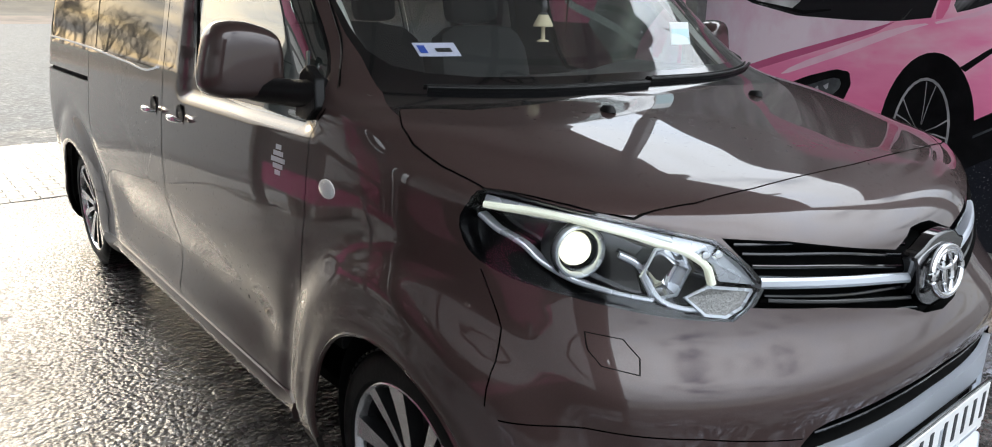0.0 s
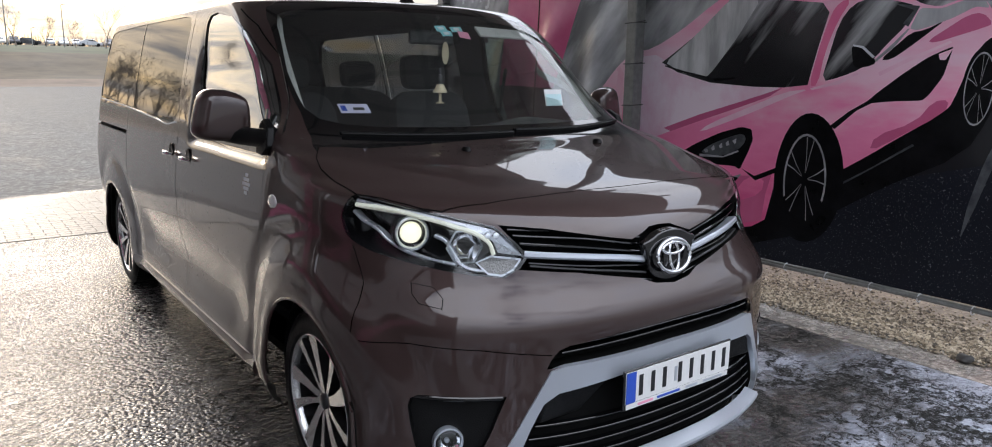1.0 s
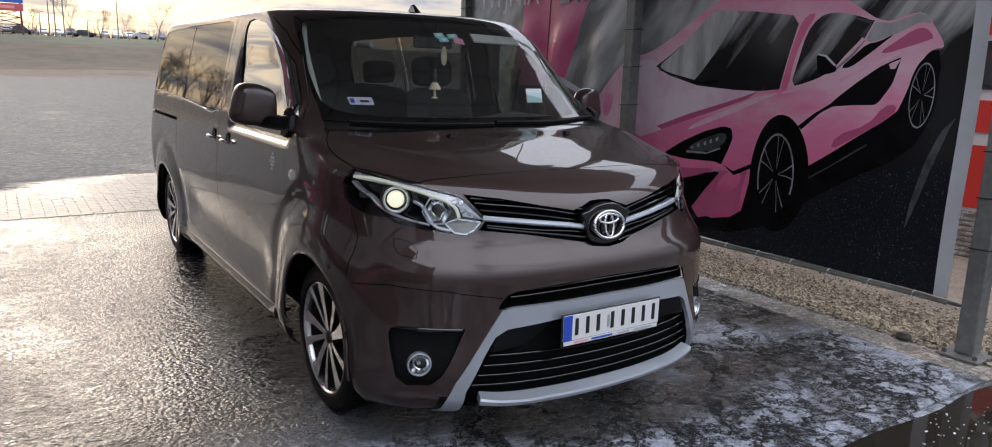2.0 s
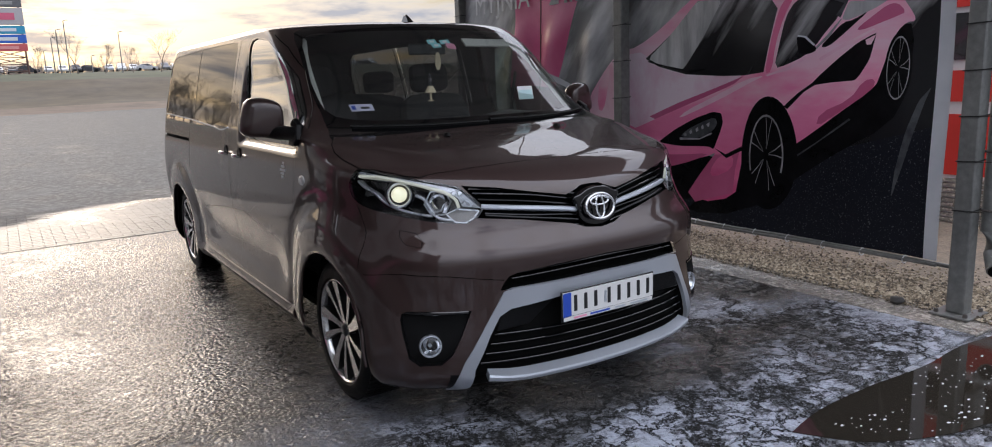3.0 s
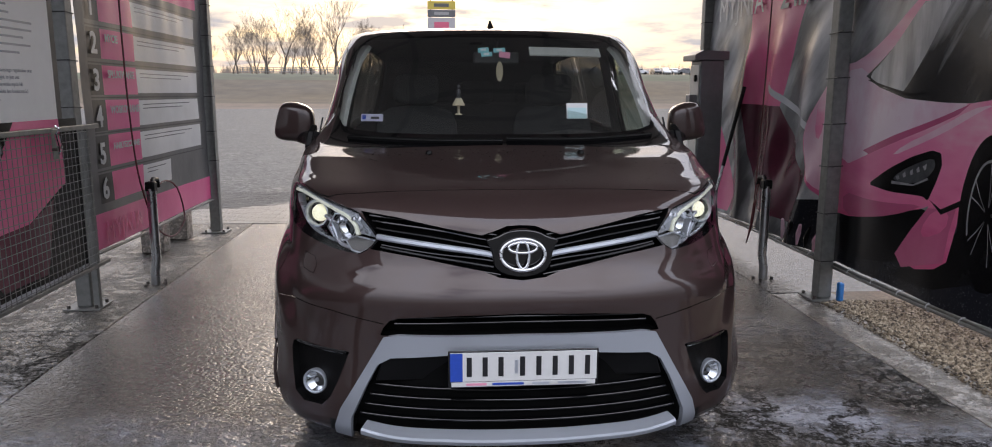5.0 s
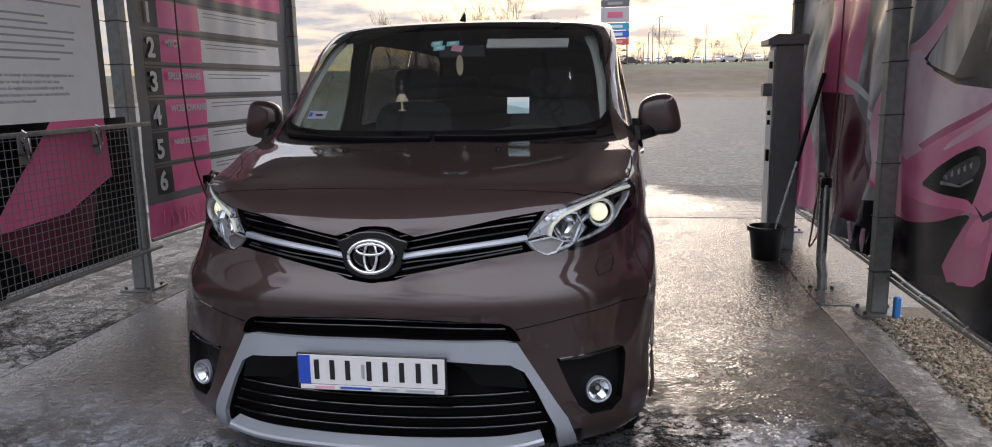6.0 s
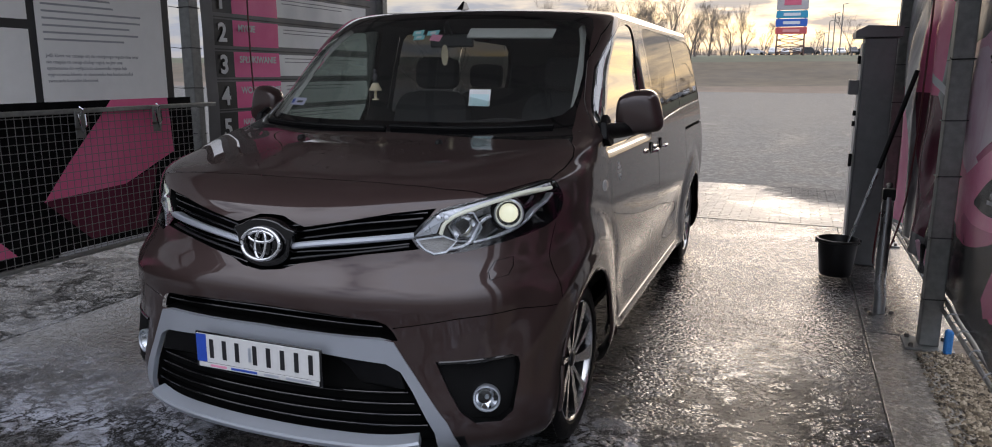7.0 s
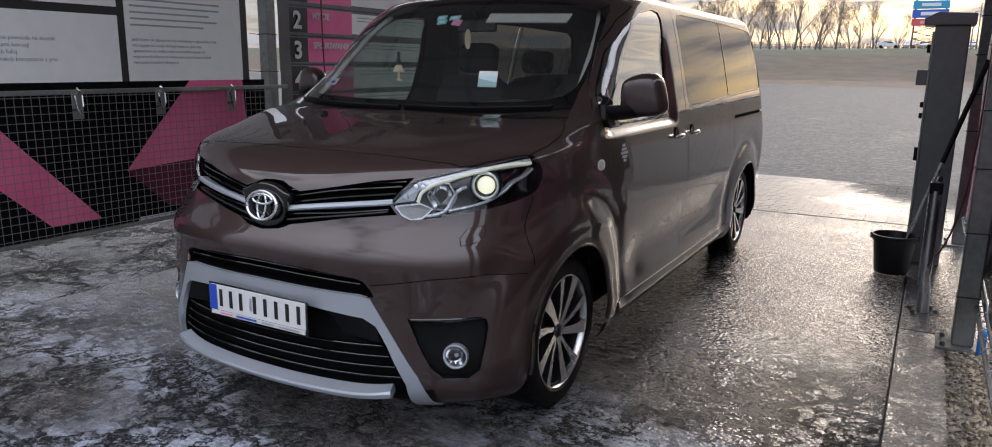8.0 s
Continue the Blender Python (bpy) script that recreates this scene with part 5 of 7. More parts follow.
def post(x, y, top=3.75, side=1, ties=(), w=.05, label="galvanised square steel post bolted to the floor"):
    p = empty("steel_post", label, "post", "bay posts", at=(0, 0, 0))
    part("shaft", box(x - w, x + w, y - w, y + w, .016, top), GALV, p, bevel=.008)
    part("base_plate", box(x - .12, x + .12, y - .11, y + .11, .004, .016), GALV, p, bevel=.002)
    for dx in (-.09, .09):
        for dy in (-.08, .08):
            part("bolt", spun([(0, .022), (.011, .02), (.013, .0)], Matrix.Translation((x + dx, y + dy, .016)), 6), BOLT, p)
    for k, z in enumerate(ties):
        q = w + .004
        t = tube([(x - q, y - q, z), (x + q, y - q, z + .004), (x + q, y + q, z), (x - q, y + q, z - .004)], .004, 6, closed=True)
        tube([(x - q, y - q, z), (x - q - .02, y - q - .07 - .02 * (k % 3), z + .006)], .0025, 5, t)
        part("cable_tie", t, CABLE, p, "black tie round the post")
    return p


ties_r = [.28, .62, .95, 1.24, 1.55, 1.85, 2.15, 2.4]
post(2.435, 2.60, ties=ties_r)
post(2.42, -.27, ties=[.62, .9, 1.15, 1.4, 1.65, 1.9])
post(2.47, 5.32, ties=ties_r[2:])
post(-2.69, 2.72, ties=[.7, 1.0, 1.35, 1.65, 1.95, 2.2])
post(-2.62, 5.52, ties=[.75, 1.05, 1.4, 1.7, 2.0, 2.3])
post(-2.62, -1.3, top=2.8)

# canopy over the bay
canopy = empty("canopy", "dark steel canopy roof over the wash bay", "roof", kind="structure")
ROOFING = translucent("milky_roof_sheet", (.5, .47, .45), .16)
part("roof_sheet", box(-9.6, 3.5, -.6, 6.0, 3.94, 3.98), ROOFING, canopy, smooth=False)
for y in (-.5, 1.1, 2.66, 4.2, 5.9):
    part("cross_beam", box(-9.6, 3.5, y - .05, y + .05, 3.75, 3.936), GALV, canopy, bevel=.006)
for x in (-9.5, -7.9, -6.0, -4.3, -2.62, -1.0, .9, 2.44):
    part("purlin", box(x - .04, x + .04, -.6, 6.0, 3.86, 3.934), GALV, canopy, bevel=.006)


# printed sheets: a rippled grid with outlines cut into it
def print_on(bm, poly, mat, axis="x", soft=0, trim=.25):
    poly = rounded(poly, soft, (), trim) if soft else poly
    ia, ib = AXES3[axis]
    us, vs = [p[0] for p in poly], [p[1] for p in poly]
    near = {f for f in bm.faces if min(us) - .2 < f.calc_center_bounds()[ia] < max(us) + .2 and min(vs) - .2 < f.calc_center_bounds()[ib] < max(vs) + .2}
    for (a, b), (c, d) in zip(poly, poly[1:] + poly[:1]):
        no, co = [0, 0, 0], [0, 0, 0]
        no[ia], no[ib] = d - b, a - c
        co[ia], co[ib] = a, b
        some = []
        for f in near:
            k = [v.co for v in f.verts]
            if max(p[ia] for p in k) < min(a, c) - .001 or min(p[ia] for p in k) > max(a, c) + .001 or max(p[ib] for p in k) < min(b, d) - .001 or min(p[ib] for p in k) > max(b, d) + .001:
                continue
            s = [(p[ia] - a) * no[ia] + (p[ib] - b) * no[ib] for p in k]
            if min(s) < -1e-7 and max(s) > 1e-7:
                some.append(f)
        if some:
            geom = some + list({e for f in some for e in f.edges}) + list({v for f in some for v in f.verts})
            done = bmesh.ops.bisect_plane(bm, geom=geom, plane_co=co, plane_no=no, dist=1e-6)
            near |= {f for f in done["geom"] if isinstance(f, bmesh.types.BMFace)}
            near = {f for f in near if f.is_valid}
    for f in near:
        c = f.calc_center_median()
        if inside(poly, c[ia], c[ib]):
            f.material_index = mat


def sheet_grid(y0, y1, z0, z1, at, step=.06):
    bm = bmesh.new()
    ny, nz = int((y1 - y0) / step), int((z1 - z0) / step)
    vs = [[bm.verts.new((at(y, z), y, z)) for y in np.linspace(y0, y1, ny)] for z in np.linspace(z0, z1, nz)]
    for p, q in zip(vs, vs[1:]):
        for k in range(ny - 1):
            bm.faces.new((p[k], p[k + 1], q[k + 1], q[k]))
    return bm


def vinyl(name, a, b, scale=2.0, rough=.22, gloss=.5, stretch=(1, 1, 1), stops=(.35, .65)):
    """Printed vinyl between two tones."""
    w = Mat(name, a, rough, Specular_Ior_Level=gloss)
    f = w.noise(scale, 6.0, .6, None, stretch)
    w.link(w.ramp(f, (stops[0], a), (stops[1], b)), "Base Color")
    w.bump(w.noise(3.0, 4.0), .25, .02)
    return w.m


def mural_x(y, z):
    """The mural hangs slack, with folds from its ties."""
    fold = math.sin(y * 7.3 + z * 2.2) * .5 + math.sin(y * 3.1 - z * 3.7 + 1) * .8
    sag = math.exp(-((y - 3.3) / .5) ** 2) * math.exp(-((z - .7) / .5) ** 2)
    loose = min(1, max(0, (y - 2.55) / .5)) * min(1, max(0, (2.05 - z) / .3)) * (1 - math.exp(-((y - 5.3) / .2) ** 2))
    crease = abs(math.sin(y * 5.1 + z * 1.3 + .6 * math.sin(z * 3))) ** 3
    return 2.508 + .016 * fold + .03 * sag * math.sin(y * 14 + z * 9) - .055 * loose * crease + .02 * loose


mural = empty("mural_banner", "slack printed banner showing a pink sports car", "banner")
m = sheet_grid(-.085, 5.3, .27, 2.46, mural_x, .05)
M_ROAD = vinyl("print_dark_road", (.013, .014, .019), (.26, .27, .29), 95, gloss=.2, stops=(.6, .8))
def vinyl_shaded(name, stops, noise_amount=.35):
    """Printed vinyl whose tone runs with the height, broken by soft streaks."""
    w = Mat(name, (.5, .2, .3), .22, Specular_Ior_Level=.5)
    at = w.where()
    z = w.node("SeparateXYZ", Vector=at).outputs[2]
    cloud = w.noise(2.2, 4.0, .55, at, (1.0, 1.0, 3.0))
    tone = w.math("ADD", w.math("MULTIPLY", z, .4), w.math("MULTIPLY", w.math("SUBTRACT", cloud, .5), noise_amount))
    w.link(w.ramp(tone, *[(k * .4, c) for k, c in stops]), "Base Color")
    w.bump(w.noise(3.0, 4.0), .25, .02)
    return w.m


def vinyl_streaked(name, dark, pale, fine, stops, lift):
    """Dark print with soft pale diagonal streaks; on the car's glass they paint in the slack vinyl's glare; lift: more
    of them higher up.
    """
    w = Mat(name, dark, .22, Specular_Ior_Level=.5)
    at = w.where()
    _, y, z = w.node("SeparateXYZ", Vector=at).outputs
    across = w.math("ADD", w.math("MULTIPLY", y, .78 * fine), w.math("MULTIPLY", z, .62 * fine))
    along = w.math("ADD", w.math("MULTIPLY", y, -.62), w.math("MULTIPLY", z, .78))
    flow = w.node("CombineXYZ", X=across, Y=along).outputs[0]
    tone = w.math("ADD", w.noise(1.0, 5.0, .5, flow), w.math("MULTIPLY", w.math("SUBTRACT", z, 1.6), lift))
    w.link(w.ramp(tone, (stops[0], dark), (stops[1], pale)), "Base Color")
    w.bump(w.noise(3.0, 4.0), .25, .02)
    return w.m


M_PINK = vinyl_shaded("print_pink", ((.5, (.66, .1, .25)), (.85, (.8, .19, .36)), (1.15, (.86, .26, .44)), (1.42, (.85, .5, .61)), (1.6, (.83, .54, .65)), (2.0, (.85, .3, .47))))
# pale tones raised to hold the sky's reflection in the glossy vinyl
M_DARK = vinyl_streaked("print_grey_splash", (.14, .143, .148), (.7, .71, .725), 3.2, (.42, .7), .08)
M_GLASS = vinyl_streaked("print_dark_glass", (.014, .014, .016), (.46, .46, .46), 7.0, (.52, .74), .28)
M_PALE = vinyl("print_pale_pink", (.78, .38, .52), (.88, .62, .71), 1.5)
M_HOT = vinyl("print_stripe_pink", (.74, .13, .28), (.82, .2, .36), 2)
M_WINE = vinyl("print_dark_wine", (.09, .02, .035), (.14, .03, .055), 2)
M_BLACK = vinyl("print_black", (.004, .004, .0045), (.008, .008, .009), 6, gloss=.15)
M_RIM = vinyl("print_silver", (.2, .2, .21), (.4, .39, .41), 8)
M_EDGE = vinyl("print_white_edge", (.55, .56, .6), (.62, .63, .66), 4)
M_RED = vinyl("print_deep_pink", (.5, .09, .2), (.58, .13, .26), 1.6)
# sky glare over the printed windscreen, put into the grey of the print
M_GLARE = vinyl("print_grey_glare", (.34, .34, .34), (.66, .66, .66), 3, stretch=(1, 3, .6))
M_LILAC = vinyl("print_lilac", (.74, .38, .53), (.86, .7, .78), 1.3, stretch=(1, 1.4, 1), stops=(.4, .62))
M_HAZE = vinyl("print_grey_haze", (.3, .3, .31), (.52, .52, .53), 2.5, stretch=(1, 2, .6))
M_LAMP = vinyl("print_lamp_grey", (.035, .038, .045), (.09, .095, .1), 9)
mats = [M_DARK, M_ROAD, M_PINK, M_PALE, M_HOT, M_WINE, M_GLASS, M_BLACK, M_RIM, M_EDGE, M_RED, M_GLARE, M_LILAC, M_HAZE, M_LAMP]
print_on(m, [(-.1, .2), (3.3, .2), (3.3, .62), (2.5, .72), (1.4, .8), (.5, 1.12), (-.1, 1.35)], 1)
print_on(m, [(3.24, 2.7), (4.2, 2.7), (4.36, 1.35), (3.62, 1.34), (3.24, 2.17)], 4)
print_on(m, [(4.36, 1.35), (3.62, 1.34), (3.2, .83), (3.3, .4), (3.9, .45), (4.2, .9)], 5)
print_on(m, [(5.3, 1.4), (4.9, 1.2), (4.5, .5), (4.7, .3), (5.3, .3)], 10)
print_on(m, [(3.9, 1.55), (3.0, 1.2), (3.02, 1.15), (3.9, 1.49)], 9)
print_on(m, [(1.2, 2.6), (-.1, 2.6), (-.1, 1.1), (.6, .9), (.9, 1.6)], 6)  # dark air behind the car
print_on(m, [(1.94, 0.31), (1.34, 0.37), (0.93, 0.67), (0.62, 0.87), (0.25, 1.07), (0.15, 1.29), (0.14, 1.68), (0.24, 1.68), (0.35, 1.34), (0.77, 1.06), (1.06, 0.91), (1.78, 0.44)], 7, soft=1)  # shadow on the road
print_on(m, [(1.69, 0.79), (1.97, 0.7), (2.25, 0.64), (2.54, 0.61), (2.82, 0.65), (3.03, 0.76), (3.12, 0.89), (3.13, 1.07), (3.07, 1.25), (2.94, 1.43), (2.79, 1.57), (2.65, 1.64), (2.49, 1.66), (2.2, 1.81), (2.01, 1.92), (1.83, 2.01), (1.6, 2.12), (1.1, 2.12), (0.86, 2.05), (0.62, 1.9), (0.57, 1.87), (0.48, 1.85), (0.42, 1.87), (0.32, 1.9), (0.26, 1.88), (0.2, 1.8), (0.15, 1.73), (0.14, 1.69), (0.19, 1.69), (0.24, 1.65), (0.29, 1.55), (0.32, 1.42), (0.36, 1.3), (0.48, 1.22), (0.6, 1.14), (0.77, 1.02), (0.97, 0.89), (0.97, 1), (0.98, 1.11), (1.02, 1.18), (1.08, 1.22), (1.16, 1.21), (1.25, 1.13), (1.31, 1.01), (1.36, 0.86), (1.39, 0.66), (1.42, 0.49), (1.77, 0.41), (1.84, 0.53), (1.7, 0.68), (1.62, 0.82)], 2, soft=1)  # body
print_on(m, [(2.51, 1.64), (2.3, 1.54), (1.89, 1.43), (1.38, 1.41), (1.45, 1.36), (1.81, 1.23), (2.34, 1.03), (2.56, 0.96), (2.75, 1.16), (2.73, 1.5)], 12, soft=1)  # bonnet
print_on(m, [(1.37, 1.4), (1.47, 1.34), (1.81, 1.22), (2.26, 1.06), (2.33, 1.08), (2, 1.2), (1.59, 1.33)], 10)  # bonnet fold
print_on(m, [(1.16, 1.4), (1.31, 1.35), (1.5, 1.27), (1.72, 1.18), (2.02, 1.06), (1.92, 1.14), (1.63, 1.26), (1.37, 1.37)], 3, soft=1)  # wing highlight
print_on(m, [(2.77, 1.58), (2.94, 1.41), (3.07, 1.24), (3.12, 1.07), (3.11, 0.88), (2.99, 0.77), (2.82, 0.71), (2.75, 1.16)], 3, soft=1)  # far wing
print_on(m, [(2.82, 1.54), (2.96, 1.4), (3, 1.13), (2.93, 1.11), (2.85, 1.33)], 2, soft=1)  # far wing shade
print_on(m, [(2.55, 0.78), (2.25, 0.77), (1.97, 0.78), (1.69, 0.81), (1.78, 0.76), (1.97, 0.7), (2.23, 0.65), (2.54, 0.62)], 10, soft=1)  # nose
print_on(m, [(2.6, 0.6), (2.23, 0.65), (1.97, 0.7), (1.71, 0.79), (1.64, 0.78), (1.77, 0.63), (1.87, 0.49), (1.83, 0.42), (2.63, 0.32)], 7, soft=1)  # mouth
print_on(m, [(1.64, 0.8), (1.54, 0.81), (1.4, 0.84), (1.43, 0.7), (1.44, 0.52), (1.82, 0.41), (1.89, 0.48), (1.77, 0.64)], 10)  # wing fin
print_on(m, [(1.59, 0.8), (1.45, 0.81), (1.46, 0.7), (1.64, 0.62), (1.68, 0.67)], 2, soft=1)  # wing fin light
print_on(m, [(1.64, 0.85), (1.53, 0.81), (1.38, 0.88), (1.37, 0.85), (1.52, 0.78)], 7)  # fin slit
print_on(m, [(2.22, 0.87), (2.02, 0.99), (1.83, 1.08), (1.67, 1.13), (1.59, 1.12), (1.57, 1.05), (1.6, 0.96), (1.65, 0.84), (1.7, 0.86), (1.98, 0.85)], 7, soft=1, trim=.12)  # head lamp
print_on(m, [(1.98, 0.92), (1.92, 0.98), (1.77, 1.05), (1.65, 1.09), (1.62, 1.04), (1.68, 0.97), (1.79, 0.92)], 14, soft=1)  # lamp glass
print_on(m, [(1.98, 0.92), (1.79, 0.92), (1.68, 0.97), (1.67, 0.96), (1.79, 0.91), (1.98, 0.9)], 8)  # lamp line
print_on(m, [(1.95, 0.95), (1.92, 0.96), (1.91, 0.94), (1.93, 0.93)], 8)  # lamp cell
print_on(m, [(1.89, 0.97), (1.87, 0.99), (1.86, 0.96), (1.88, 0.95)], 8)  # lamp cell
print_on(m, [(1.83, 0.99), (1.81, 1.01), (1.8, 0.98), (1.82, 0.97)], 8)  # lamp cell
print_on(m, [(1.78, 1.01), (1.76, 1.03), (1.75, 1), (1.77, 0.99)], 8)  # lamp cell
print_on(m, [(1.73, 1.03), (1.7, 1.05), (1.7, 1.02), (1.71, 1.01)], 8)  # lamp cell
print_on(m, [(2.4, 1.56), (2.32, 1.61), (2.1, 1.75), (1.89, 1.9), (1.81, 1.97), (1.46, 1.95), (1.14, 1.91), (1.09, 1.85), (1.14, 1.64), (1.19, 1.42), (1.37, 1.4), (1.6, 1.4), (1.94, 1.42), (2.25, 1.49)], 6)  # windscreen
print_on(m, [(2.37, 1.56), (2.1, 1.75), (1.81, 1.97), (1.57, 1.96), (1.73, 1.73), (1.93, 1.5), (1.99, 1.45), (2.22, 1.49)], 11, soft=1, trim=.12)  # windscreen haze
print_on(m, [(2.37, 1.54), (2.19, 1.5), (1.9, 1.45), (1.74, 1.46), (1.74, 1.45), (1.9, 1.43), (2.21, 1.49), (2.37, 1.53)], 7)  # wiper
print_on(m, [(1.08, 1.84), (1.03, 1.91), (0.96, 1.92), (1.03, 1.8), (1.09, 1.62), (1.12, 1.42), (1.18, 1.41), (1.14, 1.61)], 4, soft=1)  # pillar
print_on(m, [(1.1, 1.44), (1.06, 1.61), (1.02, 1.79), (0.95, 1.89), (0.85, 1.92), (0.72, 1.9), (0.59, 1.86), (0.64, 1.76), (0.73, 1.66), (0.79, 1.58), (0.86, 1.52), (0.98, 1.47)], 6, soft=1)  # door glass
print_on(m, [(0.66, 1.77), (0.61, 1.84), (0.72, 1.88), (0.65, 1.87), (0.58, 1.86), (0.63, 1.75)], 14)  # quarter glass
print_on(m, [(0.79, 1.57), (0.71, 1.65), (0.63, 1.74), (0.62, 1.74), (0.69, 1.64), (0.78, 1.56)], 8)  # scoop edge
print_on(m, [(0.62, 1.74), (0.58, 1.85), (0.47, 1.84), (0.32, 1.89), (0.26, 1.88), (0.23, 1.83), (0.3, 1.84), (0.4, 1.79), (0.51, 1.75), (0.58, 1.73)], 13, soft=1, trim=.12)  # haunch top
print_on(m, [(0.76, 1.57), (0.68, 1.65), (0.61, 1.72), (0.54, 1.73), (0.44, 1.78), (0.5, 1.73), (0.62, 1.63), (0.7, 1.57)], 7, soft=1)  # scoop
print_on(m, [(0.42, 1.74), (0.33, 1.8), (0.26, 1.81), (0.2, 1.75), (0.25, 1.73), (0.35, 1.7), (0.48, 1.66), (0.52, 1.67)], 10, soft=1)  # haunch shade
print_on(m, [(0.76, 1.5), (0.63, 1.57), (0.4, 1.67), (0.39, 1.66), (0.62, 1.55), (0.75, 1.48)], 3)  # haunch highlight
print_on(m, [(0.93, 1.66), (0.84, 1.64), (0.78, 1.57), (0.79, 1.54), (0.9, 1.52), (0.92, 1.59)], 7, soft=1)  # mirror
print_on(m, [(0.92, 1.66), (0.86, 1.65), (0.79, 1.59), (0.8, 1.58), (0.87, 1.64), (0.92, 1.65)], 9)  # mirror edge
print_on(m, [(1.17, 1.4), (0.99, 1.45), (0.88, 1.5), (0.87, 1.49), (0.98, 1.43), (1.16, 1.39)], 3)  # belt line
print_on(m, [(0.82, 1.32), (0.76, 1.38), (0.63, 1.49), (0.51, 1.58), (0.43, 1.62), (0.38, 1.64), (0.39, 1.58), (0.41, 1.48), (0.47, 1.38), (0.5, 1.35), (0.66, 1.34)], 7, soft=1, trim=.12)  # side intake
print_on(m, [(0.45, 1.6), (0.38, 1.63), (0.41, 1.57), (0.44, 1.57)], 2)  # intake lip
print_on(m, [(1.02, 1.18), (0.91, 1.27), (0.8, 1.34), (0.77, 1.33), (0.86, 1.28), (0.99, 1.16)], 7)  # door line
print_on(m, [(0.77, 1.04), (0.74, 1.14), (0.52, 1.23), (0.44, 1.35), (0.36, 1.36), (0.37, 1.29), (0.59, 1.15)], 10, soft=1)  # sill shade
print_on(m, [(0.97, 0.88), (0.77, 1.01), (0.59, 1.14), (0.47, 1.22), (0.34, 1.33), (0.35, 1.28), (0.45, 1.19), (0.58, 1.11), (0.77, 0.98), (0.96, 0.86)], 7)  # sill black
print_on(m, [(1.02, 0.77), (0.97, 0.81), (0.75, 0.95), (0.52, 1.11), (0.51, 1.1), (0.75, 0.94), (0.96, 0.8), (1.01, 0.76)], 14)  # sill glint
print_on(m, [(0.02, 1.31), (0.05, 1.23), (0.11, 1.01), (0.16, 0.81), (0.22, 0.61), (0.2, 0.8), (0.15, 1.04), (0.09, 1.22)], 14, soft=1, trim=.12)  # spray
print_on(m, ellipse(1.145, .84, .235, .41, 36), 7)
print_on(m, ellipse(.225, 1.42, .085, .215, 30), 7)
for cy, cz, ry, rz, n in ((1.165, .83, .145, .29, 5), (.225, 1.42, .07, .19, 5)):
    for k in range(28):
        a, b = k / 28 * 2 * math.pi, (k + 1) / 28 * 2 * math.pi
        if cy < 1 or k < 16 or k > 25:
            print_on(m, [(cy + ry * math.cos(a), cz + rz * math.sin(a)), (cy + ry * math.cos(b), cz + rz * math.sin(b)),
                         (cy + ry * .92 * math.cos(b), cz + rz * .95 * math.sin(b)), (cy + ry * .92 * math.cos(a), cz + rz * .95 * math.sin(a))], 8)
    for k in range(n):
        for w in (-.16, .16):
            rows = [(r, 2 * math.pi * k / n + .5 + w * (.3 + .9 * r)) for r in (.16, .55, .93)]
            for (r0, a0), (r1, a1) in zip(rows, rows[1:]):
                h0, h1 = .03 / r0 ** .5 * .5, .03 / r1 ** .5 * .5
                print_on(m, [(cy + ry * r * math.cos(a), cz + rz * r * math.sin(a)) for r, a in ((r0, a0 - h0), (r1, a1 - h1), (r1, a1 + h1), (r0, a0 + h0))], 8)
print_on(m, [(-.2, .1), (0, .1), (0, 2.7), (-.2, 2.7)], 9)  # white hem
part("vinyl_sheet", m, mats, mural, "printed vinyl sheet")


def words(text, size, mat, parent, at, turn, label="", bold=0.0, spacing=1.0):
    c = bpy.data.curves.new("lettering", "FONT")
    c.body, c.size, c.extrude, c.offset, c.space_character = text, size, .0008, bold, spacing
    c.materials.append(mat)
    ob = new("lettering", c)
    ob.parent = parent
    ob.matrix_basis = pose(*at, *turn)
    return tagged(ob, label)


WHITE_PRINT = vinyl("print_white", (.6, .61, .62), (.66, .67, .68), 5)
GREY_PRINT = vinyl("print_grey", (.33, .34, .36), (.4, .41, .43), 5)
words("MYJNIA", .3, WHITE_PRINT, mural, (2.478, 5.02, 2.13), (90, 0, -90), "white printed words", 0, 1.05)
words("24h", .3, GREY_PRINT, mural, (2.478, 3.66, 2.12), (90, 0, -90), "grey printed words", .006)
for k, (y, n) in enumerate(((4.9, 3), (4.2, 3), (3.5, 3), (2.3, 3), (1.6, 3), (.9, 3))):
    for j in range(n):
        part("number_bar", box(2.478, 2.482, y - j * .2 - .13, y - j * .2, 2.372, 2.43), WHITE_PRINT, mural, "pale printed bar", smooth=False)
rail = empty("banner_rail", "grey tube along the banner's lower edge", "rail")
part("tube", tube([(2.512, y, .252 + .006 * math.sin(y * 2.1)) for y in np.linspace(-.2, 5.3, 30)], .013, 10), GALV, rail)
part("tube", tube([(2.475, y, .246 + .008 * math.sin(y * 1.7 + 1)) for y in np.linspace(-.1, 5.3, 30)], .011, 8), GALV, rail)
for k in range(19):
    y = .1 + k * .28
    part("clip", tube([(2.494 + .028 * math.cos(a), y, .25 + .024 * math.sin(a)) for a in np.linspace(0, 2 * math.pi, 10, endpoint=False)], .004, 5, closed=True), M_EDGE, rail, "small pale tie")
# slack lower edge folds by the post
for k in range(5):
    y = 2.75 + k * .13
    part("fold", tube([(2.47 - .01 * k, y, .46), (2.462, y + .05, .38), (2.475, y + .09, .29)], [.012, .02, .008], 7), M_BLACK if k % 2 else M_PALE, mural, "crumpled fold of the sheet")

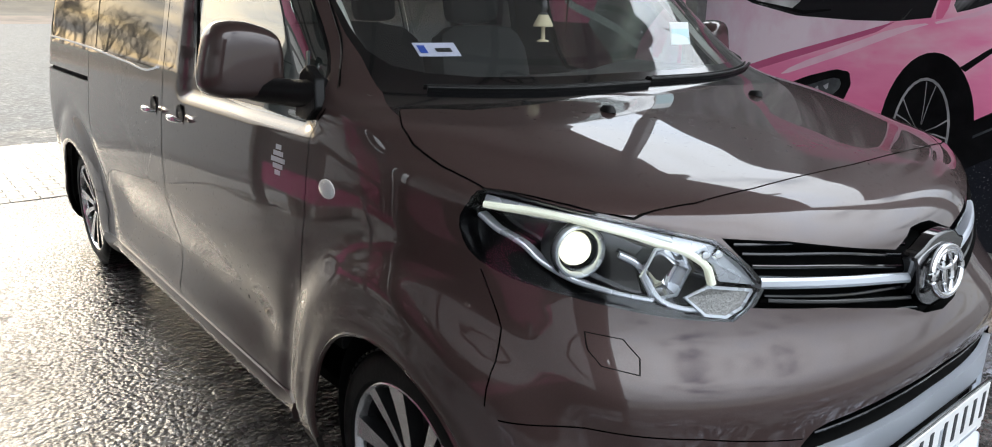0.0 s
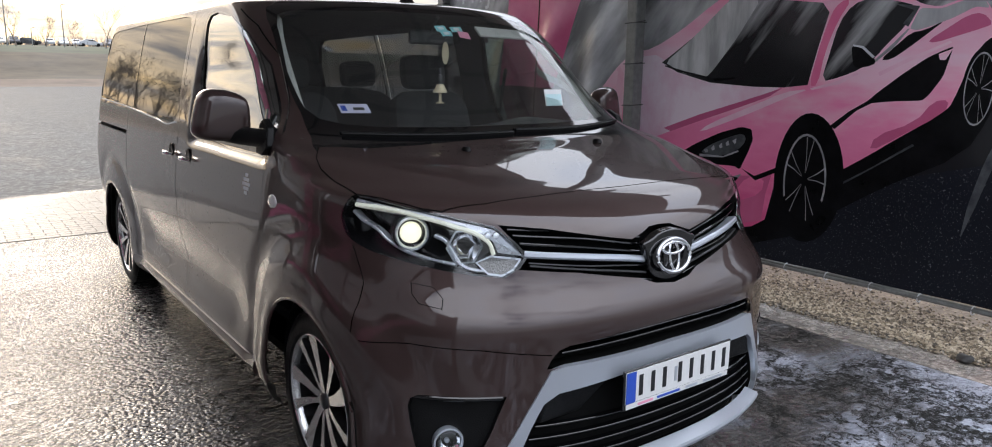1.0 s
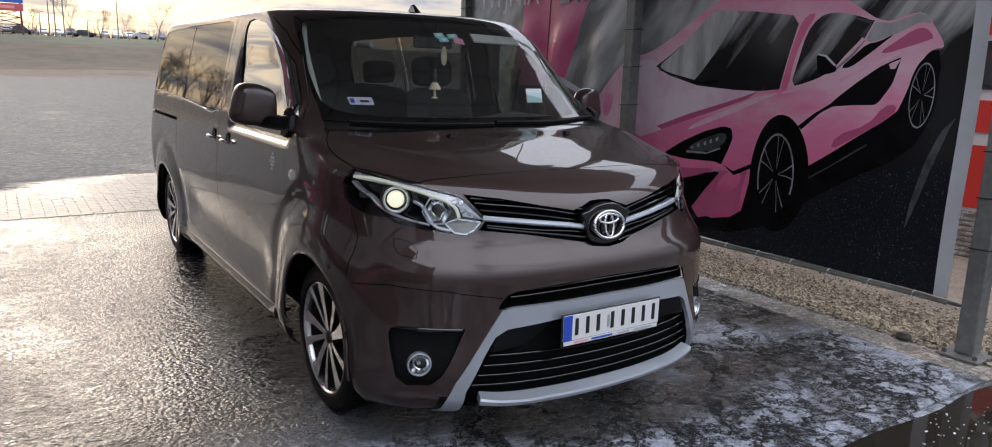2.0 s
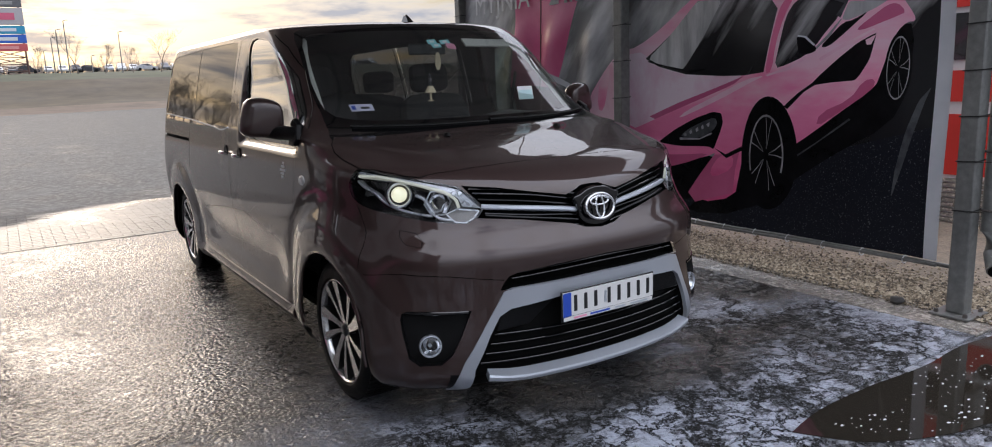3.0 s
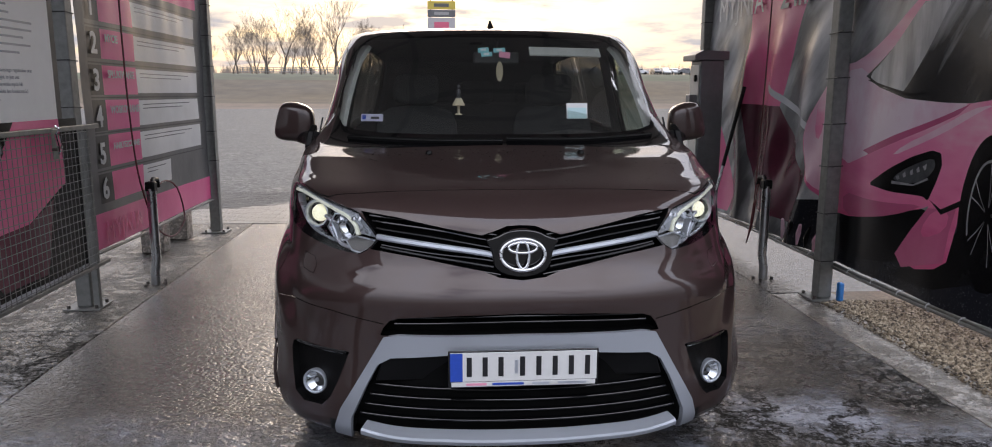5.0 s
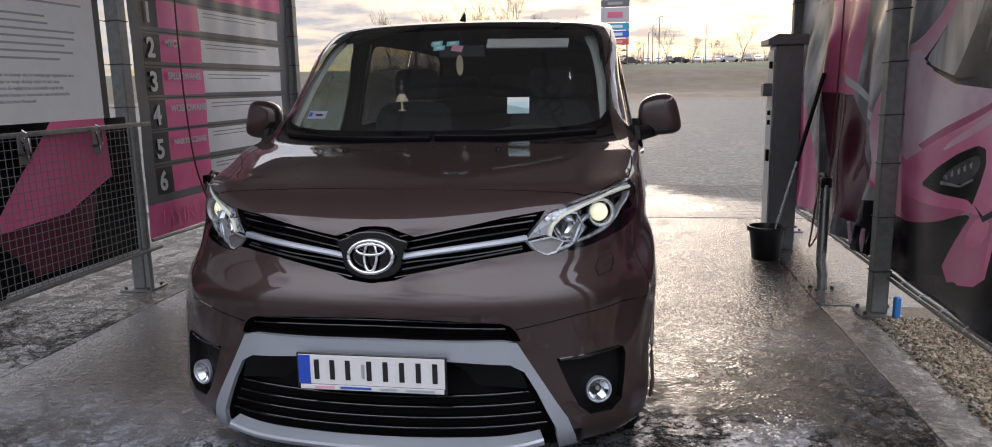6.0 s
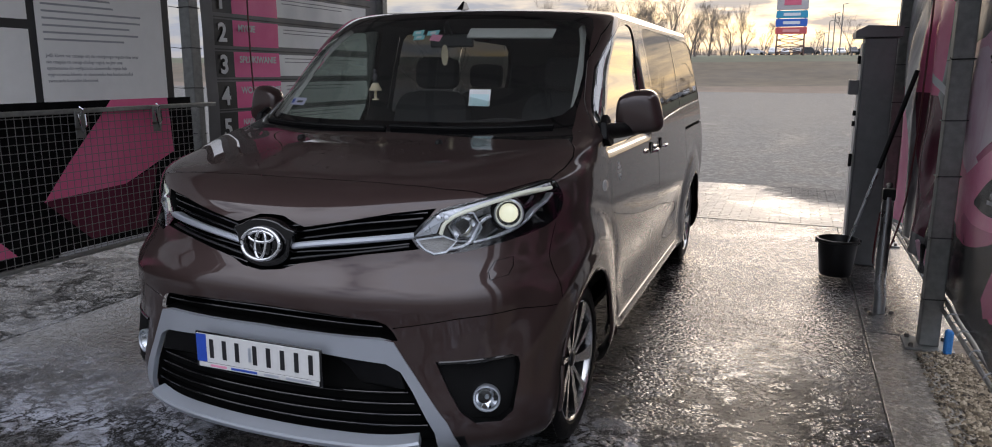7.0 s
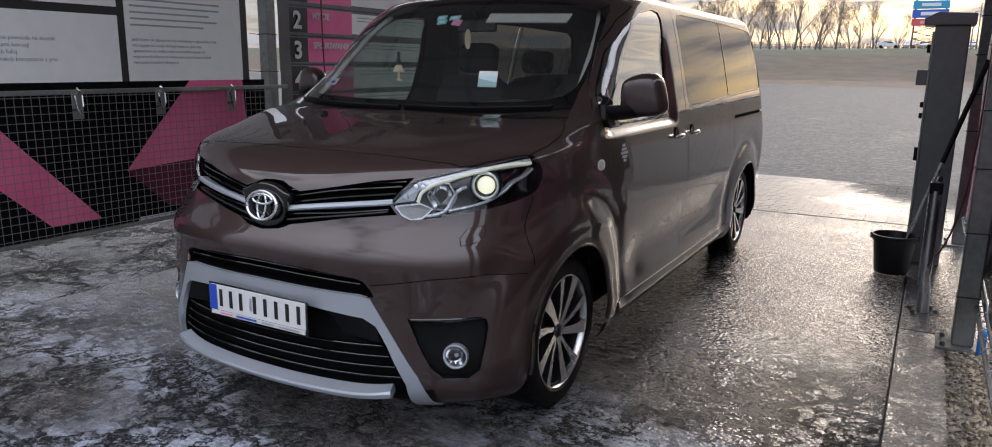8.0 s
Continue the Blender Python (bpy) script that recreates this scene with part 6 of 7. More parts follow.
# left: mesh fence with dark sheet, notice boards
fence = empty("mesh_fence", "galvanised mesh fence with a black and pink sheet", "fence")
FX = -2.555
part("top_rail", box(FX - .015, FX + .015, -1.4, 2.78, 1.215, 1.245), GALV, fence, bevel=.004)
part("bottom_rail", box(FX - .015, FX + .015, -1.4, 2.78, .305, .33), GALV, fence, bevel=.004)
part("end_rail", box(FX - .012, FX + .012, 2.60, 2.625, .33, 1.215), GALV, fence, bevel=.003)
for y in (-1.38, 2.66):
    part("leg", box(FX - .06, FX - .02, y - .02, y + .02, .004, 1.2), GALV, fence, bevel=.003)
WIRE = plain("dull_wire", (.2, .2, .2), .5, .5, 40, .2, 0)
wire_v, wire_h = bpy.data.meshes.new("wire"), bpy.data.meshes.new("wire")
for me, a, b in ((wire_v, (0, 0, .32), (0, 0, 1.22)), (wire_h, (0, -1.4, 0), (0, 2.62, 0))):
    w = rod(a, b, .0022, seg=6, caps=False)
    w.to_mesh(me)
    w.free()
    me.materials.append(WIRE)
for k in range(81):
    ob = new("wire", wire_v)
    ob.parent, ob.location = fence, (FX + .012, -1.38 + k * .05, 0)
for k in range(18):
    ob = new("wire", wire_h)
    ob.parent, ob.location = fence, (FX + .016, 0, .352 + k * .05)
cloth = sheet_grid(-1.4, 2.56, .3, 1.29, lambda y, z: FX - .03 + .004 * math.sin(y * 9 + z * 4), .08)
print_on(cloth, [(.2, 1.29), (.489, 1.02), (1.078, .388), (.737, .39), (.1, 1.0), (-.2, 1.29)], 1)
print_on(cloth, [(1.84, 1.29), (2.33, 1.29), (2.36, .9), (1.9, .72), (1.28, .686)], 1)
print_on(cloth, [(1.28, .684), (1.9, .72), (2.2, .82), (2.05, .394), (1.595, .394)], 2)
print_on(cloth, [(1.3, .26), (2.56, .26), (2.56, .345), (1.35, .352)], 3)
part("dark_sheet", cloth, [M_BLACK, M_HOT, M_WINE, M_EDGE], fence, "black sheet with pink shapes")


def latch(y):
    t = empty("toggle_latch", "bright steel toggle latch on the fence rail", "latch", "fence latches")
    x = FX + .018
    part("plate", box(x, x + .006, y - .035, y + .035, 1.06, 1.235), GALV, t, bevel=.004)
    part("lever", tube([(x + .02, y - .025, 1.21), (x + .03, y - .02, 1.14), (x + .02, y, 1.09), (x + .03, y + .02, 1.14), (x + .02, y + .025, 1.21)], .006, 6), CHROME, t)
    part("hook", tube([(x + .01, y, 1.2), (x + .035, y, 1.24), (x + .01, y, 1.255)], .006, 6), CHROME, t)
    part("pivot", rod((x, y - .03, 1.12), (x + .03, y - .03, 1.12), .01, seg=10), BOLT, t)


for y in (.33, .95, 1.55, 2.17):
    latch(y)

board = empty("notice_board", "black framed notice board with white text panels", "board")
BX = -2.60
part("backing", box(BX - .03, BX, -1.2, 2.425, 1.262, 2.62), plain("black_board", (.014, .014, .016), .5, 0, 30, .2, .05), board, bevel=.004)
PANEL = plain("white_panel", (.8, .8, .79), .5, 0, 12, .05, .03)
part("panel", box(BX, BX + .004, -.6, 1.315, 1.285, 1.72), PANEL, board, "white printed panel")
part("panel", box(BX, BX + .004, -.6, 1.315, 1.775, 2.5), PANEL, board, "white printed panel")
part("panel", box(BX, BX + .004, 1.37, 2.355, 1.285, 2.5), PANEL, board, "white printed panel")
T = (90, 0, 90)
for k, line in enumerate(("uszkodzenia powstałe na skutek", "z elementami korozji", "oklejonych folią", "oraz instrukcji korzystania z pro-")):
    words(line, .036, GREY_PRINT, board, (BX + .005, .42, 1.545 - k * .042), T, "grey printed text")
for k, line in enumerate(("Jeśli klient nie stosuje się do niniejszego regulaminu oraz", "nie reaguje na uwagi obsługi myjni, to jest ona", "uprawniona do wyłączenia stanowiska mycia lub",
                          "wyproszenia klienta ze stanowiska bez konieczności", "zwracania kosztów klientowi.")):
    words(line, .0305, GREY_PRINT, board, (BX + .005, 1.41, 1.56 - k * .038), T, "grey printed text")
r = random.Random(3)
for k in range(17):
    if k in (7,):
        continue
    part("text_bar", box(BX + .004, BX + .005, 1.41, 1.41 + r.uniform(.5, .9), 1.66 + k * .042, 1.672 + k * .042), GREY_PRINT, board)
for k in range(12):
    part("text_bar", box(BX + .004, BX + .005, -.2, -.2 + r.uniform(.8, 1.4), 1.82 + k * .045, 1.834 + k * .045), GREY_PRINT, board)

# left: rippled price and programme sheet
def menu_x(y, z):
    return -2.635 + .004 * math.sin(y * 6 + z * 3) + .003 * math.sin(z * 11 - y * 2) + .008 * math.sin(y * 17 + z * 1.5) * max(0, z - 1.6)


menu = empty("programme_banner", "rippled banner listing numbered wash programmes", "banner")
g = sheet_grid(2.79, 5.43, .37, 2.62, menu_x, .06)
M_CHAR = vinyl("print_charcoal", (.075, .075, .08), (.12, .12, .125), 2, rough=.3, gloss=.4)
M_BOX = vinyl("print_pale_box", (.66, .66, .66), (.76, .76, .76), 3, rough=.3, gloss=.4)
M_TEXT = vinyl("print_text_grey", (.2, .2, .21), (.26, .26, .27), 3)
MENU_HOT = vinyl("menu_pink", (.74, .09, .26), (.8, .14, .33), 2, rough=.3, gloss=.4)
MENU_BLACK = vinyl("menu_black", (.008, .008, .009), (.014, .014, .015), 6, rough=.3, gloss=.4)
print_on(g, [(2.7, .3), (5.5, .3), (5.5, .6), (2.7, .62)], 1)
rows = ((.68, .885), (.925, 1.15), (1.18, 1.395), (1.43, 1.635), (1.68, 1.885), (1.935, 2.14))
for k, (z0, z1) in enumerate(rows):
    print_on(g, [(2.92, z0), (3.14, z0), (3.14, z1), (2.92, z1)], 2)
    print_on(g, [(3.14, z0), (3.72, z0), (3.72, z1), (3.14, z1)], 1)
    end = 4.35 if k == 0 else 5.22
    print_on(g, [(3.72, z0 + .01), (end, z0 + .01), (end, z1 - .01), (3.72, z1 - .01)], 3)
    for j in range(2):
        z, far = z1 - .04 - j * .03, 3.8 + (.42 if k == 0 else 1.15) - .2 * j
        print_on(g, [(3.8, z), (far, z), (far, z - .007), (3.8, z - .007)], 4)
    print_on(g, [(2.92, z1 + .012), (5.3, z1 + .006), (5.3, z1 + .016), (2.92, z1 + .022)], 2)
print_on(g, [(3.0, 2.22), (5.3, 2.22), (5.3, 2.6), (3.0, 2.6)], 1)
part("vinyl_sheet", g, [M_CHAR, MENU_HOT, MENU_BLACK, M_BOX, M_TEXT], menu, "printed vinyl sheet")
names = ("", "NABŁYSZCZANIE", "WOSKOWANIE", "SPŁUKIWANIE", "MYCIE", "")
for k, (z0, z1) in enumerate(rows):
    words(str(6 - k), .2, WHITE_PRINT, menu, (-2.625, 2.955, z0 + .035), T, "white printed number", .006)
    if names[k]:
        words(names[k], .075 if k != 1 else .062, WHITE_PRINT, menu, (-2.625, 3.19, z0 + .12), T, "white printed word", .002)
words("MYJNIA", .2, M_HOT, menu, (-2.625, 2.95, .41), T, "pink printed words")
part("lower_tube", tube([(-2.62, y, .355 + .006 * math.sin(y * 3)) for y in np.linspace(2.78, 5.45, 20)], .013, 8), GALV, menu)
for y in (4.55, 5.2):
    part("block", box(-2.99, -2.79, y - .09, y + .09, .004, .34), STRIP, menu, "concrete foot block", bevel=.01)


# lance holders with hoses
def holder(x, y, s, hose):
    h = empty("lance_holder", "bent stainless post holding a spray gun", "holder", "lance holders")
    part("pipe", tube([(x, y, .004), (x, y, .1), (x - s * .012, y + .012, .2), (x - s * .012, y + .012, .74)], .034, 20), STEEL, h, "brushed steel pipe")
    part("cap", box(x - .035 - s * .012, x + .035 - s * .012, y - .02, y + .045, .72, .79), MATT_BLACK, h, bevel=.008)
    part("gun", tube([(x - s * .01, y + .02, .76), (x - s * .0, y + .1, .80), (x, y + .17, .79), (x, y + .2, .73)], [.015, .018, .018, .014], 10), MATT_BLACK, h, "black spray gun")
    part("trigger", tube([(x, y + .07, .79), (x, y + .085, .70), (x, y + .15, .70), (x, y + .17, .77)], .008, 8), MATT_BLACK, h)
    for dx, dy in ((.07, .0), (-.07, .02), (.04, .08), (-.05, -.07)):
        part("bolt", spun([(0, .022), (.012, .02), (.014, .0)], Matrix.Translation((x + dx, y + dy, .004)), 6), BOLT, h)
    part("hose", tube([tuple(p) for p in curve_points(hose, 60)], .0065, 8), HOSE, h, "dark red rubber hose")
    return h


STEEL = plain("brushed_steel", (.42, .43, .44), .28, .95, 30, .15, .05)
HOSE = plain("dark_red_hose", (.11, .016, .02), .5, 0, 40, .3, .1)
holder(-2.45, 3.31, -1, [(-2.5, 3.18, 3.8), (-2.5, 3.17, 2.2), (-2.5, 3.17, 1.78), (-2.5, 3.19, 1.32), (-2.49, 3.29, .74), (-2.46, 3.5, .38), (-2.44, 3.75, .30), (-2.43, 3.98, .4), (-2.44, 3.9, .66), (-2.45, 3.6, .76), (-2.45, 3.5, .74)])
holder(2.245, 3.15, 1, [(2.44, 3.7, 3.8), (2.44, 3.75, 2.0), (2.44, 3.78, 1.48), (2.43, 3.8, .95), (2.38, 3.72, .5), (2.3, 3.6, .28), (2.22, 3.45, .24), (2.2, 3.32, .4), (2.22, 3.3, .66), (2.245, 3.34, .74)])

# payment post
term = empty("payment_post", "grey metal payment post with sloped cap", "terminal")
CASE = plain("grey_case", (.19, .195, .2), .4, .4, 20, .15, .05)
PALE_CASE = plain("pale_case", (.48, .48, .46), .45, .3, 20, .12, .05)
part("body", box(2.11, 2.33, 4.42, 4.70, .004, 1.74), CASE, term, "dark grey case", bevel=.01)
part("front_panel", box(2.098, 2.11, 4.44, 4.68, .05, 1.7), PALE_CASE, term, "pale front panel", bevel=.004)
part("cap", prism([(2.04, 1.74), (2.36, 1.74), (2.36, 1.82), (2.12, 1.83), (2.04, 1.79)], lambda u, v, d: (u, 4.39 + d, v), .35), CASE, term, smooth=False, bevel=.006)
part("slot_box", box(2.03, 2.098, 4.47, 4.58, 1.32, 1.43), CASE, term, bevel=.006)
for z, s in ((1.58, .03), (1.18, .02), (1.1, .02), (.82, .05)):
    part("button", box(2.075, 2.098, 4.5 - s / 2, 4.5 + s / 2, z - s, z + s), MATT_BLACK, term, bevel=.004)

# bucket with broom
bucket = empty("bucket", "black plastic bucket with a wire bail", "bucket")
BUCKET = plain("black_bucket", (.012, .012, .013), .4, 0, 40, .3, .1)
at = Matrix.Translation((2.03, 4.05, .004))
part("pail", spun([(0, .004), (.105, .004), (.112, .012), (.138, .255), (.148, .262), (.148, .278), (.14, .28), (.134, .262), (.108, .02), (0, .016)], at, 40), BUCKET, bucket)
part("bail", tube([(2.03 + .15 * math.cos(a), 4.05 - .03 - .05 * math.sin(a), .27 - .05 * math.sin(a)) for a in np.linspace(0, math.pi, 20)], .004, 6), GALV, bucket, "wire bail")
for s in (1, -1):
    part("bail_lug", box(2.03 + s * .145 - .012, 2.03 + s * .145 + .012, 4.03, 4.07, .245, .285), BUCKET, bucket, bevel=.004)
broom = empty("wash_brush", "long wash brush leaning in the bucket", "brush")
part("handle", rod((2.06, 4.06, .10), (2.26, 4.15, .80), .012, seg=12), STEEL, broom, "bright metal handle")
part("grip", rod((2.26, 4.15, .80), (2.452, 4.235, 1.50), .017, seg=12), MATT_BLACK, broom, "black rubber grip")
part("head", box(2.0, 2.1, 4.0, 4.1, .03, .10), BLUE, broom, bevel=.01)
blue = tagged(part("blue_brush", box(2.495, 2.535, 2.47, 2.515, .004, .14), plain("blue_bristle", (.03, .2, .55), .7, 0, 120, .3, .4), None, "small blue brush behind the post", bevel=.012), category="brush")
blue.rotation_euler = (0, 0, 0)

# down pipe by the near post
pipe = empty("rain_pipe", "grey metal rain pipe with open foot", "pipe")
part("pipe", tube([(2.505, -.365, 3.8), (2.505, -.365, .5), (2.495, -.395, .38), (2.40, -.46, .3)], .05, 20), GALV, pipe)
# dark plug on the closed end paints the shade inside the pipe's mouth
part("mouth", tube([(2.41, -.453, .306), (2.393, -.465, .296)], .042, 20), GAP, pipe)
for z in (.62, .95, 1.6):
    part("bracket", tube([(2.505 + .056 * math.cos(a), -.365 + .056 * math.sin(a), z) for a in np.linspace(0, 2 * math.pi, 16, endpoint=False)], .007, 6, closed=True), BOLT, pipe)

# striped hoarding seen through the gap beside the mural
shop = empty("striped_hoarding", "white hoarding with red blocks behind the banner", "hoarding")
SHOP_W, SHOP_R = plain("hoarding_white", (.6, .6, .6), .6, 0, 3, .08, .05), plain("hoarding_red", (.55, .03, .02), .5, 0, 3, .1, .02)
part("board", box(5.0, 5.06, .2, 3.2, .0, 2.4), SHOP_W, shop, smooth=False)
for z0, z1 in ((.44, .98), (1.09, 1.36), (1.9, 2.2)):
    part("red_block", box(4.985, 5.0, .4, 1.25, z0, z1), SHOP_R, shop, smooth=False)
part("grey_window", box(4.985, 5.0, .5, 1.3, 1.45, 1.85), GLOSS_BLACK, shop, smooth=False)
for k in range(9):
    part("slat", box(4.97, 5.0, .2, 3.2, .02 + k * .045, .05 + k * .045), STRIP, shop, smooth=False)

# ---- the distance ----
# bark and twig colours are lightened to paint in the haze of distance
BARK = plain("bare_bark", (.15, .126, .11), .9, 0, 3, .3, .3)
TWIG = plain("bare_twigs", (.2, .168, .145), .9, 0, 3, .3, 0)


def bare_tree(seed, height):
    r = random.Random(seed)
    tree = empty("bare_tree", "leafless winter tree with fine twigs on the bank", "tree", "bare trees")
    trunk, twigs = bmesh.new(), bmesh.new()

    def limb(p, d, length, radius, depth):
        pts, rad = [p], [radius]
        n = 4
        for k in range(n):
            d = (d + Vector((r.gauss(0, .12), r.gauss(0, .12), .05 + r.gauss(0, .05)))).normalized()
            pts.append(pts[-1] + d * length / n)
            rad.append(radius * (1 - .62 * (k + 1) / n))
        tube(pts, rad, 6 if depth < 2 else 4 if depth < 3 else 3, trunk if depth < 2 else twigs)
        if depth >= 4:
            return
        for k in range((7, 6, 4, 3, 3)[depth]):
            i = r.choice((2, 3, 4)) if depth else r.choice((1, 2, 3, 4, 4))
            a = r.uniform(0, 6.28)
            side = Vector((math.cos(a), math.sin(a), r.uniform(.3, 1.0)))
            limb(pts[i], (d * .75 + side * r.uniform(.45, .9)).normalized(), length * r.uniform(.5, .72), max(.013, rad[i] * .55), depth + 1)
    limb(Vector((0, 0, -.2)), Vector((0, 0, 1)), height * .42, height * .016, 0)
    part("trunk", trunk, BARK, tree)
    part("crown", twigs, TWIG, tree, "fine bare twigs")
    return tree


protos = [bare_tree(11 + k, h) for k, h in enumerate((10.5, 12.5, 9.5))]
spots = ((-25.5, 112, .95, 0), (-23.6, 115, 1.0, 1), (-21.4, 110, .9, 2), (-19.5, 116, .95, 0), (-17.6, 113, .8, 1), (-15.4, 111, 1.1, 1), (-12.6, 114, 1.0, 0), (-10.8, 117, .85, 2), (-7.4, 112, .8, 0), (-5.6, 116, .7, 2),
         (-28, 115, .9, 2), (-31, 118, 1.0, 0), (10.5, 150, .7, 1), (15, 152, .65, 0), (19, 148, .6, 2), (4.5, 155, .6, 0), (24, 150, .7, 1), (-36, 120, .9, 1), (-24.6, 122, .9, 2), (-22.5, 124, .95, 0), (-20.4, 121, .85, 1), (-18.4, 123, .9, 2), (-14.2, 122, .9, 0), (-11.6, 124, .8, 1), (-9.2, 120, .7, 0), (-27, 121, .9, 1), (-29.4, 124, .9, 0), (-16.6, 125, .85, 1), (-13.2, 120, .8, 2), (-6.6, 124, .75, 1), (-3.4, 126, .7, 0), (-33, 123, .95, 2))
used = set()
for x, y, s, k in spots:
    m = pose(x, y, profile_z(y), 0, 0, (x * 37) % 360) @ Matrix.Scale(s, 4)
    if k not in used:
        protos[k].matrix_basis = m
        used.add(k)
        base = protos[k]
    else:
        c = copy_thing(protos[k], Matrix.Identity(4))
        c.matrix_basis = m
# brown scrub along the road
r = random.Random(21)
scrub = bmesh.new()
for k in range(900):
    x, y = r.uniform(-60, 75), r.uniform(178, 192)
    z, h = profile_z(y), r.uniform(1.2, 3.2) * (1 if x < -2 else 1.2)
    for j in range(4):
        dx = r.uniform(-.7, .7)
        scrub.faces.new([scrub.verts.new(p) for p in ((x + dx * .3 - .05, y, z), (x + dx * .3 + .05, y, z), (x + dx, y + .3, z + h * r.uniform(.6, 1)))])
tagged(part("scrub", scrub, TWIG, None, "brown leafless scrub behind the road", smooth=False), category="shrubs", kind="stuff")


def parked_car(x, y, turn, colour, tall=1.0):
    car = empty("parked_car", f"small {colour[0]} car parked along the far road", "car", "parked cars")
    body = bmesh.new()
    prof = [(-2.1, .25), (-2.15, .6), (-1.95, .85), (-1.1, .95), (-.5, 1.42 * tall), (.9, 1.45 * tall), (1.75, 1.0), (2.1, .92), (2.15, .3)]
    prism(prof, lambda u, v, d: (u, -.82 + d, v), 1.64, body)
    for v in body.verts:
        if v.co.z > 1.1:
            v.co.y *= .8
    part("body", body, colour[1], car, bevel=.06)
    for s in (-1, 1):
        part("window", prism([(-1.0, .98), (-.48, 1.35 * tall), (.85, 1.38 * tall), (1.5, 1.0)], lambda u, v, d: (u, s * (.83 - .17 * (v - .95) / .5 + d * .1), v), .02), GLOSS_BLACK, car, smooth=False)
        for wx in (-1.35, 1.35):
            part("wheel", rod((wx, s * .72, .31), (wx, s * .86, .31), .31, seg=16), RUBBER, car)
    part("windscreen", prism([(-.62, 1.0), (.62, 1.0), (.52, 1.36 * tall), (-.52, 1.36 * tall)], lambda u, v, d: (-1.06 + (v - 1.0) * 1.45 - .02 + d, u, v), .02), GLOSS_BLACK, car, smooth=False)
    car.matrix_basis = pose(x, y, profile_z(y), 0, 0, turn)
    return car


PAINTS = [(n, plain(f"{n}_car_paint", c, .3, .3, 20, .05, 0, Coat_Weight=.8)) for n, c in (("white", (.6, .6, .62)), ("silver", (.4, .41, .43)), ("dark", (.03, .03, .035)), ("black", (.015, .015, .018)), ("grey", (.15, .15, .16)))]
lay = (0, 1, 1, 3, 2, 1, 0, 2, 3, 1, 0, 0, 1, 4, 0, 2, 1, 0, 4, 1, 0, 2, 0, 1, 4, 0, 1, 3, 0, 1, 2, 0)
xcar = -7.0
for k, c in enumerate(lay):
    parked_car(xcar, 172 + (k % 3) * .7, 90 + (k * 37) % 9 - 4 + (90 if k % 4 == 0 else 0), PAINTS[c], 1.0 + .12 * (k % 3 == 1))
    xcar += 2.35 if k % 4 else 3.6

# sign tower
tower = empty("sign_tower", "tall lattice tower with coloured shop signs", "sign")
LATT = plain("tower_steel", (.12, .07, .06), .6, .4, 2, .2, 0)
ty, tz = 125.0, profile_z(125)
for sx in (-1, 1):
    for sy in (-1, 1):
        part("leg", rod((sx * 2.0 + .3, ty + sy * .6, tz), (sx * 1.75 + .3, ty + sy * .6, 17), .11, seg=6), LATT, tower)
for k in range(4):
    z0, z1 = tz + k * .95, tz + (k + 1) * .95
    for s in (-1, 1):
        part("brace", rod((s * 1.95 + .3, ty - .6, z0), (-s * 1.92 + .3, ty - .6, z1), .06, seg=5), LATT, tower)
    part("brace", rod((-1.95 + .3, ty - .6, z1), (1.95 + .3, ty - .6, z1), .06, seg=5), LATT, tower)
flat_sign = lambda n, c: plain(n, c, .5, 0, 2, .06, 0)  # noqa: E731
for z0, z1, name, col, mark in ((7.35, 8.35, "red", (.55, .1, .11), (.7, .3, .3)), (8.45, 9.6, "blue", (.03, .12, .5), (.65, .68, .72)), (9.7, 10.8, "teal", (.03, .3, .5), (.65, .68, .72)),
                                (10.9, 13.2, "grey", (.42, .4, .42), (.6, .12, .2)), (13.3, 14.4, "dark", (.12, .12, .13), (.3, .3, .3)), (14.5, 15.8, "yellow", (.55, .42, .08), (.1, .1, .1))):
    w = part("sign_panel", box(-1.95, 2.55, ty - .95, ty - .65, z0, z1), flat_sign(f"sign_{name}", col), tower, f"{name} sign panel", bevel=.03)
    part("sign_mark", box(-.9, 1.5, ty - .98, ty - .95, z0 + .3 * (z1 - z0), z1 - .3 * (z1 - z0)), flat_sign(f"mark_{name}", mark), w, smooth=False)

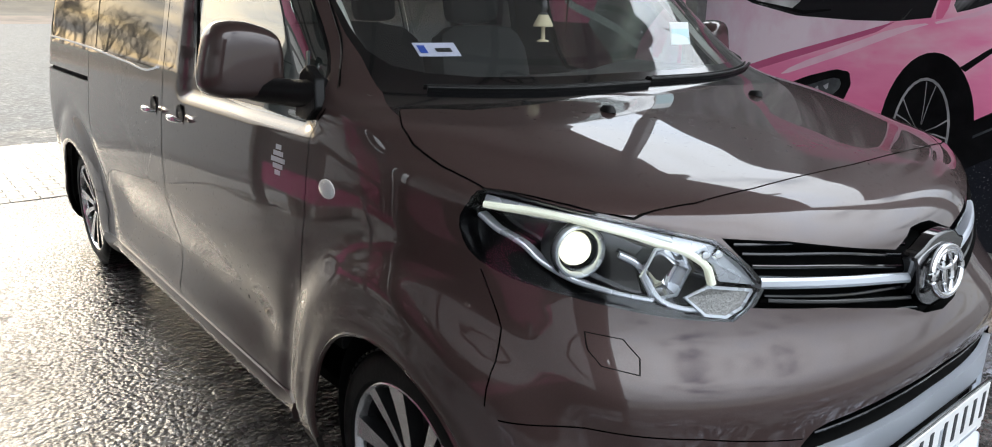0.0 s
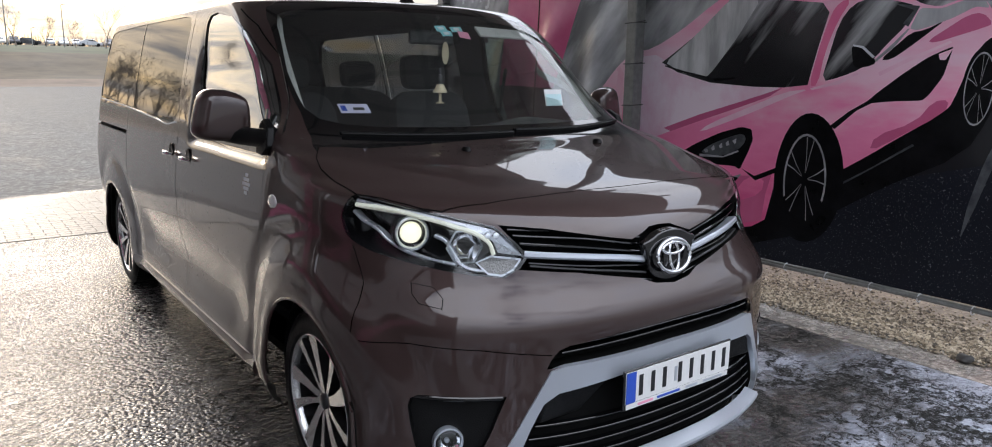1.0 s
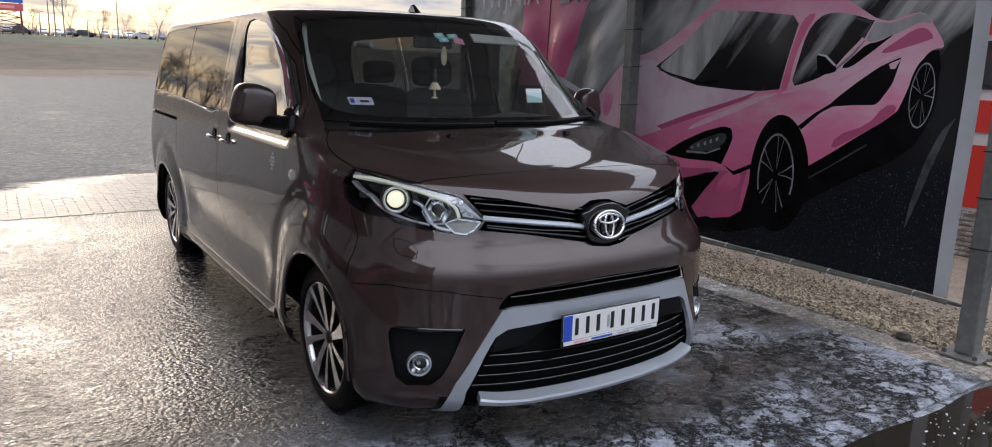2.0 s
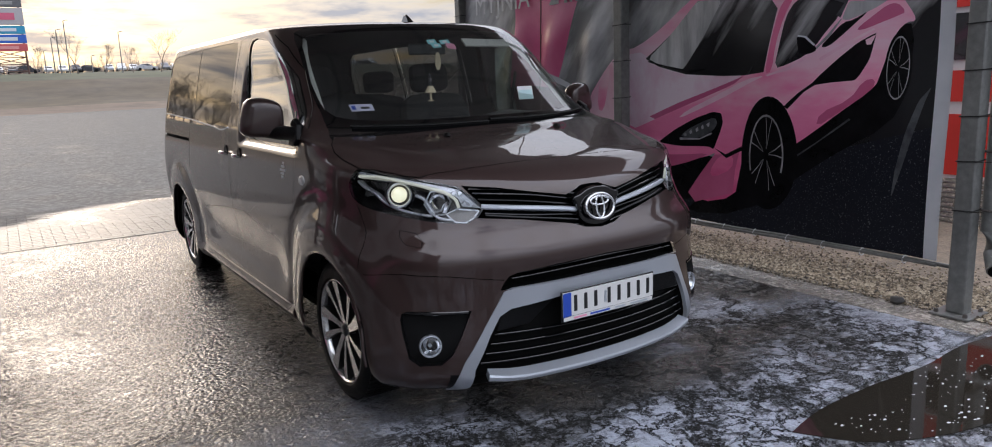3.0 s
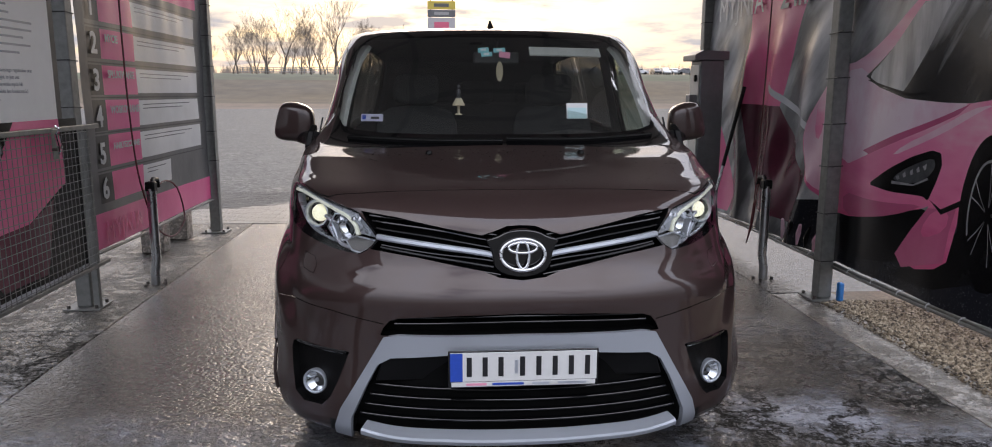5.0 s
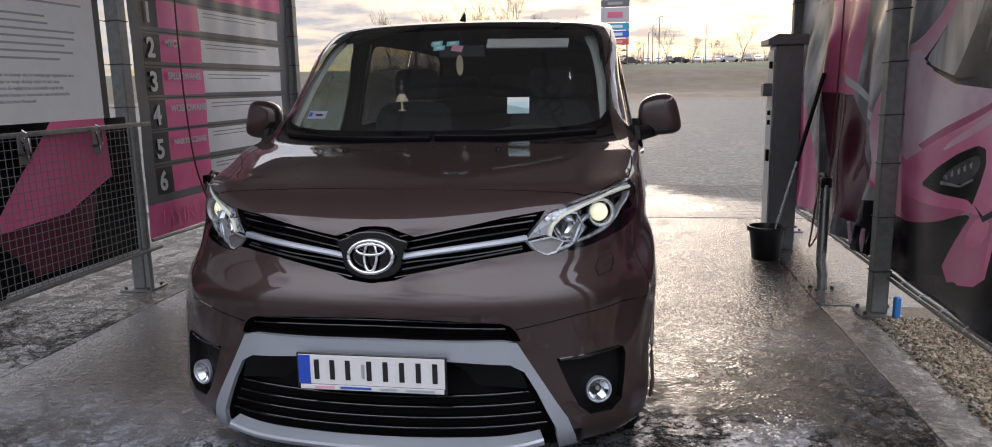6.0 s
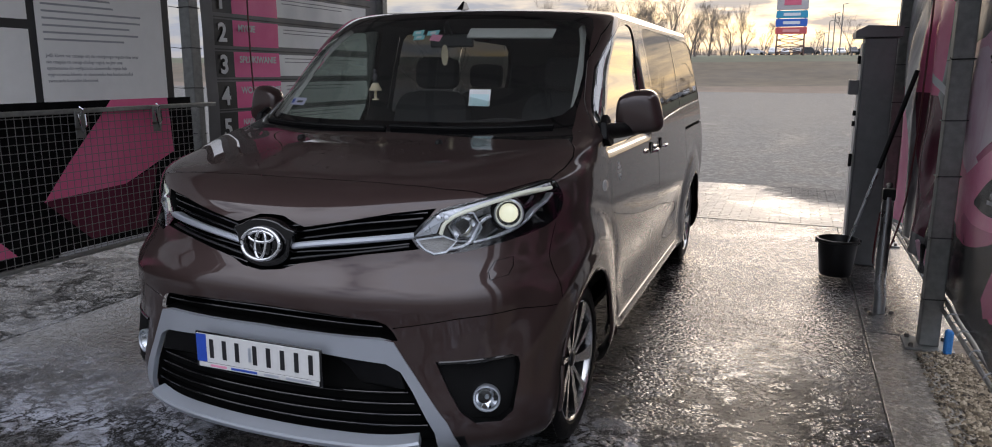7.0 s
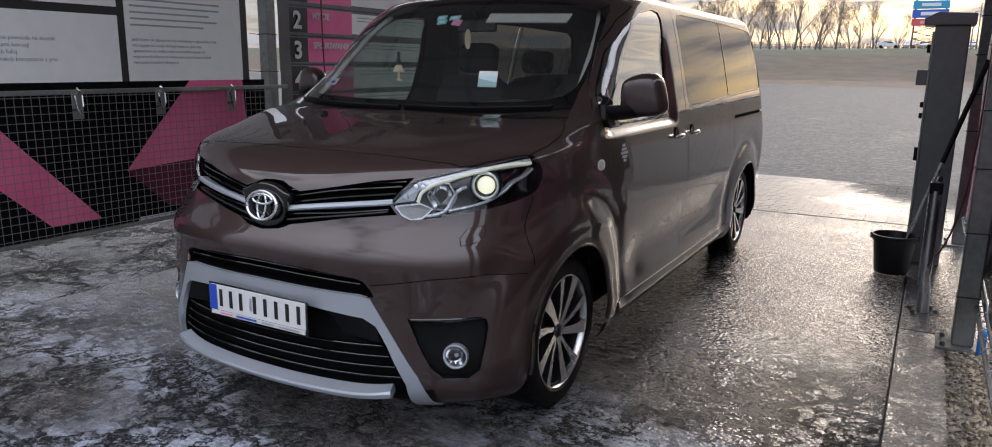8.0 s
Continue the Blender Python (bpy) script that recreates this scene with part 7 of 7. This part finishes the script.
# lamp poles
for az, top, y in ((3.4, 9.5, 130), (3.74, 10.5, 128), (4.24, 11.5, 124), (2.9, 8.6, 150), (7.4, 11.0, 140), (5.6, 8.0, 160)):
    x = y * math.tan(radians(az)) - 1.9
    lampost = empty("street_lamp", "thin tall grey street lamp by the road", "lamp", "street lamps")
    part("pole", rod((x, y, profile_z(y)), (x, y, top), .10, .06, seg=8), GALV, lampost)
    part("arm", rod((x, y, top), (x + .35, y, top + .08), .05, .04, seg=6), GALV, lampost)
    part("head", box(x + .25, x + .65, y - .09, y + .09, top + .05, top + .14), GALV, lampost, bevel=.03)

# white road rail
guard = empty("road_rail", "pale metal railing along the far road", "rail")
for k in range(15):
    x = -26 + k * 1.0
    part("rail_post", rod((x, 101, 3.4), (x, 101, 4.5), .05, seg=6), GALV, guard)
for z in (3.95, 4.25, 4.5):
    part("rail_bar", rod((-26.3, 101, z), (-11.7, 101, z), .04, seg=6), GALV, guard)

# pavers behind the bay, last
pav = empty("paver_strip", "wet grey block paving behind the bay", "paving", kind="structure")
block = bpy.data.meshes.new("paver")
b = box(-.0983, .0983, -.0483, .0483, -.05, 0)
bmesh.ops.bevel(b, geom=[e for e in b.edges if all(v.co.z > -.01 for v in e.verts)], offset=.004, segments=1, affect="EDGES")
b.to_mesh(block)
b.free()
block.materials.append(PAVER)
r = random.Random(31)
cells = []
for row in range(27):
    for col in range(90):
        cells.append((-13 + col * .2 + (row % 2) * .1, 6.06 + row * .1 + .0, r.uniform(-.0006, .0008)))
near = sorted(cells, key=lambda c: (c[1] - 6) * 3 + abs(c[0] + 2.2))[:290]
taken = set(near)
for c in near:
    ob = new("paver", block)
    ob.parent, ob.location = pav, (c[0], c[1], .004 + c[2])
rest = bmesh.new()
tmpl = [(-.0972, -.0472), (.0972, -.0472), (.0972, .0472), (-.0972, .0472)]
verts, faces = [], []
for c in cells:
    if c in taken:
        continue
    i = len(verts)
    verts += [(c[0] + u, c[1] + v, .004 + c[2]) for u, v in tmpl] + [(c[0] + u * 1.01, c[1] + v * 1.02, -.008) for u, v in tmpl]
    faces += [(i, i + 1, i + 2, i + 3)] + [(i + k, i + 4 + k, i + 4 + (k + 1) % 4, i + (k + 1) % 4) for k in range(4)]
rest.free()
me = bpy.data.meshes.new("far_pavers")
me.from_pydata(verts, [], faces)
me.materials.append(PAVER)
ob = tagged(new("far_pavers", me), "", "", kind="stuff")
ob.parent = pav
